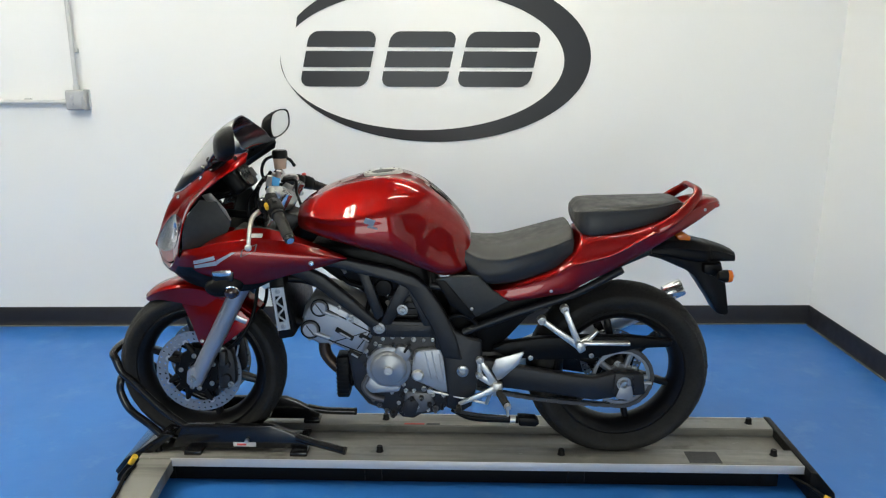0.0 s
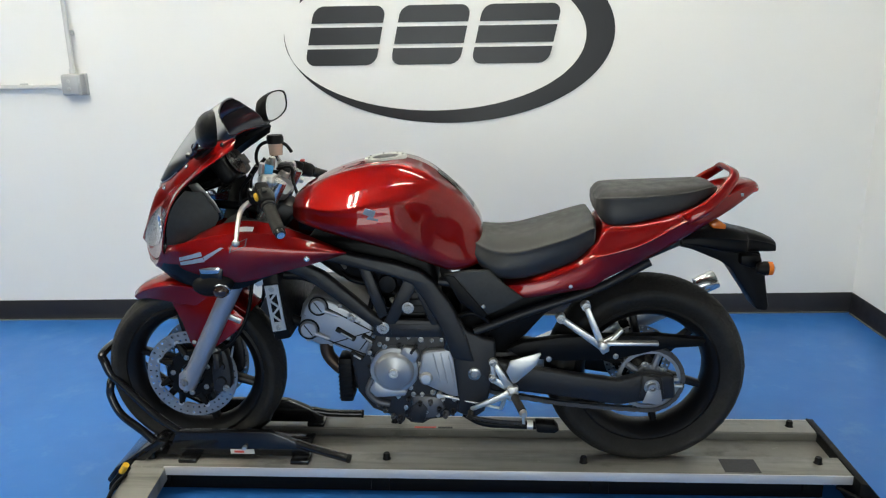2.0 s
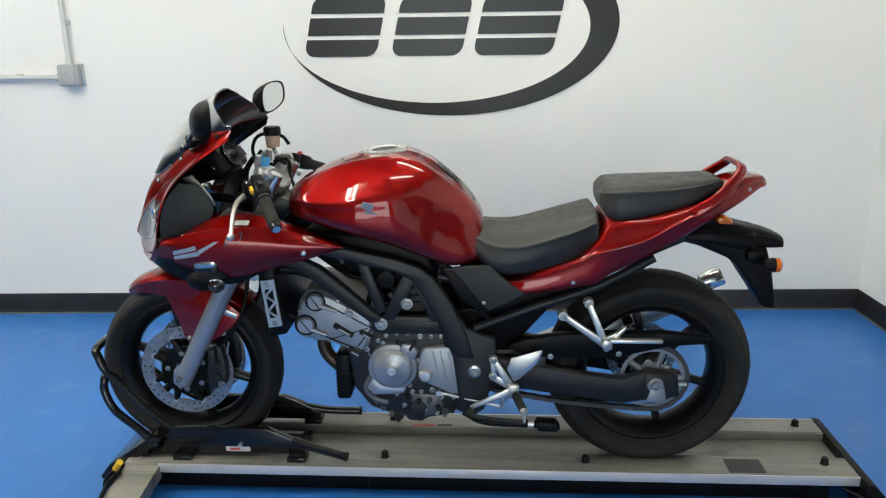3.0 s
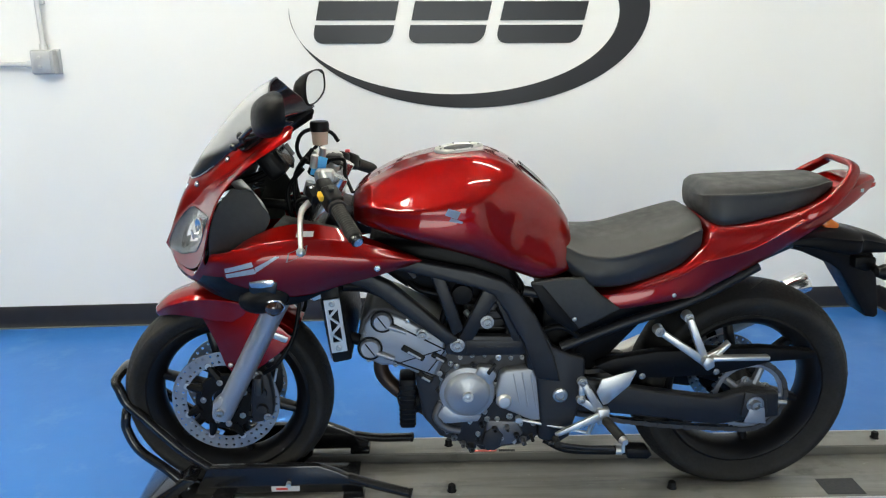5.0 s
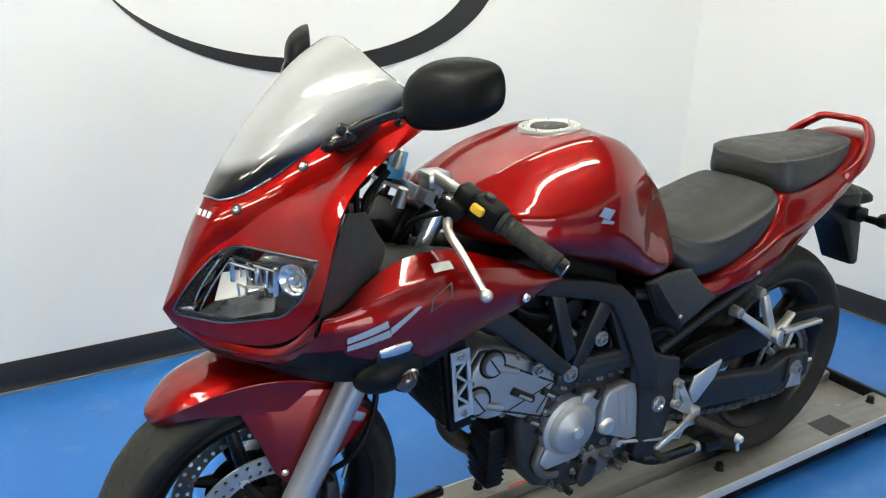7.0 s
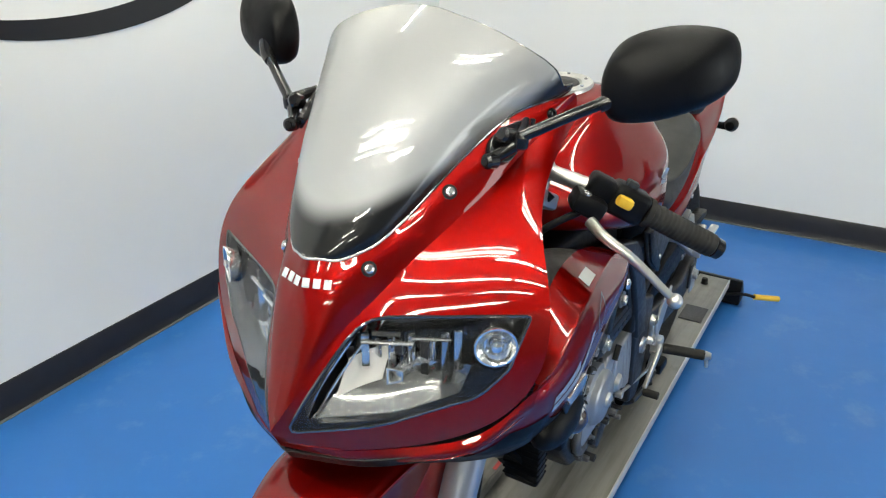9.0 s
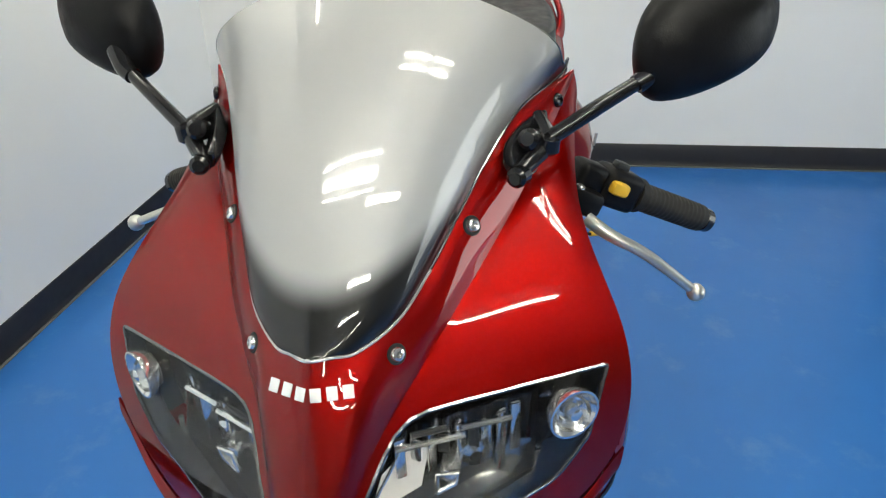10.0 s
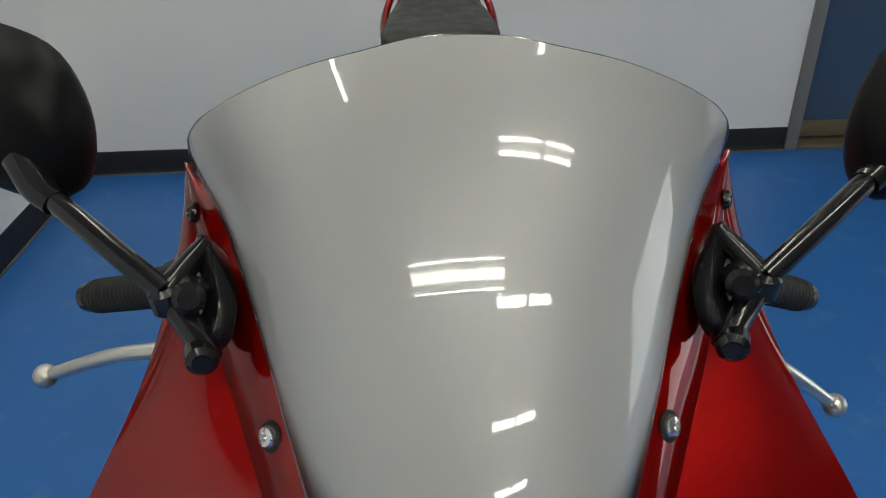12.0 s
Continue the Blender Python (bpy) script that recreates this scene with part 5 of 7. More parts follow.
# side pods
POD = [
    [(0.052, 0.236, 0.862), (0.046, 0.243, 0.862), (0.030, 0.238, 0.832), (-0.020, 0.182, 0.783), (-0.070, 0.095, 0.772)],
    [(0.085, 0.222, 0.865), (0.080, 0.248, 0.867), (0.066, 0.251, 0.838), (0.045, 0.228, 0.780), (0.030, 0.180, 0.742)],
    [(0.130, 0.206, 0.890), (0.120, 0.247, 0.877), (0.125, 0.257, 0.840), (0.122, 0.246, 0.785), (0.118, 0.215, 0.730)],
    [(0.199, 0.190, 0.914), (0.190, 0.238, 0.888), (0.205, 0.252, 0.852), (0.215, 0.243, 0.785), (0.230, 0.216, 0.726)],
    [(0.285, 0.182, 0.917), (0.284, 0.226, 0.892), (0.295, 0.242, 0.850), (0.315, 0.235, 0.805), (0.335, 0.214, 0.768)],
    [(0.390, 0.172, 0.886), (0.400, 0.206, 0.874), (0.410, 0.226, 0.843), (0.425, 0.222, 0.815), (0.440, 0.208, 0.795)],
    [(0.520, 0.170, 0.833), (0.528, 0.184, 0.832), (0.540, 0.196, 0.828), (0.540, 0.194, 0.824), (0.538, 0.186, 0.820)]]


def crisp(row):
    """A flat top face, a crease along its outer edge and a gently rounded flank below it."""
    a, c, w, d, e = (Vector(q) for q in row)
    return [tuple(q) for q in (a, a.lerp(c, 0.5), c.lerp(a, 0.10), c, c.lerp(w, 0.18), w, d, e)]


POD = [crisp(r) for r in POD]


def pod():
    return sheet(POD, 60, 42, 0.004)


POD_TREE = BVHTree.FromBMesh(pod())


def decal(a, b, c, d):
    """A thin four-cornered film on the pod; corners are (x, z) seen from the side, in turn."""
    bm = bmesh.new()
    a, b, c, d = (Vector(q) for q in (a, b, c, d))
    grid = []
    for i in range(9):
        row = []
        for j in range(5):
            q = a.lerp(d, i / 8).lerp(b.lerp(c, i / 8), j / 4)
            hit, n, _, _ = POD_TREE.ray_cast(Vector((q.x, 0.5, q.y)), Vector((0, -1, 0)))
            row.append(bm.verts.new(hit + (n if n.y > 0 else -n) * 0.0012))
        grid.append(row)
    for p, q in zip(grid, grid[1:]):
        for k in range(4):
            bm.faces.new((p[k], p[k + 1], q[k + 1], q[k]))
    bmesh.ops.recalc_face_normals(bm, faces=bm.faces[:])
    if bm.faces and sum(f.normal.y for f in bm.faces) < 0:
        bmesh.ops.reverse_faces(bm, faces=bm.faces[:])
    return bm


for s, b in both(pod):
    p = part("side_fairing", b, RED, bike, "glossy red side fairing", sharp=60)
    side = (lambda q: q) if s > 0 else flip
    g = surf(POD, 61, 43)

    def on_pod(i, j, out=0.0012):
        a = Vector(g[i][j])
        n = (Vector(g[min(i + 1, 60)][j]) - Vector(g[max(i - 1, 0)][j])).cross(Vector(g[i][min(j + 1, 42)]) - Vector(g[i][max(j - 1, 0)])).normalized()
        if n.y < 0:
            n = -n
        return a + n * out

    def patch(i0, i1, j0, j1, slant=0, out=0.0012):
        t = bmesh.new()
        vs = [[t.verts.new(on_pod(min(60, max(0, i + int(slant * (j - j0)))), j, out)) for j in range(j0, j1 + 1)] for i in range(i0, i1 + 1)]
        for a, b2 in zip(vs, vs[1:]):
            for k in range(len(a) - 1):
                t.faces.new((a[k], a[k + 1], b2[k + 1], b2[k]))
        return side(t)

    def lower_patch():
        t = bmesh.new()
        last = None
        for i in range(3, 41):
            top = 33.2 + 8.8 * max(0, (i - 13) / 27) ** 0.7
            col = []
            for k in range(7):
                q = top + (42 - top) * k / 6
                j = min(41, int(q))
                col.append(t.verts.new(on_pod(i, j).lerp(on_pod(i, j + 1), q - j)))
            if last:
                for k in range(6):
                    t.faces.new((last[k], last[k + 1], col[k + 1], col[k]))
            last = col
        return side(t)
    # plain bars in place of the model name
    for quad in (((0.079, 0.819), (0.079, 0.830), (0.144, 0.847), (0.147, 0.835)), ((0.080, 0.806), (0.080, 0.816), (0.148, 0.831), (0.152, 0.818)), ((0.151, 0.820), (0.150, 0.833), (0.198, 0.858), (0.208, 0.857))):
        part("badge_bar", side(decal(*quad)), SILVERDECAL, p, "plain silver bar badge")
    ring = [(0.222, 0.842), (0.228, 0.864), (0.272, 0.880), (0.269, 0.860)]
    mid = (0.248, 0.8615)
    for k in range(4):
        a, b2 = ring[k], ring[(k + 1) % 4]
        c, d2 = (tuple(q[n] + (mid[n] - q[n]) * 0.16 for n in (0, 1)) for q in (b2, a))
        part("badge_line", side(decal(a, b2, c, d2)), CASTMID, p, "dim grey outline badge")
    # lower dark part and duct
    part("dark_flank", lower_patch(), BLACK, p, "black lower flank")
    lamp = bmesh.new()
    add_slab(lamp, [(0.128, 0.796), (0.190, 0.803), (0.199, 0.792), (0.192, 0.756), (0.152, 0.750), (0.130, 0.772)], 0.224, 0.2480, 0.004)
    part("indicator_body", side(lamp), GLOSS, p, "black flush indicator body")
    # rounded black housing below it, with a smoked dome and a bright rim
    lamp = bmesh.new()
    bmesh.ops.create_uvsphere(lamp, u_segments=28, v_segments=18, radius=1.0)
    bmesh.ops.scale(lamp, vec=(0.062, 0.030, 0.036), verts=lamp.verts)
    bmesh.ops.rotate(lamp, matrix=Matrix.Rotation(radians(-8), 3, "Y"), verts=lamp.verts)
    bmesh.ops.translate(lamp, vec=(0.160, 0.226, 0.744), verts=lamp.verts)
    part("indicator_housing", side(lamp), BLACK, p, "rounded black indicator housing")
    way = (0.10, 0.75, -0.50)
    part("indicator_dome", side(lathe([(0, 0.022), (0.012, 0.020), (0.020, 0.012), (0.024, 0.0), (0, 0)], (0.184, 0.238, 0.728), way, 24, False)), SMOKED, p, "smoked brown indicator dome")
    part("indicator_rim", side(lathe([(0.024, -0.002), (0.0275, 0.0), (0.0265, 0.004), (0.024, 0.004)], (0.184, 0.238, 0.728), way, 24)), CHROME, p, "bright indicator rim")
    lamp = bmesh.new()
    add_slab(lamp, [(0.131, 0.796), (0.160, 0.8005), (0.188, 0.802), (0.194, 0.794), (0.186, 0.783), (0.160, 0.780), (0.136, 0.781)], 0.2440, 0.2530, 0.003, 2)
    part("indicator_lens", side(lamp), CHROME, p, "clear indicator lens over a bright reflector")
    part("fairing_bolt", side(screw((0.434, 0.2245, 0.818), 0.009, (0.1, 1, 0))), CHROME, p, "bright fairing bolt")
    if s < 0:
        # painted reflection: a pale patch where the flat pod top mirrors its bright surroundings
        part("label", patch(36, 40, 6, 11, 0, 0.001), STICKERGLINT, p, "pale patch painted as a reflection on the fairing top")

def lower_lip():
    upper = [(-0.1265, 0, 0.801), (-0.104, 0.0455, 0.795), (-0.075, 0.089, 0.790), (-0.009, 0.1892, 0.8055), (0.034, 0.249, 0.868)]
    lower = [(-0.108, 0, 0.781), (-0.090, 0.050, 0.775), (-0.068, 0.095, 0.771), (-0.019, 0.182, 0.782), (0.031, 0.239, 0.832)]
    rows = [[a, ((a[0] + b[0]) / 2 - 0.003, (a[1] + b[1]) / 2 + (0.002 if a[1] else 0), (a[2] + b[2]) / 2 - 0.001), b] for a, b in zip(upper, lower)]
    return sheet(rows, 40, 10, 0.003)


for s, b in both(lower_lip):
    part("cowl_lip", b, RED, cowl, "glossy red lower lip")

# black chin under the nose and the belly between the pods
bm = sheet([[(-0.116, 0, 0.784), (-0.079, 0.085, 0.779), (-0.030, 0.160, 0.788)], [(-0.085, 0, 0.755), (-0.055, 0.085, 0.755), (0.0, 0.160, 0.760)],
            [(0.04, 0, 0.725), (0.05, 0.09, 0.725), (0.06, 0.175, 0.735)], [(0.20, 0, 0.715), (0.20, 0.10, 0.715), (0.20, 0.205, 0.725)]], 20, 14, 0.003)
merge(bm, flip(sheet([[(-0.116, 0, 0.784), (-0.079, 0.085, 0.779), (-0.030, 0.160, 0.788)], [(-0.085, 0, 0.755), (-0.055, 0.085, 0.755), (0.0, 0.160, 0.760)],
                      [(0.04, 0, 0.725), (0.05, 0.09, 0.725), (0.06, 0.175, 0.735)], [(0.20, 0, 0.715), (0.20, 0.10, 0.715), (0.20, 0.205, 0.725)]], 20, 14, 0.003)))
part("chin_panel", bm, BLACK, cowl, "black panel under the nose")

# ---- mirrors ----
MIRROR_RIM = [(0.245, 1.153), (0.233, 1.192), (0.246, 1.229), (0.280, 1.244), (0.322, 1.248), (0.360, 1.240), (0.372, 1.212), (0.366, 1.182), (0.332, 1.161), (0.283, 1.148)]


def mirror_ring(k, d, n=44, slope=0.46):
    """The rim's outline shrunk by k about its middle and moved forward by d."""
    line = cr([MIRROR_RIM[-1]] + MIRROR_RIM + MIRROR_RIM[:2], 12 * 12 + 1)[12:-12]
    ring = []
    for i in range(n):
        y, z = line[int(i * (len(line) - 1) / n)]
        y, z = 0.295 + (y - 0.300) * 0.94 * k, 1.199 + (z - 1.202) * k
        ring.append((0.206 + 0.46 * 0.06 + slope * (y - 0.30) - d, y - 0.10 * d, z - 0.30 * d))
    return ring


def mirror_shell(slope=0.46):
    bm = bmesh.new()
    rows = [mirror_ring(*q, slope=slope) for q in ((0.0, -0.004), (0.90, -0.004), (0.93, -0.008), (0.98, -0.008), (1.0, -0.003), (1.0, 0.004), (0.97, 0.013), (0.90, 0.023), (0.78, 0.032), (0.60, 0.039), (0.38, 0.043), (0.15, 0.045), (0.0, 0.045))]
    add_grid(bm, rows, ring=True)
    bmesh.ops.remove_doubles(bm, verts=bm.verts, dist=0.0002)
    return bm


for s, b in ((-1, flip(mirror_shell())), (1, mirror_shell(0.32))):
    lean = 0.46 if s < 0 else 0.32
    shift = (-0.008, -0.004, -0.003) if s < 0 else (0, -0.006, 0.005)
    bmesh.ops.translate(b, vec=shift, verts=b.verts)
    mir = part("mirror", b, BLACK, bike, "black mirror housing", sharp=60)
    side = (lambda q: q) if s > 0 else flip
    bm = bmesh.new()
    add_grid(bm, [mirror_ring(k, d, slope=lean) for k, d in ((0.0, -0.0055), (0.5, -0.0055), (0.89, -0.0055), (0.89, -0.0030))], ring=True)
    bmesh.ops.remove_doubles(bm, verts=bm.verts, dist=0.0002)
    bmesh.ops.translate(bm, vec=(shift[0], s * shift[1], shift[2]), verts=bm.verts)
    part("mirror_glass", side(bm), MIRROR, mir, "mirror glass")
    root, joint = Vector((0.124, 0.169, 1.124)), Vector((0.178, 0.252, 1.166))
    part("mirror_arm", side(tube([tuple(root), tuple(root.lerp(joint, 0.5) + Vector((-0.001, 0, 0.001))), tuple(joint)], 0.0072, n=14, rr=0.0066)), GLOSS, mir, "black mirror arm")
    bm = bmesh.new()
    add_tube(bm, [tuple(joint - Vector((0.008, 0.012, 0.007))), tuple(joint), (0.190, 0.263, 1.179)], 0.0085, n=16, rr=0.0115)
    part("mirror_joint", side(bm), GLOSS, mir)
    bm = bmesh.new()
    add_slab(bm, [(-0.042, -0.010), (-0.036, -0.024), (-0.016, -0.028), (0.010, -0.018), (0.034, 0.000), (0.034, 0.008), (0.004, 0.008), (-0.030, 0.004)], -0.003, 0.010, 0.004, smooth=40)
    nn = Vector((-0.42, 0.72, 0.55)).normalized()
    way = Vector((0.042, 0.020, 0.050))
    along = (way - nn * nn.dot(way)).normalized()
    third = along.cross(-nn)
    mm = Matrix(((along.x, -nn.x, third.x), (along.y, -nn.y, third.y), (along.z, -nn.z, third.z))).to_4x4()
    bmesh.ops.transform(bm, matrix=Matrix.Translation((0.145, 0.156, 1.113)) @ mm, verts=bm.verts)
    part("mirror_base", side(bm), GLOSS, mir, "black mirror base")
    for a, b in (([(0.166, 0.156, 1.130), (0.146, 0.163, 1.126), (0.124, 0.169, 1.122)], 0.0062), ([(0.096, 0.141, 1.098), (0.112, 0.153, 1.106), (0.126, 0.166, 1.116)], 0.0075)):
        part("base_rib", side(tube(a, b, n=12, rr=0.0085)), GLOSS, mir)
    for a, b, r, r2 in (((0.125, 0.168, 1.110), (0.124, 0.170, 1.128), 0.0095, 0.0090), ((0.130, 0.156, 1.120), (0.110, 0.151, 1.128), 0.0105, 0.009), ((0.106, 0.148, 1.098), (0.089, 0.143, 1.100), 0.010, 0.0088)):
        part("base_boss", side(rod(a, b, r, r2, n=20, chamfer=0.003)), GLOSS, mir)
    part("base_bolt", side(rod((0.090, 0.1433, 1.0998), (0.0878, 0.1427, 1.1002), 0.0052, n=6)), GLOSS, mir)

# ---- cockpit ----
bm = box((0.165, 0, 1.045), (0.05, 0.17, 0.085), 0.014, 3, Matrix.Rotation(radians(-35), 3, "Y"))
dash = part("instrument_panel", bm, BLACK, bike, "black instrument panel")
part("dial", lathe([(0, 0.004), (0.040, 0.004), (0.044, 0), (0, 0)], (0.192, -0.03, 1.062), (0.8, 0, 0.55), 32, False), GLOSS, dash, "dark round dial")
part("display", box((0.195, 0.045, 1.060), (0.004, 0.05, 0.035), 0.002, rot=Matrix.Rotation(radians(-35), 3, "Y")), CASTDARK, dash)
bm = bmesh.new()
add_tube(bm, [(0.06, -0.03, 0.98), (0.12, -0.03, 1.0), (0.16, -0.03, 1.02)], 0.008)
add_tube(bm, [(0.06, 0.03, 0.98), (0.12, 0.03, 1.0), (0.16, 0.03, 1.02)], 0.008)
add_tube(bm, [(0.30, 0, 0.90), (0.20, 0, 0.92), (0.10, 0, 0.93)], 0.014)
part("fairing_stay", bm, BLACK, bike, "black fairing stay")
bm = bmesh.new()
add_slab(bm, [(-0.028, -0.135), (0.02, -0.145), (0.045, -0.06), (0.05, 0.06), (0.02, 0.145), (-0.028, 0.135), (-0.02, 0.05), (-0.02, -0.05)], -0.012, 0.012, 0.005)
bmesh.ops.rotate(bm, matrix=Matrix.Rotation(radians(90), 3, "X"), verts=bm.verts)
bmesh.ops.rotate(bm, matrix=Matrix.Rotation(radians(28), 3, "Y"), verts=bm.verts)
bmesh.ops.translate(bm, vec=(0.300, 0, 0.985), verts=bm.verts)
clamp = part("top_clamp", bm, CAST, bike, "grey alloy top clamp")
part("stem_nut", bolt((0.300, 0, 0.998), 0.017, 0.014, (0.47, 0, 0.88)), ALU, clamp)
for s in (-1, 1):
    part("fork_cap", rod((0.290, s * 0.103, 0.975), (0.310, s * 0.103, 1.012), 0.022, n=20, chamfer=0.003), ALU, clamp, "alloy fork cap")
    part("adjuster", rod((0.310, s * 0.103, 1.012), (0.316, s * 0.103, 1.024), 0.009, n=6), CHROME, clamp)
part("key_switch", rod((0.262, 0, 1.0), (0.274, 0, 1.024), 0.019, n=20, chamfer=0.003), BLACK, clamp)
part("tag", box((0.280, -0.022, 1.028), (0.036, 0.003, 0.052), 0.001, rot=Matrix.Rotation(radians(14), 3, "Y")), BLUETAPE, clamp, "pale blue paper tag")
bm = bmesh.new()
add_slab(bm, [(0.24, 0.885), (0.33, 0.86), (0.375, 0.93), (0.28, 0.96)], -0.06, 0.06, 0.012)
part("steering_head", bm, FRAME, bike, "black steering head")
bm = bmesh.new()
add_slab(bm, [(0.200, 0.790), (0.255, 0.770), (0.270, 0.795), (0.215, 0.815)], -0.135, 0.135, 0.008)
part("lower_clamp", bm, CASTDARK, bike, "dark lower fork clamp")

for s, tip in ((-1, Vector((0.402, -0.358, 0.921))), (1, Vector((0.396, 0.362, 0.946)))):
    root = Vector((0.300, s * 0.125, 1.028))
    mid = Vector((0.322, s * 0.215, 1.004))
    d = (tip - mid).normalized()
    g0 = mid + d * 0.060
    g1 = tip - d * 0.014
    bm = bmesh.new()
    add_tube(bm, [tuple(root), tuple((root + mid) / 2), tuple(mid), tuple(g0)], 0.011, n=14)
    add_box(bm, (0.305, s * 0.112, 1.022), (0.046, 0.046, 0.03), 0.008)
    bar = part("handlebar", bm, ALU if s < 0 else CASTDARK, bike, "alloy clip-on handlebar")
    bm = bmesh.new()
    prof, long = [(0, -0.004), (0.021, -0.004), (0.021, 0.004), (0.0168, 0.006)], (g1 - g0).length
    for k in range(14):
        h = long * (0.1 + 0.8 * k / 13)
        prof += [(0.0168, h - 0.002), (0.0173, h - 0.001), (0.0173, h + 0.001), (0.0168, h + 0.002)]
    add_lathe(bm, prof + [(0.0168, long - 0.002), (0.015, long), (0, long)], g0, d, 22, False)
    part("grip", bm, RUBBER, bar, "black rubber grip")
    bm = rod(g1, tip, 0.0155, 0.0145, n=20, chamfer=0.002)
    part("bar_end", bm, GLOSS, bar, "black bar end")
    part("bar_end_cap", rod(tip - d * 0.006, tip + d * 0.0015, 0.0105, n=16), CHROME, bar)
    rot = d.to_track_quat("Y", "Z").to_matrix()
    sw = bmesh.new()
    add_box(sw, mid + d * 0.028, (0.042, 0.056, 0.046), 0.010, 3, rot)
    add_box(sw, mid - d * 0.014, (0.036, 0.040, 0.038), 0.009, 3, rot)
    part("switch_box", sw, BLACK, bar, "black switch box")
    lev0 = Vector((0.283, s * 0.195, 0.988))
    part("lever_mount", box(lev0 + Vector((0.012, 0, 0.006)), (0.045, 0.048, 0.030), 0.008, rot=rot), BLACK, bar, "black lever perch")
    ball = Vector((0.272, -0.333, 0.893)) if s < 0 else Vector((0.290, 0.361, 0.934))
    bm = bmesh.new()
    L = [lev0 + Vector((-0.006, s * 0.012, -0.012)), lev0 * 0.72 + ball * 0.28 + Vector((-0.016, 0, 0.002)), lev0 * 0.42 + ball * 0.58 + Vector((-0.012, 0, 0.008)), ball]
    add_tube(bm, [tuple(p) for p in L], 0.0085, n=10, rr=0.0055, steps=26)
    part("lever", bm, ALU, bar, "polished alloy lever")
    bm = bmesh.new()
    bmesh.ops.create_uvsphere(bm, u_segments=16, v_segments=10, radius=0.0105)
    bmesh.ops.translate(bm, vec=ball, verts=bm.verts)
    part("lever_ball", bm, ALU, bar, "round lever end")
    part("lever_pivot", bolt(lev0 + Vector((0, 0, 0.022)), 0.006, 0.004, (0, 0, 1)), CHROME, bar)
    if s < 0:
        up = (rot @ Vector((0, 0, 1)))
        fwd = (rot @ Vector((1, 0, 0)))
        c = mid + d * 0.026
        part("indicator_switch", box((0.313, -0.240, 0.999), (0.020, 0.024, 0.016), 0.005, rot=rot), YELLOW, bar, "yellow horn button")
        part("dip_switch", box(c + up * 0.026 + fwd * 0.004 - d * 0.006, (0.014, 0.018, 0.010), 0.003, rot=rot), DARKGREY, bar)
        bm = tube([tuple(lev0), (0.24, -0.15, 0.96), (0.25, -0.09, 0.88), (0.33, -0.08, 0.80)], 0.005)
        part("clutch_cable", bm, BLACK, bar, "black clutch cable")
    else:
        part("kill_switch", box(mid + d * 0.02 + Vector((0, 0, 0.026)), (0.014, 0.02, 0.012), 0.003), REDINK, bar, "red stop switch")
        bm = lathe([(0, 0.0), (0.021, 0.0), (0.024, 0.038), (0, 0.038)], (0.262, 0.165, 1.055), "Z", 24, False)
        part("brake_reservoir", bm, TAN, bar, "tan brake fluid reservoir")
        part("reservoir_cap", lathe([(0, 0.066), (0.024, 0.064), (0.027, 0.058), (0.027, 0.037), (0, 0.037)], (0.262, 0.165, 1.055), "Z", 24, False), BLACK, bar, "black reservoir cap")
        part("reservoir_bracket", tube([(0.262, 0.165, 1.055), (0.27, 0.175, 1.03), (0.29, 0.185, 1.005)], 0.007), CHROME, bar)
        part("reservoir_hose", tube([(0.255, 0.16, 1.055), (0.23, 0.15, 1.02), (0.262, 0.18, 0.99)], 0.005), BLACK, bar)
part("reservoir_loop", tube([(0.275, 0.150, 1.000), (0.218, 0.152, 1.010), (0.198, 0.156, 1.045), (0.212, 0.160, 1.085), (0.250, 0.165, 1.098), (0.292, 0.168, 1.088), (0.312, 0.172, 1.062)], 0.0055, n=8), BLACK, bike, "black brake hose loop")
part("brake_master", box((0.290, 0.172, 1.018), (0.060, 0.050, 0.030), 0.008, rot=Matrix.Rotation(radians(20), 3, "Z")), ALU, bike, "bright brake master cylinder")
part("fairing_bracket", slab([(0.075, 1.010), (0.105, 1.018), (0.150, 0.962), (0.165, 0.930), (0.148, 0.925), (0.112, 0.960)], -0.128, -0.120, 0.003), ALU, bike, "bare alloy fairing bracket")
# hoses and wires in front of the clamp
for a, b, c, r, m in (((0.245, -0.06, 1.03), (0.205, -0.05, 0.98), (0.225, -0.04, 0.86), 0.006, BLACK), ((0.25, -0.02, 1.05), (0.215, 0.0, 1.0), (0.23, 0.02, 0.86), 0.006, BLACK),
                      ((0.255, 0.06, 1.06), (0.21, 0.05, 1.0), (0.235, 0.03, 0.87), 0.0055, BLACK), ((0.30, -0.14, 0.995), (0.275, -0.11, 0.955), (0.29, -0.05, 0.90), 0.007, BLACK),
                      ((0.28, 0.10, 1.02), (0.335, 0.06, 1.03), (0.36, 0.02, 0.95), 0.005, BLACK)):
    part("hose", tube([a, b, ((b[0] + c[0]) / 2 - 0.01, b[1], (b[2] + c[2]) / 2), c], r), m, bike, "black control hose")
for x, y, z, r in ((0.255, -0.075, 0.985, 0.012), (0.268, -0.04, 1.045, 0.010), (0.278, 0.045, 1.05, 0.011), (0.25, 0.09, 1.035, 0.009)):
    part("hose_fitting", rod((x, y, z - 0.016), (x + 0.008, y - 0.006, z + 0.016), r, r * 0.8, n=12), ALU, bike, "bright hose fitting")

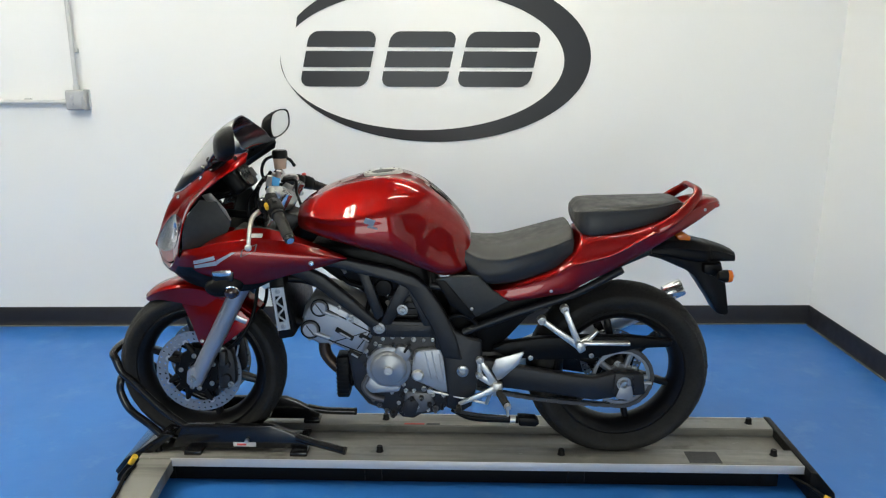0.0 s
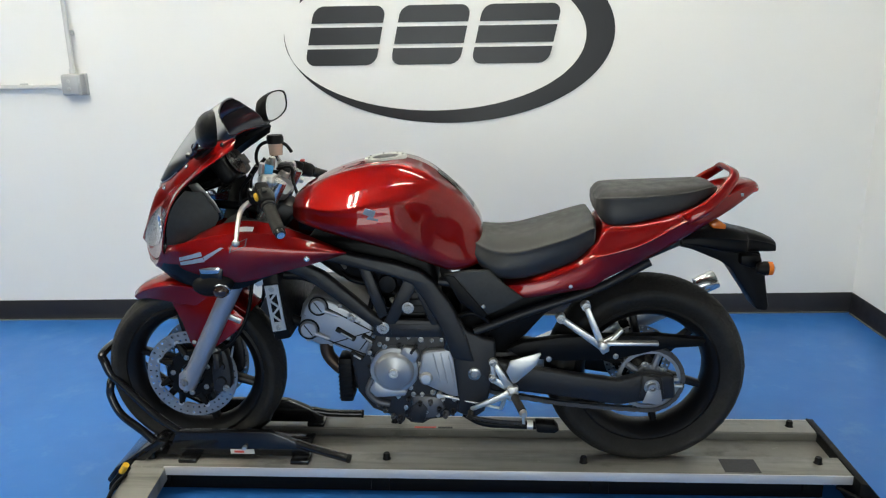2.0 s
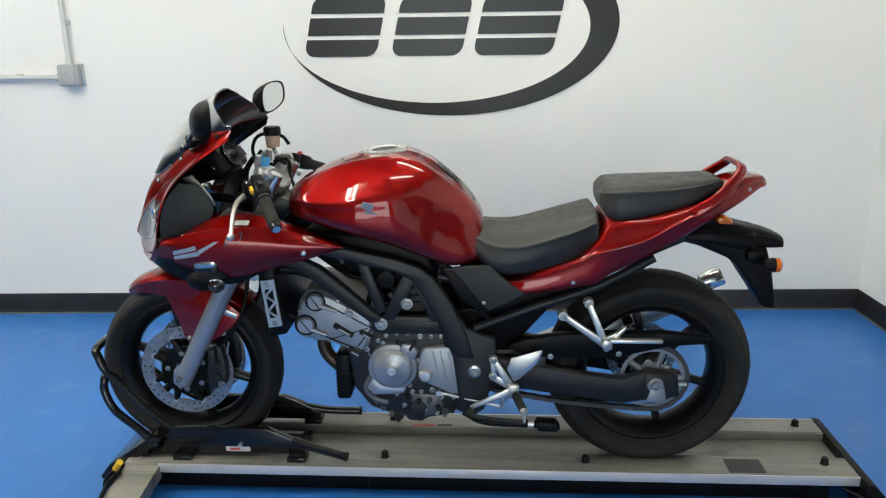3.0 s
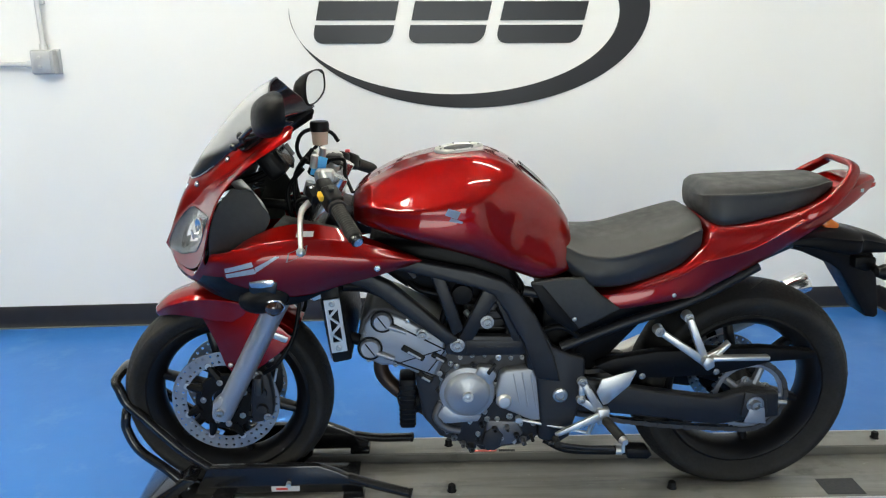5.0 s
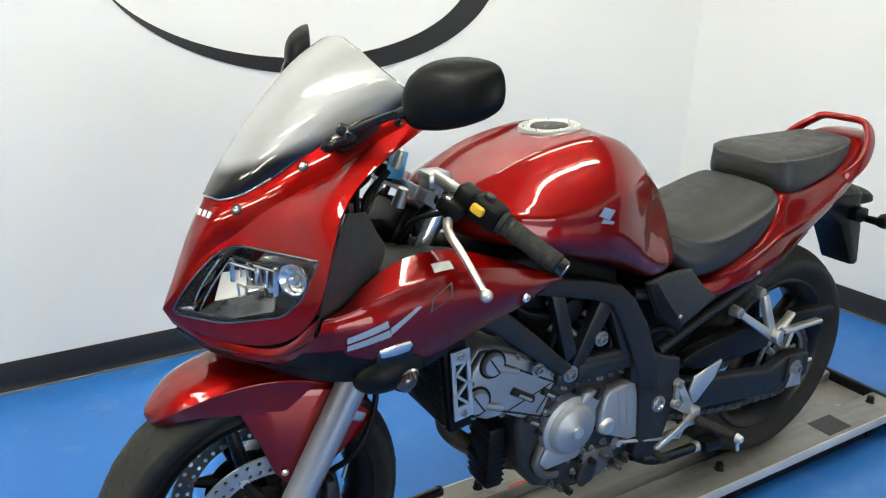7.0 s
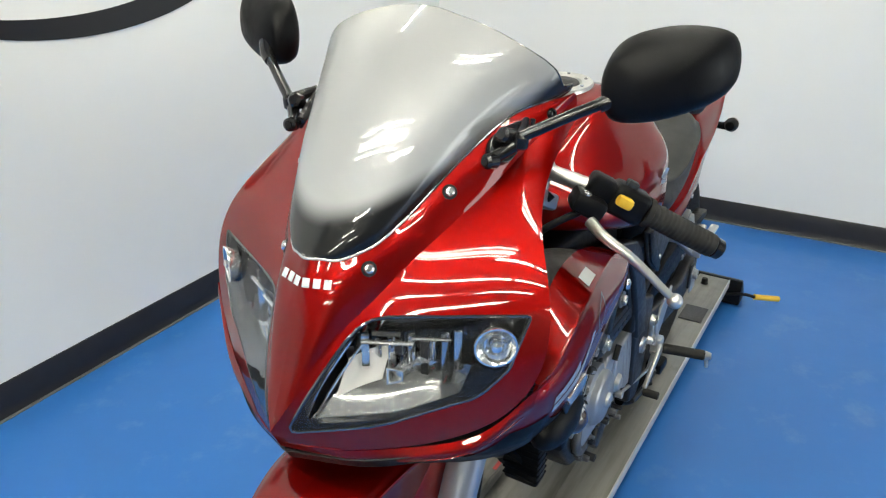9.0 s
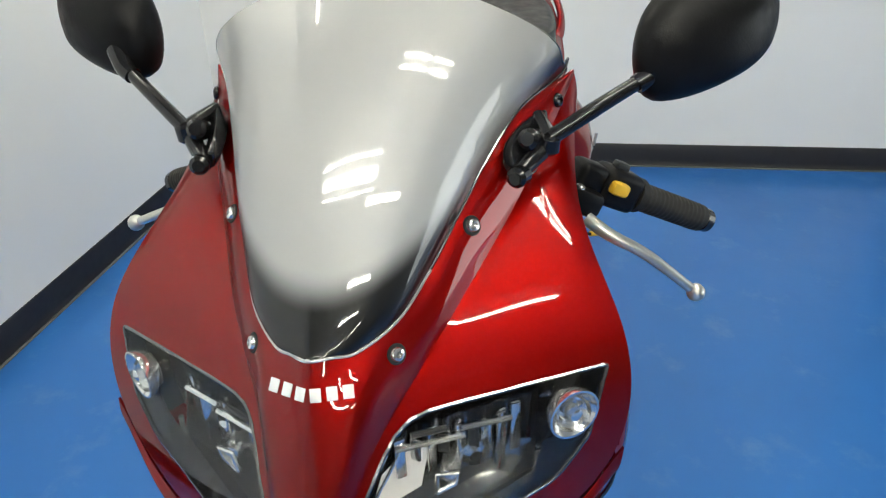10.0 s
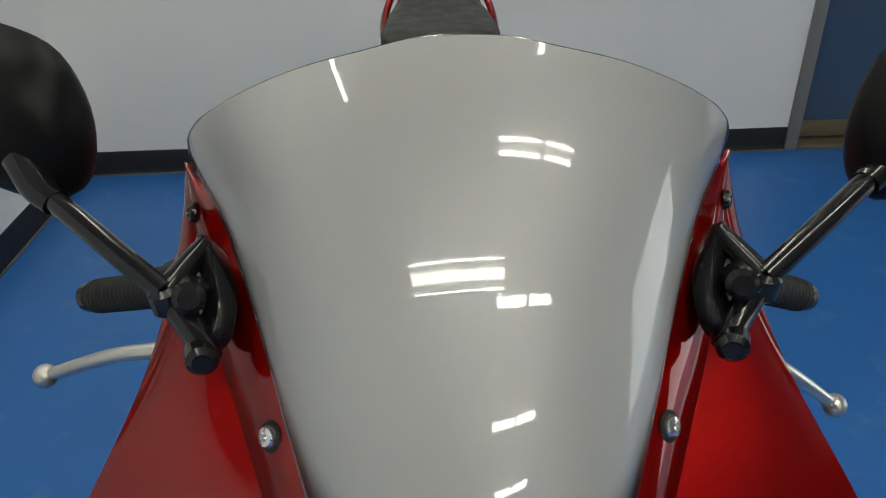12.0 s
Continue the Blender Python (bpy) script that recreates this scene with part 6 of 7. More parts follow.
# ---- frame ----
UP_TOP = [(0.330, 0.868), (0.400, 0.848), (0.467, 0.823), (0.515, 0.815), (0.596, 0.798), (0.676, 0.781), (0.748, 0.756), (0.788, 0.722), (0.836, 0.653), (0.884, 0.548), (0.905, 0.470)]
UP_BOT = [(0.840, 0.480), (0.802, 0.583), (0.754, 0.670), (0.723, 0.716), (0.675, 0.737), (0.578, 0.762), (0.465, 0.790), (0.400, 0.805), (0.330, 0.815)]
for s in (-1, 1):
    bm = slab(UP_TOP + UP_BOT, s * 0.118, s * 0.152, 0.007, 3)
    beam = part("frame_beam", bm, FRAME, bike, "black alloy frame beam")
    part("frame_lower_beam", slab([(0.330, 0.800), (0.420, 0.770), (0.460, 0.750), (0.539, 0.682), (0.603, 0.622), (0.640, 0.592), (0.605, 0.575), (0.537, 0.630), (0.441, 0.706), (0.394, 0.738), (0.330, 0.752)], s * 0.112, s * 0.146, 0.007, 3), FRAME, beam)
    for outline in ([(0.562, 0.770), (0.598, 0.768), (0.648, 0.620), (0.620, 0.600)], [(0.700, 0.735), (0.738, 0.710), (0.668, 0.582), (0.632, 0.590)], [(0.716, 0.730), (0.748, 0.690), (0.815, 0.560), (0.790, 0.550)]):
        part("frame_strut", slab(outline, s * 0.116, s * 0.142, 0.006), FRAME, beam)
    part("engine_mount", slab([(0.600, 0.578), (0.650, 0.602), (0.817, 0.597), (0.820, 0.545), (0.640, 0.543), (0.600, 0.552)], s * 0.112, s * 0.140, 0.006), CASTDARK, beam, "dark engine mount bracket")
    part("mount_plate", slab([(0.655, 0.590), (0.800, 0.586), (0.800, 0.556), (0.655, 0.552)], s * 0.1395, s * 0.1425, 0.002), CASTDARK, beam)
    for k in range(4):
        part("mount_slot", box((0.690 + 0.026 * k, s * 0.143, 0.570), (0.018, 0.002, 0.006), 0.001), CASTDARK, beam)
    part("pivot_plate", slab([(0.805, 0.600), (0.836, 0.652), (0.880, 0.570), (0.925, 0.548), (0.967, 0.536), (0.970, 0.463), (0.952, 0.371), (0.935, 0.305), (0.900, 0.280), (0.850, 0.300), (0.855, 0.350), (0.838, 0.500), (0.815, 0.505)], s * 0.114, s * 0.147, 0.008, 3), FRAME, beam, "black swingarm pivot plate")
    for c, r in (((0.708, s * 0.143, 0.641), 0.0125), ((0.631, s * 0.143, 0.577), 0.0135), ((0.540, s * 0.147, 0.611), 0.0105)):
        part("frame_bolt", bolt(c, r, 0.009, (0, s, 0)), BOLT, beam, "bright frame bolt")
    bm = bmesh.new()
    add_lathe(bm, [(0.008, 0.0), (0.020, 0.0), (0.019, 0.006), (0.012, 0.008), (0.010, 0.004), (0, 0.004)], (0.905, s * 0.147, 0.432), (0, s, 0), 24, False)
    part("pivot_bolt", bm, BOLT, beam, "bright pivot bolt")
    # sub frame under the seat
    bm = bmesh.new()
    add_tube(bm, [(0.800, s * 0.125, 0.720), (1.000, s * 0.128, 0.690), (1.250, s * 0.120, 0.735), (1.500, s * 0.090, 0.830)], 0.014, n=10)
    add_tube(bm, [(0.905, s * 0.125, 0.560), (1.060, s * 0.122, 0.620), (1.260, s * 0.115, 0.690), (1.420, s * 0.095, 0.770)], 0.014, n=10)
    part("subframe", bm, FRAME, bike, "black seat subframe")
    part("side_panel", slab([(0.815, 0.750), (0.880, 0.760), (0.950, 0.762), (1.000, 0.712), (1.052, 0.676), (0.992, 0.642), (0.930, 0.614), (0.862, 0.665)], s * 0.138, s * 0.152, 0.006, 3), DARKGREY, bike, "dark grey plastic side panel")
    part("panel_facet", slab([(0.815, 0.748), (0.846, 0.744), (0.945, 0.624), (0.930, 0.612), (0.862, 0.664)], s * 0.150, s * 0.1565, 0.004), BLACK, bike, "black panel edge")
    part("panel_screw", screw((0.932, s * 0.153, 0.650), 0.006, (0, s, 0)), ALU, bike)
    part("tail_screw", screw((1.185, s * 0.152, 0.712), 0.006, (0, s, 0)), ALU, tail)
# dark stuff between the beams: air box, rear cylinder, wiring
part("air_box", slab([(0.40, 0.85), (0.62, 0.84), (0.78, 0.78), (0.80, 0.70), (0.70, 0.68), (0.50, 0.72), (0.42, 0.78)], -0.10, 0.10, 0.02, 3), BLACK, bike, "black air box")
part("rear_cylinder", slab([(0.665, 0.54), (0.800, 0.56), (0.795, 0.690), (0.700, 0.720), (0.655, 0.64)], -0.085, 0.085, 0.012), CASTDARK, bike, "dark rear cylinder")
for k in range(6):
    part("cylinder_fin", box((0.725, 0, 0.56 + 0.022 * k), (0.135, 0.19, 0.005), 0.001), CASTDARK, bike)
for a in ([(0.62, -0.10, 0.70), (0.60, -0.118, 0.665), (0.585, -0.11, 0.60)], [(0.50, -0.09, 0.745), (0.535, -0.108, 0.72), (0.60, -0.11, 0.705), (0.65, -0.09, 0.69)], [(0.74, -0.09, 0.66), (0.765, -0.11, 0.62), (0.755, -0.12, 0.56)],
          [(0.84, -0.12, 0.60), (0.90, -0.13, 0.62), (0.95, -0.125, 0.585), (0.93, -0.11, 0.53)]):
    part("hose", tube(a, 0.008), BLACK, bike, "black hose")
for x, z, r in ((0.602, 0.676, 0.012), (0.690, 0.690, 0.009), (0.655, 0.655, 0.008), (0.588, 0.735, 0.010), (0.51, 0.770, 0.008)):
    part("hose_fitting", rod((x, -0.10, z), (x + 0.012, -0.118, z - 0.012), r, r * 0.7, n=10), ALU, bike, "bright hose fitting")
part("ignition_coil", lathe([(0, -0.03), (0.026, -0.03), (0.030, 0), (0.026, 0.02), (0, 0.024)], (0.645, -0.095, 0.705), (0, -1, 0), 24, False), BLACK, bike, "round black coil")

# ---- engine ----
case = [(0.520, 0.470), (0.560, 0.530), (0.640, 0.560), (0.750, 0.552), (0.860, 0.535), (0.900, 0.400), (0.880, 0.300), (0.820, 0.262), (0.740, 0.250), (0.660, 0.262), (0.585, 0.290), (0.540, 0.350)]
engine = part("engine_case", slab(case, -0.112, 0.112, 0.014, 3), CASTDARK, bike, "dark cast engine case")
head = [(0.410, 0.676), (0.450, 0.672), (0.484, 0.659), (0.545, 0.625), (0.607, 0.588), (0.611, 0.552), (0.592, 0.505), (0.577, 0.470), (0.530, 0.485), (0.476, 0.512), (0.430, 0.512), (0.392, 0.530), (0.370, 0.587), (0.385, 0.640)]
part("front_cylinder", slab(head, -0.118, 0.118, 0.012, 3), CAST, engine, "grey cast front cylinder head")
part("head_cover", slab([(x * 0.93 + 0.033, z * 0.93 + 0.041) for x, z in head], -0.132, -0.112, 0.008, 3), CAST, engine, "grey cam cover")
bm = bmesh.new()
for a, b in (((0.455, 0.640), (0.600, 0.560)), ((0.430, 0.545), (0.575, 0.485))):
    add_rod(bm, (a[0], -0.131, a[1]), (b[0], -0.131, b[1]), 0.0028, n=6)
part("cover_seam", bm, HOLE, engine, "dark seams")
for (x, z), r in (((0.437, 0.642), 0.026), ((0.404, 0.568), 0.028)):
    bm = lathe([(0, 0.010), (r * 0.8, 0.010), (r * 0.93, 0.006), (r, 0.0), (0, 0)], (x, -0.132, z), (0, -1, 0), 28, False)
    cam_cap = part("cam_cap", bm, CAST, engine, "round grey cam cap")
    part("cap_gasket", lathe([(r, 0), (r * 1.18, 0), (r * 1.16, 0.003), (r, 0.003)], (x, -0.132, z), (0, -1, 0), 28), BLACK, engine, "black cap seal")
    bm = bmesh.new()
    add_rod(bm, (x + r * 0.6, -0.135, z - 0.012), (x + 0.062, -0.135, z - 0.030), 0.008, 0.006, n=10)
    part("cap_arm", bm, CAST, engine)
    part("cap_slot", box((x, -0.1425, z), (r * 1.5, 0.002, 0.003), 0.0005, rot=Matrix.Rotation(radians(55), 3, "Y")), HOLE, engine)
for x, z, h in ((0.516, 0.553, 0.028), (0.584, 0.539, 0.018), (0.547, 0.483, 0.018)):
    part("cover_slot", rod((x - h, -0.1325, z + h * 0.62), (x + h, -0.1325, z - h * 0.62), 0.0085, n=12, chamfer=0.002), HOLE, engine, "black oval slot")
    part("slot_rib", rod((x - h * 0.5, -0.138, z + h * 0.31 - 0.002), (x + h * 0.7, -0.138, z - h * 0.43 - 0.002), 0.0042, n=10, chamfer=0.001), CAST, engine)
for (x0, z0), (x1, z1) in (((0.466, 0.520), (0.590, 0.560)), ((0.556, 0.500), (0.598, 0.556))):
    part("cover_seam", rod((x0, -0.131, z0), (x1, -0.131, z1), 0.0022, n=6), HOLE, engine, "dark seam")
for x, z in ((0.392, 0.610), (0.455, 0.655), (0.500, 0.640), (0.590, 0.580), (0.585, 0.490), (0.470, 0.520), (0.400, 0.535), (0.560, 0.590)):
    part("cover_bolt", bolt((x, -0.128, z), 0.0055, 0.006), BOLT, engine, "small cover bolt")
# round generator cover
C = (0.659, -0.108, 0.432)
bm = lathe([(0, 0.043), (0.016, 0.043), (0.020, 0.040), (0.050, 0.040), (0.058, 0.034), (0.062, 0.024), (0.073, 0.020), (0.076, 0.012), (0.076, 0), (0, 0)], C, (0, -1, 0), 48, False)
cover = part("generator_cover", bm, CAST, engine, "round grey generator cover")
part("cover_cap", lathe([(0, 0.050), (0.006, 0.048), (0.007, 0.050), (0.013, 0.050), (0.015, 0.046), (0.015, 0.04), (0, 0.04)], C, (0, -1, 0), 24, False), ALU, engine, "bright centre cap")
part("cover_ear", slab([(0.672, 0.478), (0.690, 0.512), (0.722, 0.508), (0.738, 0.485), (0.722, 0.455), (0.70, 0.47)], -0.136, -0.108, 0.006), CAST, engine)
part("cover_foot", slab([(0.575, 0.365), (0.600, 0.400), (0.625, 0.375), (0.700, 0.365), (0.690, 0.345), (0.600, 0.340)], -0.130, -0.108, 0.006), CAST, engine)
for k in range(11):
    a = 2 * math.pi * (k + 0.4) / 11
    part("generator_bolt", bolt((C[0] + 0.079 * math.cos(a), -0.118, C[2] + 0.079 * math.sin(a)), 0.0055, 0.008), CASTDARK if k % 3 else BOLT, engine, "rim bolt")
part("cover_notch", box((0.722, -0.142, 0.508), (0.008, 0.012, 0.034), 0.002, rot=Matrix.Rotation(radians(35), 3, "Y")), HOLE, engine, "dark notch")
# sprocket cover
spc = [(0.745, 0.490), (0.760, 0.500), (0.832, 0.508), (0.845, 0.470), (0.873, 0.351), (0.832, 0.351), (0.790, 0.372), (0.740, 0.395), (0.735, 0.430)]
part("sprocket_cover", slab(spc, -0.140, -0.105, 0.007, 3), CAST, engine, "grey sprocket cover")
for a, b in (((0.780, 0.492), (0.800, 0.400)), ((0.803, 0.495), (0.822, 0.395)), ((0.826, 0.490), (0.845, 0.385))):
    part("cover_groove", rod((a[0], -0.1395, a[1]), (b[0], -0.1395, b[1]), 0.0022, n=6), CAST, engine)
part("cover_boss", lathe([(0, 0.014), (0.015, 0.013), (0.020, 0.008), (0.022, 0), (0, 0)], (0.757, -0.136, 0.412), (0, -1, 0), 24, False), ALU, engine, "bright round boss")
# sump and lower clutter
part("sump", slab([(0.610, 0.290), (0.640, 0.258), (0.680, 0.252), (0.700, 0.232), (0.740, 0.228), (0.775, 0.250), (0.780, 0.300)], -0.09, 0.09, 0.010), CASTDARK, engine, "dark sump")
for c, r, h, m in (((0.625, -0.100, 0.290), 0.012, 0.020, CASTMID), ((0.650, -0.105, 0.272), 0.010, 0.022, CASTMID), ((0.672, -0.110, 0.262), 0.013, 0.024, CASTDARK), ((0.605, -0.100, 0.310), 0.009, 0.02, CASTMID),
                   ((0.700, -0.105, 0.330), 0.010, 0.022, CASTDARK), ((0.735, -0.115, 0.320), 0.012, 0.020, CASTDARK), ((0.768, -0.118, 0.325), 0.011, 0.024, CASTMID), ((0.795, -0.112, 0.300), 0.012, 0.02, CASTDARK),
                   ((0.815, -0.118, 0.282), 0.010, 0.022, CASTMID), ((0.838, -0.115, 0.290), 0.008, 0.02, CASTDARK), ((0.690, -0.100, 0.285), 0.008, 0.02, CASTDARK), ((0.582, -0.10, 0.335), 0.008, 0.02, CASTDARK)):
    part("engine_fitting", bolt(c, r * 0.8, h), m, engine)
for x, z, r, m in ((0.612, 0.372, 0.007, BOLT), (0.640, 0.348, 0.008, ALU), (0.668, 0.338, 0.007, BOLT), (0.597, 0.345, 0.006, ALU), (0.586, 0.398, 0.006, BOLT), (0.715, 0.345, 0.008, BOLT), (0.742, 0.345, 0.007, ALU),
                   (0.776, 0.352, 0.009, BOLT), (0.806, 0.330, 0.007, ALU), (0.842, 0.330, 0.008, BOLT), (0.862, 0.308, 0.007, ALU), (0.690, 0.300, 0.007, BOLT), (0.756, 0.288, 0.008, BOLT), (0.790, 0.275, 0.007, ALU),
                   (0.615, 0.512, 0.007, BOLT), (0.640, 0.530, 0.006, ALU), (0.672, 0.536, 0.007, BOLT), (0.705, 0.536, 0.006, BOLT), (0.742, 0.528, 0.008, ALU), (0.775, 0.526, 0.006, BOLT), (0.805, 0.528, 0.006, ALU), (0.590, 0.470, 0.006, BOLT)):
    part("case_bolt", bolt((x, -0.114, z), r * 0.72, 0.009), m, engine, "small bright case bolt")
part("lower_case", slab([(0.712, 0.345), (0.800, 0.340), (0.815, 0.300), (0.780, 0.268), (0.730, 0.262), (0.708, 0.300)], -0.122, -0.100, 0.008), CASTMID, engine, "grey lower engine cover")
part("water_pipe", tube([(0.590, -0.118, 0.400), (0.575, -0.122, 0.360), (0.600, -0.120, 0.325), (0.640, -0.116, 0.312)], 0.010, n=12), CASTMID, engine, "grey coolant pipe")
part("wire_loom", tube([(0.640, -0.120, 0.545), (0.690, -0.124, 0.556), (0.750, -0.122, 0.548), (0.830, -0.120, 0.540), (0.850, -0.120, 0.500)], 0.006, n=8), BLACK, engine, "black wiring sleeve")
part("oil_filter", rod((0.545, -0.02, 0.37), (0.480, -0.02, 0.34), 0.036, n=24, chamfer=0.006), BLACK, engine, "black oil filter")
part("shift_shaft", slab([(0.735, 0.330), (0.760, 0.300), (0.750, 0.262), (0.715, 0.250), (0.700, 0.275), (0.710, 0.310)], -0.125, -0.105, 0.005), CASTDARK, engine)
# exhaust
part("exhaust_header", tube([(0.440, 0.010, 0.510), (0.424, 0.012, 0.465), (0.427, 0.012, 0.425), (0.455, 0.010, 0.388), (0.515, 0.006, 0.340), (0.600, 0.006, 0.285), (0.720, 0.04, 0.235), (0.860, 0.10, 0.240), (0.960, 0.13, 0.290)], 0.0215, n=16, steps=60), EXHAUST, bike, "brown heat-stained exhaust pipe")
part("header_flange", lathe([(0.020, 0), (0.034, 0), (0.034, 0.012), (0.020, 0.012)], (0.442, 0.010, 0.500), (0.15, 0, 1), 24), CASTDARK, bike, "dark exhaust flange")
part("oil_cooler", box((0.498, -0.045, 0.375), (0.044, 0.075, 0.150), 0.008), BLACK, bike, "dark finned oil cooler")
for k in range(9):
    part("cooler_fin", box((0.498, -0.045, 0.315 + 0.0145 * k), (0.046, 0.077, 0.004), 0.001), BLACK, bike)
part("exhaust_header", tube([(0.700, 0.03, 0.300), (0.780, 0.08, 0.262), (0.870, 0.11, 0.250), (0.960, 0.13, 0.290)], 0.0225, n=16), EXHAUST, bike, "brown heat-stained exhaust pipe")
bm = bmesh.new()
A, Bx = Vector((0.960, 0.135, 0.300)), Vector((1.655, 0.165, 0.614))
ax = (Bx - A).normalized()
add_lathe(bm, [(0, 0), (0.026, 0), (0.028, 0.03), (0.052, 0.10), (0.056, 0.16), (0.056, 0.66), (0.050, 0.70), (0.034, 0.72), (0, 0.72)], A, ax, 32, False)
muf = part("muffler", bm, ALU, bike, "bare alloy muffler")
bm = bmesh.new()
add_lathe(bm, [(0.026, 0), (0.030, 0), (0.032, 0.02), (0.032, 0.065), (0.030, 0.068), (0.026, 0.066), (0.024, 0.01)], Bx - ax * 0.02, ax, 28)
part("muffler_tip", bm, CHROME, muf, "polished muffler tip")
part("muffler_strap", lathe([(0.057, 0), (0.059, 0), (0.059, 0.03), (0.057, 0.03)], A + ax * 0.46, ax, 32), BLACK, muf)
# radiator
radiator = part("radiator", slab([(0.285, 0.760), (0.335, 0.765), (0.362, 0.560), (0.312, 0.550)], -0.186, 0.186, 0.008), BLACK, bike, "black radiator")
for k in range(26):
    part("fin", box((0.283 + 0.001 * k, 0, 0.750 - 0.0075 * k), (0.003, 0.35, 0.0022)), CASTDARK, radiator)
for s in (-1, 1):
    bm = bmesh.new()
    c0, c1, c2, c3 = (0.298, 0.727), (0.337, 0.732), (0.352, 0.592), (0.313, 0.586)
    y = (s * 0.194, s * 0.199)
    lerp = lambda p, q, t: (p[0] + (q[0] - p[0]) * t, p[1] + (q[1] - p[1]) * t)
    add_slab(bm, [c0, lerp(c0, c1, 0.2), lerp(c3, c2, 0.2), c3], *y)
    add_slab(bm, [lerp(c0, c1, 0.8), c1, c2, lerp(c3, c2, 0.8)], *y)
    for t0, t1 in ((0, 0.19), (0.81, 1)):
        add_slab(bm, [lerp(lerp(c0, c3, t0), lerp(c1, c2, t0), 0.15), lerp(lerp(c0, c3, t0), lerp(c1, c2, t0), 0.85), lerp(lerp(c0, c3, t1), lerp(c1, c2, t1), 0.85), lerp(lerp(c0, c3, t1), lerp(c1, c2, t1), 0.15)], *y)
    for k in range(4):
        t0, t1 = 0.17 + 0.16 * k, 0.17 + 0.16 * (k + 1)
        u0, u1 = (0.12, 0.86) if k % 2 else (0.86, 0.12)
        p, q = lerp(lerp(c0, c3, t0), lerp(c1, c2, t0), u0), lerp(lerp(c0, c3, t1), lerp(c1, c2, t1), u1)
        add_slab(bm, [(p[0] - 0.004, p[1] + 0.003), (p[0] + 0.004, p[1] + 0.003), (q[0] + 0.004, q[1] - 0.003), (q[0] - 0.004, q[1] - 0.003)], *y)
    br = part("radiator_bracket", bm, ALU, bike, "bare alloy bracket with triangular cut-outs")
    for t in (0.08, 0.92):
        p = lerp(lerp(c0, c3, t), lerp(c1, c2, t), 0.5)
        part("bracket_bolt", bolt((p[0], s * 0.199, p[1]), 0.006, 0.004, (0, s, 0)), BOLT, br)
    part("horn_plate", slab([(0.262, 0.765), (0.290, 0.750), (0.300, 0.730), (0.272, 0.718), (0.255, 0.735)], s * 0.168, s * 0.180, 0.003), ALU, br, "bare alloy plate")
part("radiator_hose", tube([(0.345, -0.12, 0.60), (0.380, -0.11, 0.585), (0.42, -0.08, 0.60)], 0.016), BLACK, bike, "black coolant hose")
part("radiator_hose", tube([(0.340, -0.14, 0.745), (0.400, -0.125, 0.735), (0.46, -0.10, 0.70)], 0.015), BLACK, bike, "black coolant hose")

# ---- swingarm, chain, guards ----
arm = [(0.905, 0.470), (0.985, 0.465), (1.069, 0.446), (1.200, 0.424), (1.340, 0.404), (1.420, 0.428), (1.506, 0.420), (1.515, 0.345), (1.427, 0.336), (1.344, 0.322), (1.200, 0.344), (1.070, 0.362), (0.950, 0.370), (0.905, 0.395)]
for s in (-1, 1):
    sw_arm = part("swingarm", slab(arm, s * 0.098, s * 0.132, 0.009, 3), FRAME, bike, "black swingarm")
    part("axle_adjuster", slab([(1.410, 0.425), (1.468, 0.418), (1.478, 0.360), (1.452, 0.340), (1.405, 0.352)], s * 0.131, s * 0.138, 0.003), CASTDARK, sw_arm, "grey axle adjuster plate")
    part("axle_block", slab([(1.414, 0.334), (1.428, 0.380), (1.466, 0.380), (1.476, 0.330)], s * 0.136, s * 0.141, 0.003), CAST, sw_arm, "grey alloy axle block")
    part("axle_nut", bolt((1.440, s * 0.138, 0.388), 0.017, 0.012, (0, s, 0)), BOLT, sw_arm, "bright axle nut")
    part("adjuster_bolt", rod((1.470, s * 0.118, 0.385), (1.535, s * 0.118, 0.383), 0.006), ALU, sw_arm)
part("swingarm_bridge", box((1.030, 0, 0.410), (0.09, 0.20, 0.07), 0.015), FRAME, bike, "black swingarm bridge")
part("chain_guard", slab([(1.000, 0.500), (1.051, 0.522), (1.160, 0.540), (1.292, 0.545), (1.450, 0.548), (1.596, 0.534), (1.588, 0.512), (1.480, 0.505), (1.337, 0.470), (1.180, 0.462), (1.050, 0.470)], -0.122, -0.088, 0.006), BLACK, bike, "black chain guard")
for x, z in ((1.130, 0.470), (1.330, 0.480)):
    part("guard_bolt", bolt((x, -0.122, z), 0.006, 0.004), BOLT, bike)
bm = bmesh.new()
p_f, p_r = Vector((0.800, -0.088, 0.425)), Vector((RA.x, -0.088, RA.z))
line = []
for k in range(9):
    a = radians(95 + 170 * k / 8)
    line.append(p_f + Vector((0.040 * math.cos(a), 0, 0.040 * math.sin(a))))
n_low = 34
end_low = p_r + Vector((0.0, 0, -0.103))
for k in range(1, n_low):
    u = k / n_low
    q = line[8] * (1 - u) + end_low * u
    line.append(q - Vector((0, 0, 0.020 * math.sin(math.pi * u))))
for k in range(19):
    a = radians(-90 + 180 * k / 18)
    line.append(p_r + Vector((0.103 * math.cos(a), 0, 0.103 * math.sin(a))))
for k in range(1, n_low):
    u = k / n_low
    line.append((p_r + Vector((0, 0, 0.103))) * (1 - u) + line[0] * u)
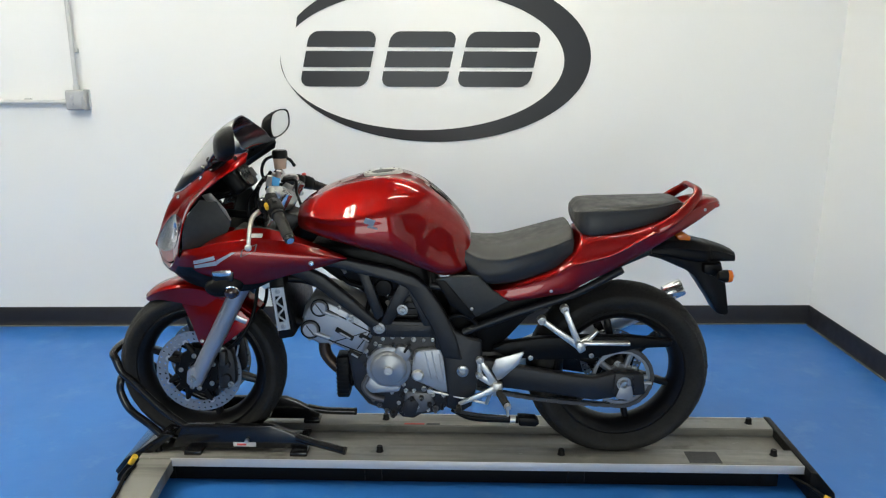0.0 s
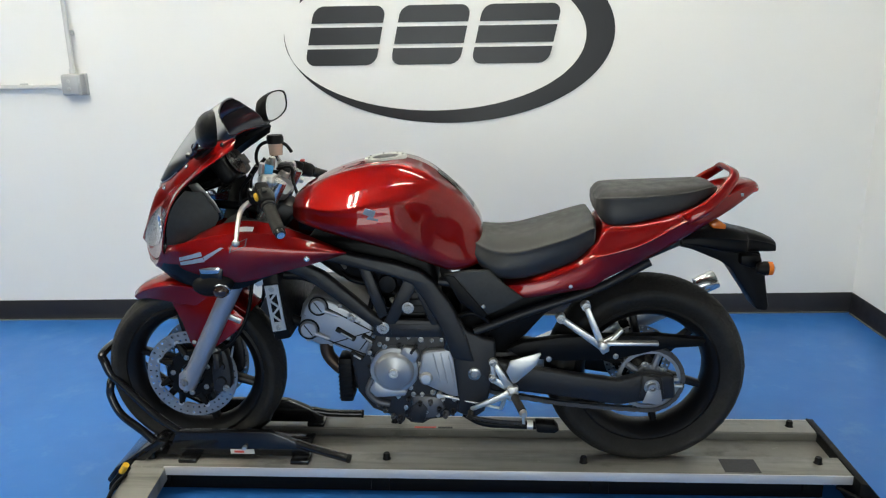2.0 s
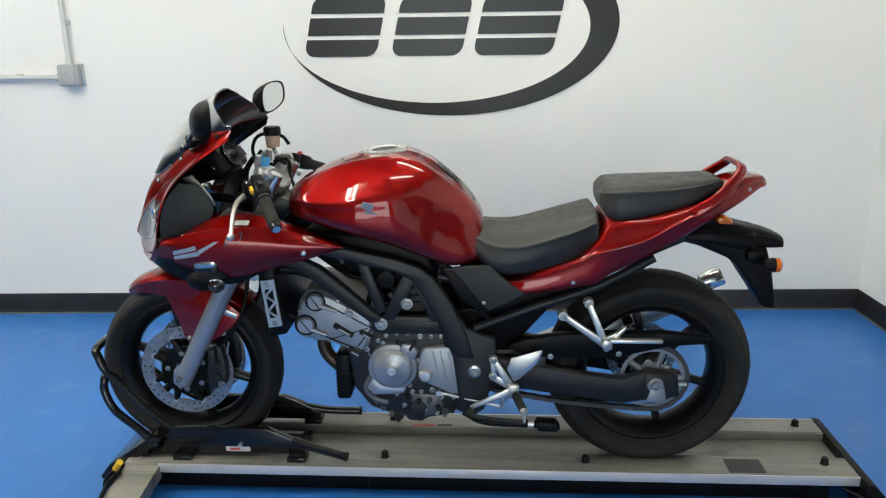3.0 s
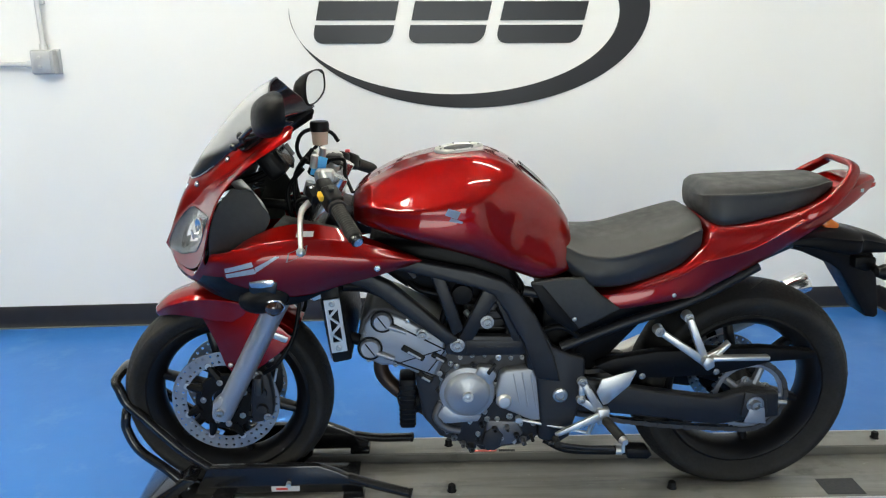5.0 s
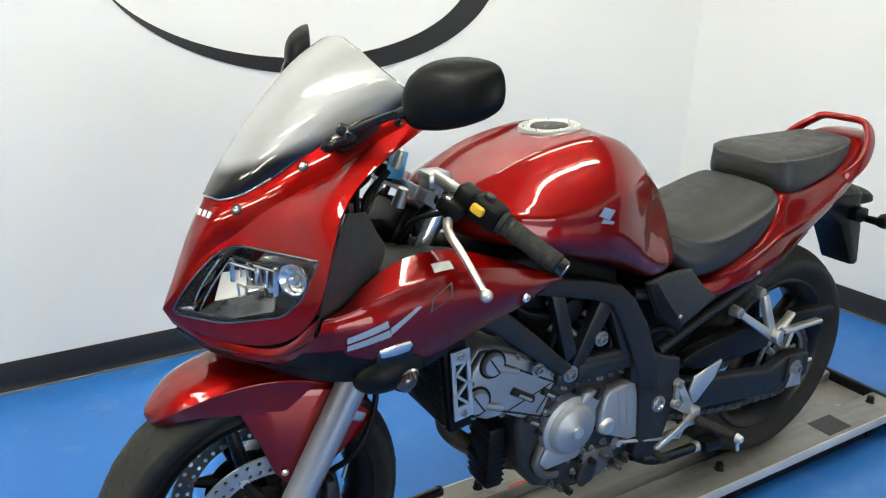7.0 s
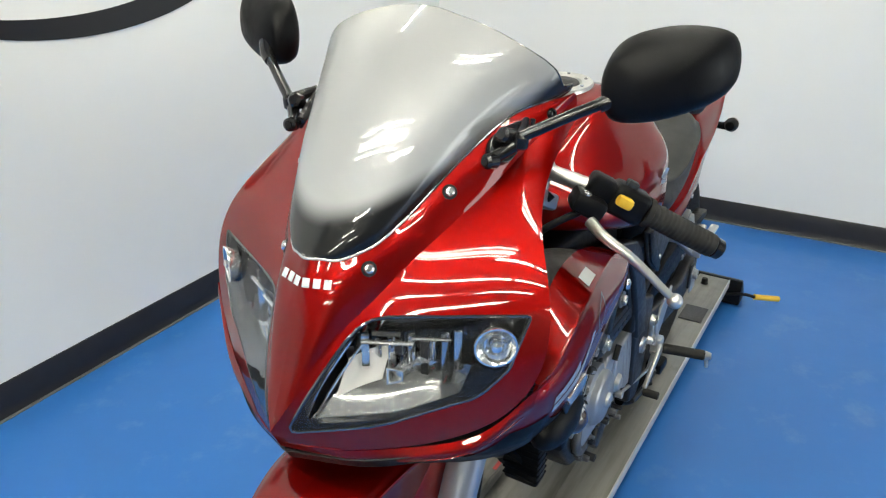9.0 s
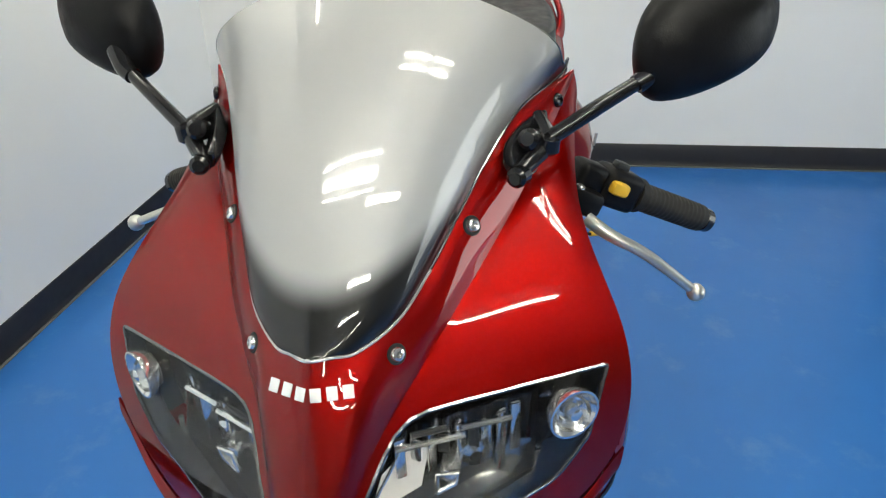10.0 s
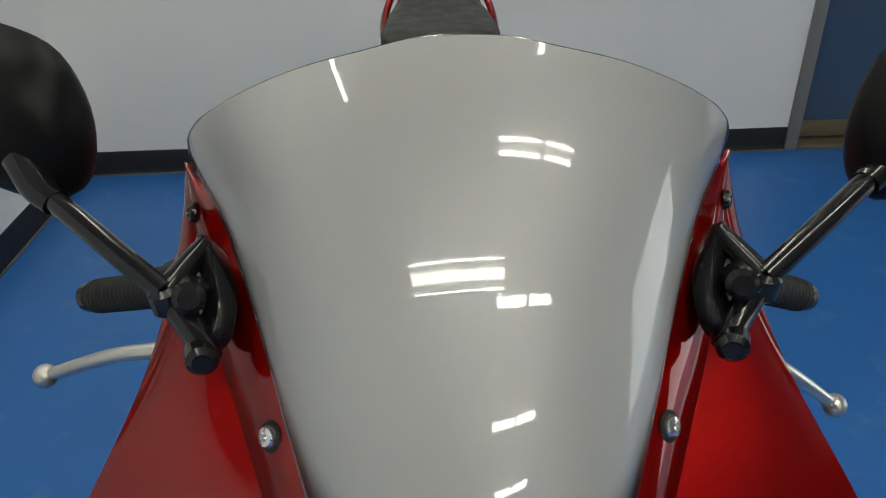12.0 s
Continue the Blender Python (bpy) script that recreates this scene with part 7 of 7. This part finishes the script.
for k, (a, b) in enumerate(zip(line, line[1:] + line[:1])):
    off = 0.0085 if k % 2 else 0.006
    for y in (-off, off):
        t = bmesh.new()
        bmesh.ops.create_cube(t, size=1)
        bmesh.ops.scale(t, vec=(0.0022, 0.013, (b - a).length * 1.25), verts=t.verts)
        d = b - a
        m4 = Matrix.Translation((a + b) / 2 + Vector((0, y, 0))) @ Matrix.Rotation(math.pi / 2 - math.atan2(d.z, d.x), 4, "Y") @ Matrix.Rotation(radians(90), 4, "Z")
        bmesh.ops.transform(t, matrix=m4, verts=t.verts)
        merge(bm, t)
tagged(part("chain", bm, CHAINM, bike, "dull steel drive chain"), kind="stuff")
bm = bmesh.new()
pts = []
for k in range(90):
    a = 2 * math.pi * 8 * k / 89
    c = Vector((0.955, 0.0, 0.60)) + Vector((0.04, 0, -0.20)) * (k / 89)
    pts.append(c + Vector((0.036 * math.cos(a), 0.036 * math.sin(a), 0)))
add_tube(bm, pts, 0.006, n=6, steps=260)
part("rear_shock", bm, CASTDARK, bike, "dark rear spring")
part("shock_body", rod((0.952, 0, 0.64), (0.998, 0, 0.38), 0.022, n=16), BLACK, bike)

part("inner_guard", slab([(0.86, 0.74), (1.30, 0.735), (1.22, 0.66), (1.12, 0.60), (1.06, 0.53), (1.00, 0.47), (0.90, 0.45), (0.86, 0.52)], -0.085, 0.085, 0.01), BLACK, bike, "black inner mudguard")

# ---- foot rests ----
for s in (-1, 1):
    P = lambda x, y, z: (x, s * y, z)
    bm = bmesh.new()

    def bar(a, b, w0, w1, y0, y1):
        """A flat tapered bar from a to b."""
        d = (Vector((*b, 0)) - Vector((*a, 0))).normalized()
        n = Vector((-d.y, d.x, 0))
        add_slab(bm, [(a[0] + n.x * w0, a[1] + n.y * w0), (b[0] + n.x * w1, b[1] + n.y * w1), (b[0] - n.x * w1, b[1] - n.y * w1), (a[0] - n.x * w0, a[1] - n.y * w0)], s * y0, s * y1, 0.003)
    bar((0.962, 0.472), (1.018, 0.378), 0.009, 0.013, 0.147, 0.160)
    bar((0.960, 0.474), (0.962, 0.416), 0.008, 0.008, 0.146, 0.157)
    bar((0.960, 0.418), (1.016, 0.384), 0.010, 0.012, 0.147, 0.159)
    for x, z in ((0.961, 0.472), (0.961, 0.420)):
        add_lathe(bm, [(0, 0.012), (0.012, 0.012), (0.014, 0), (0, 0)], P(x, 0.148, z), (0, s, 0), 18, False)
    add_box(bm, P(1.020, 0.156, 0.374), (0.034, 0.026, 0.046), 0.006)
    hanger = part("footrest_hanger", bm, ALU, bike, "bare alloy footrest hanger")
    part("heel_guard", slab([(1.000, 0.442), (1.012, 0.478), (1.102, 0.505), (1.104, 0.498), (1.086, 0.458), (1.034, 0.408), (1.020, 0.402)], s * 0.150, s * 0.156, 0.003), ALU, hanger, "bare alloy heel guard")
    for x, z in ((0.961, 0.472), (0.961, 0.420)):
        part("hanger_bolt", bolt(P(x, 0.160, z), 0.007, 0.004, (0, s, 0)), BOLT, hanger)
    bm = rod(P(1.026, 0.170, 0.366), P(1.046, 0.268, 0.366), 0.0125, n=14, chamfer=0.003)
    part("footrest", bm, RUBBER, hanger, "black rubber footrest")
    part("footrest_end", rod(P(1.046, 0.268, 0.366), P(1.049, 0.282, 0.366), 0.012, 0.008, n=14), ALU, hanger, "alloy footrest end")
    part("feeler", rod(P(1.046, 0.272, 0.360), P(1.048, 0.275, 0.335), 0.005, 0.004), ALU, hanger)
    bm = bmesh.new()
    bar((1.010, 0.378), (0.893, 0.324), 0.012, 0.006, 0.164, 0.174)
    add_rod(bm, P(0.998, 0.158, 0.362), P(0.985, 0.152, 0.318), 0.007, 0.006)
    pedal = part("foot_lever", bm, ALU, bike, "bare alloy foot lever")
    part("toe_peg", rod(P(0.893, 0.168, 0.316), P(0.893, 0.205, 0.316), 0.0095, n=12, chamfer=0.002), RUBBER, pedal, "black rubber toe peg")
    if s < 0:
        part("shift_rod", rod(P(0.985, 0.150, 0.318), P(0.797, 0.138, 0.356), 0.0042), ALU, pedal, "thin bright shift rod")
        part("rod_joint", rod(P(0.797, 0.130, 0.356), P(0.797, 0.146, 0.356), 0.009, n=10), ALU, pedal)
    # passenger bracket
    bm = bmesh.new()
    bar((1.161, 0.606), (1.284, 0.524), 0.0085, 0.0115, 0.140, 0.156)
    bar((1.234, 0.644), (1.284, 0.524), 0.0085, 0.0115, 0.140, 0.156)
    for v in bm.verts:
        v.co.y += s * 0.020 * ((v.co.x - 1.16) / 0.13) - s * 0.014
    bar((1.288, 0.526), (1.338, 0.584), 0.008, 0.005, 0.150, 0.172)
    bar((1.280, 0.540), (1.325, 0.565), 0.006, 0.006, 0.150, 0.166)
    for x, z in ((1.161, 0.606), (1.234, 0.644)):
        add_lathe(bm, [(0, 0.026), (0.013, 0.026), (0.015, 0), (0, 0)], P(x, 0.118, z), (0, s, 0), 18, False)
    add_slab(bm, [(1.268, 0.528), (1.282, 0.508), (1.302, 0.520), (1.296, 0.545), (1.276, 0.548)], s * 0.146, s * 0.178, 0.004)
    pb = part("passenger_bracket", bm, ALU, bike, "bare alloy passenger footrest bracket")
    for x, z in ((1.161, 0.606), (1.234, 0.644)):
        part("bracket_bolt", bolt(P(x, 0.143, z), 0.008, 0.004, (0, s, 0)), BOLT, pb)
    part("passenger_footrest", box(P(1.366, 0.176, 0.546), (0.15, 0.022, 0.012), 0.004), ALU, pb, "folded alloy passenger footrest")
bm = bmesh.new()
add_tube(bm, [(0.872, -0.120, 0.285), (0.935, -0.136, 0.262), (1.050, -0.138, 0.256), (1.110, -0.136, 0.254)], 0.0125, n=12)
stand = part("side_stand", bm, BLACK, bike, "black folded side stand")
part("stand_foot", slab([(1.090, 0.272), (1.150, 0.268), (1.165, 0.250), (1.150, 0.238), (1.095, 0.240)], -0.160, -0.118, 0.006), BLACK, stand, "black stand foot")
part("stand_spring", tube([(0.880, -0.148, 0.290), (0.960, -0.150, 0.276), (1.060, -0.150, 0.268)], 0.006), CASTDARK, stand)
part("stand_band", rod((1.066, -0.137, 0.256), (1.084, -0.137, 0.255), 0.014, n=14), ALU, stand)

# ---- the lift tray ----
tray = empty("lift_tray", TRAY, "low worn steel wheel tray with bolted side rails on the floor", "lift tray")
ZR, ZC = 0.104, 0.074
for name, y0, y1 in (("front_rail", -0.158, -0.052), ("back_rail", 0.106, 0.192)):
    part(name, box((0.930, (y0 + y1) / 2, ZR - 0.004), (2.260, y1 - y0, 0.008), 0.0015), PLATE, tray, "worn flat side rail")
bm = bmesh.new()
add_box(bm, (0.985, -0.159, ZR - 0.014), (2.150, 0.004, 0.030), 0.001)
part("rail_lip", bm, PLATEEDGE, tray, "bright bare rail edge")
part("rail_lip", box((0.985, 0.193, ZR - 0.014), (2.150, 0.004, 0.030), 0.001), PLATEEDGE, tray, "bright bare rail edge")
part("channel", box((0.930, 0.027, ZC - 0.003), (2.260, 0.156, 0.006), 0.001), PLATE, tray, "worn wheel channel")
part("channel_side", box((0.930, -0.0505, (ZR + ZC) / 2 - 0.004), (2.260, 0.003, ZR - ZC), 0.0), PLATE, tray)
part("channel_side", box((0.930, 0.1045, (ZR + ZC) / 2 - 0.004), (2.260, 0.003, ZR - ZC), 0.0), PLATE, tray)
for x in (-0.12, 0.60, 1.30, 1.96):
    part("cross_beam", box((x, 0.015, 0.036), (0.06, 0.28, 0.062), 0.004), BLACK, tray, "black cross beam on the floor")
for x, y in ((-0.150, -0.105), (-0.02, -0.085), (0.620, -0.092), (1.250, -0.098), (1.985, -0.085), (0.620, 0.150), (1.330, 0.150), (1.985, 0.150)):
    part("rail_bolt", lathe([(0, 0.020), (0.009, 0.020), (0.011, 0.016), (0.011, 0.004), (0.014, 0.0), (0, 0)], (x, y, ZR), "Z", 14, False), BLACK, tray, "black bolt head")
part("worn_label", box((1.735, -0.108, ZR + 0.0006), (0.11, 0.075, 0.0012)), CASTDARK, tray, "dark rubbed label")
part("red_mark", box((0.730, 0.112, ZR + 0.0006), (0.075, 0.010, 0.0012)), REDINK, tray, "faded red bar marking")
part("dark_mark", box((0.800, 0.112, ZR + 0.0006), (0.05, 0.010, 0.0012)), CASTDARK, tray, "dark bar marking")
for y in (-0.115, 0.150):
    part("skirt", box((0.945, y, 0.038), (2.10, 0.012, 0.070), 0.003), BLACK, tray, "black skirt under the rail")
# end wedge
bm = slab([(2.060, 0.006), (2.060, 0.108), (2.085, 0.104), (2.150, 0.030), (2.155, 0.006)], -0.205, 0.205, 0.006)
part("end_wedge", bm, BLACK, tray, "black rubber end wedge")
bm = slab([(-0.200, 0.006), (-0.200, 0.106), (-0.222, 0.104), (-0.285, 0.030), (-0.290, 0.006)], -0.150, 0.150, 0.006)
part("end_wedge", bm, BLACK, tray, "black rubber end wedge")
# outrigger at the front end
bm = bmesh.new()
vs = []
for x0, x1, y, z in ((-0.195, -0.085, -0.155, 0.100), (-0.195, -0.085, -0.30, 0.085), (-0.190, -0.090, -0.46, 0.055)):
    vs.append([bm.verts.new((x, y, zz)) for x, zz in ((x0, z), (x1, z), (x1, z - 0.045), (x0, z - 0.045))])
for a, b in zip(vs, vs[1:]):
    for k in range(4):
        bm.faces.new((a[k], a[(k + 1) % 4], b[(k + 1) % 4], b[k]))
bm.faces.new(vs[0])
bm.faces.new(vs[-1])
part("outrigger", bm, PLATE, tray, "worn steel outrigger foot")
part("outrigger_foot", box((-0.14, -0.43, 0.008), (0.08, 0.06, 0.016), 0.004), BLACK, tray)
for pts, cut_at in (([(-0.10, -0.15, 0.075), (-0.175, -0.175, 0.085), (-0.215, -0.185, 0.100), (-0.195, -0.190, 0.128)], 2), ([(2.02, -0.15, 0.060), (2.060, -0.215, 0.060), (2.090, -0.250, 0.045), (2.168, -0.325, 0.022)], 2)):
    part("lever_rod", tube(pts[:cut_at + 1], 0.006), BLACK, tray, "black bent lever rod")
    part("lever_grip", tube(pts[cut_at - 0:], 0.0105, n=12, smooth=False), YELLOW, tray, "yellow lever grip")

# ---- wheel chock ----
chock = empty("wheel_chock", TRAY, "black tubular steel wheel chock holding the front wheel", "wheel chock")
for s in (-1, 1):
    y = 0.012 + s * 0.112
    bm = slab([(-0.100, 0.118), (-0.055, 0.205), (0.250, 0.205), (0.300, 0.185), (0.375, 0.145), (0.370, 0.118)], y - s * 0.012, y + s * 0.012, 0.006)
    part("side_plate", bm, TUBEBLACK, chock, "black side plate")
    part("handle_tube", tube([(0.330, y, 0.160), (0.400, y + s * 0.012, 0.143), (0.505, y + s * 0.030, 0.124 if s < 0 else 0.132)], 0.0135, n=14), TUBEBLACK, chock, "black tube stub")
    part("tube_end", rod((0.500, y + s * 0.029, 0.125 if s < 0 else 0.133), (0.508, y + s * 0.0305, 0.1235 if s < 0 else 0.1315), 0.0145, n=14), BLACK, chock)
    for x in (-0.02, 0.345):
        part("foot_pad", box((x, y + s * 0.010, 0.112), (0.060, 0.060, 0.016), 0.004), TUBEBLACK, chock, "black foot pad")
for name, r, leg, top in (("upper_hoop", 0.0135, [(-0.035, -0.100, 0.183), (-0.130, -0.085, 0.246), (-0.231, -0.067, 0.340), (-0.273, -0.060, 0.380), (-0.290, -0.056, 0.420)], (-0.300, 0.447)),
                          ("lower_hoop", 0.0130, [(-0.113, -0.100, 0.133), (-0.173, -0.090, 0.187), (-0.250, -0.072, 0.240), (-0.282, -0.062, 0.301), (-0.281, -0.057, 0.338)], (-0.278, 0.362))):
    x, z = top
    mid = [(x - 0.002, -0.042, z - 0.008), (x, 0.012, z), (x - 0.002, 0.066, z - 0.008)]
    bm = tube(leg + mid + [(a, 0.024 - b, c) for a, b, c in leg[::-1]], r, n=16, steps=150)
    part(name, bm, TUBEBLACK, chock, "glossy black bent tube hoop")
part("front_foot", slab([(-0.120, 0.180), (-0.085, 0.170), (-0.150, 0.115), (-0.235, 0.060), (-0.285, 0.008), (-0.305, 0.030), (-0.270, 0.075)], -0.125, 0.150, 0.006), TUBEBLACK, chock, "black front foot plate")
part("base_plate", box((0.13, 0.012, 0.090), (0.44, 0.14, 0.010), 0.003), TUBEBLACK, chock, "black base plate")
bm = bmesh.new()
rows = []
for a in (236, 250, 264, 280, 300, 318):
    c, d = math.cos(radians(a)), math.sin(radians(a))
    rows.append([(0.298 * c, -0.055, 0.385 + 0.298 * d + 0.02), (0.293 * c, 0.0, 0.385 + 0.293 * d), (0.298 * c, 0.055, 0.385 + 0.298 * d + 0.02)])
part("cradle", sheet(rows, 24, 8, -0.004), TUBEBLACK, chock, "black wheel cradle")
part("label", box((0.155, 0.012 - 0.1255, 0.135), (0.078, 0.001, 0.016)), STICKERGLINT, chock, "pale maker label")
part("label_mark", box((0.145, 0.012 - 0.1264, 0.135), (0.032, 0.001, 0.007)), REDINK, chock, "red bar on the label")
part("pin", rod((0.165, -0.113, 0.152), (0.165, -0.126, 0.152), 0.007, n=12), ALU, chock, "bright locking pin")
# strap over the rail end
strap = empty("tie_strap", TRAY @ Matrix.Translation((-0.19, -0.24, 0.0)), "black webbing strap end lying on the outrigger", "strap")
part("webbing", tube([(0.0, 0.03, 0.105), (-0.012, -0.02, 0.098), (-0.006, -0.10, 0.085), (-0.020, -0.16, 0.055), (-0.022, -0.20, 0.006)], 0.007, n=8), BLACK, strap)
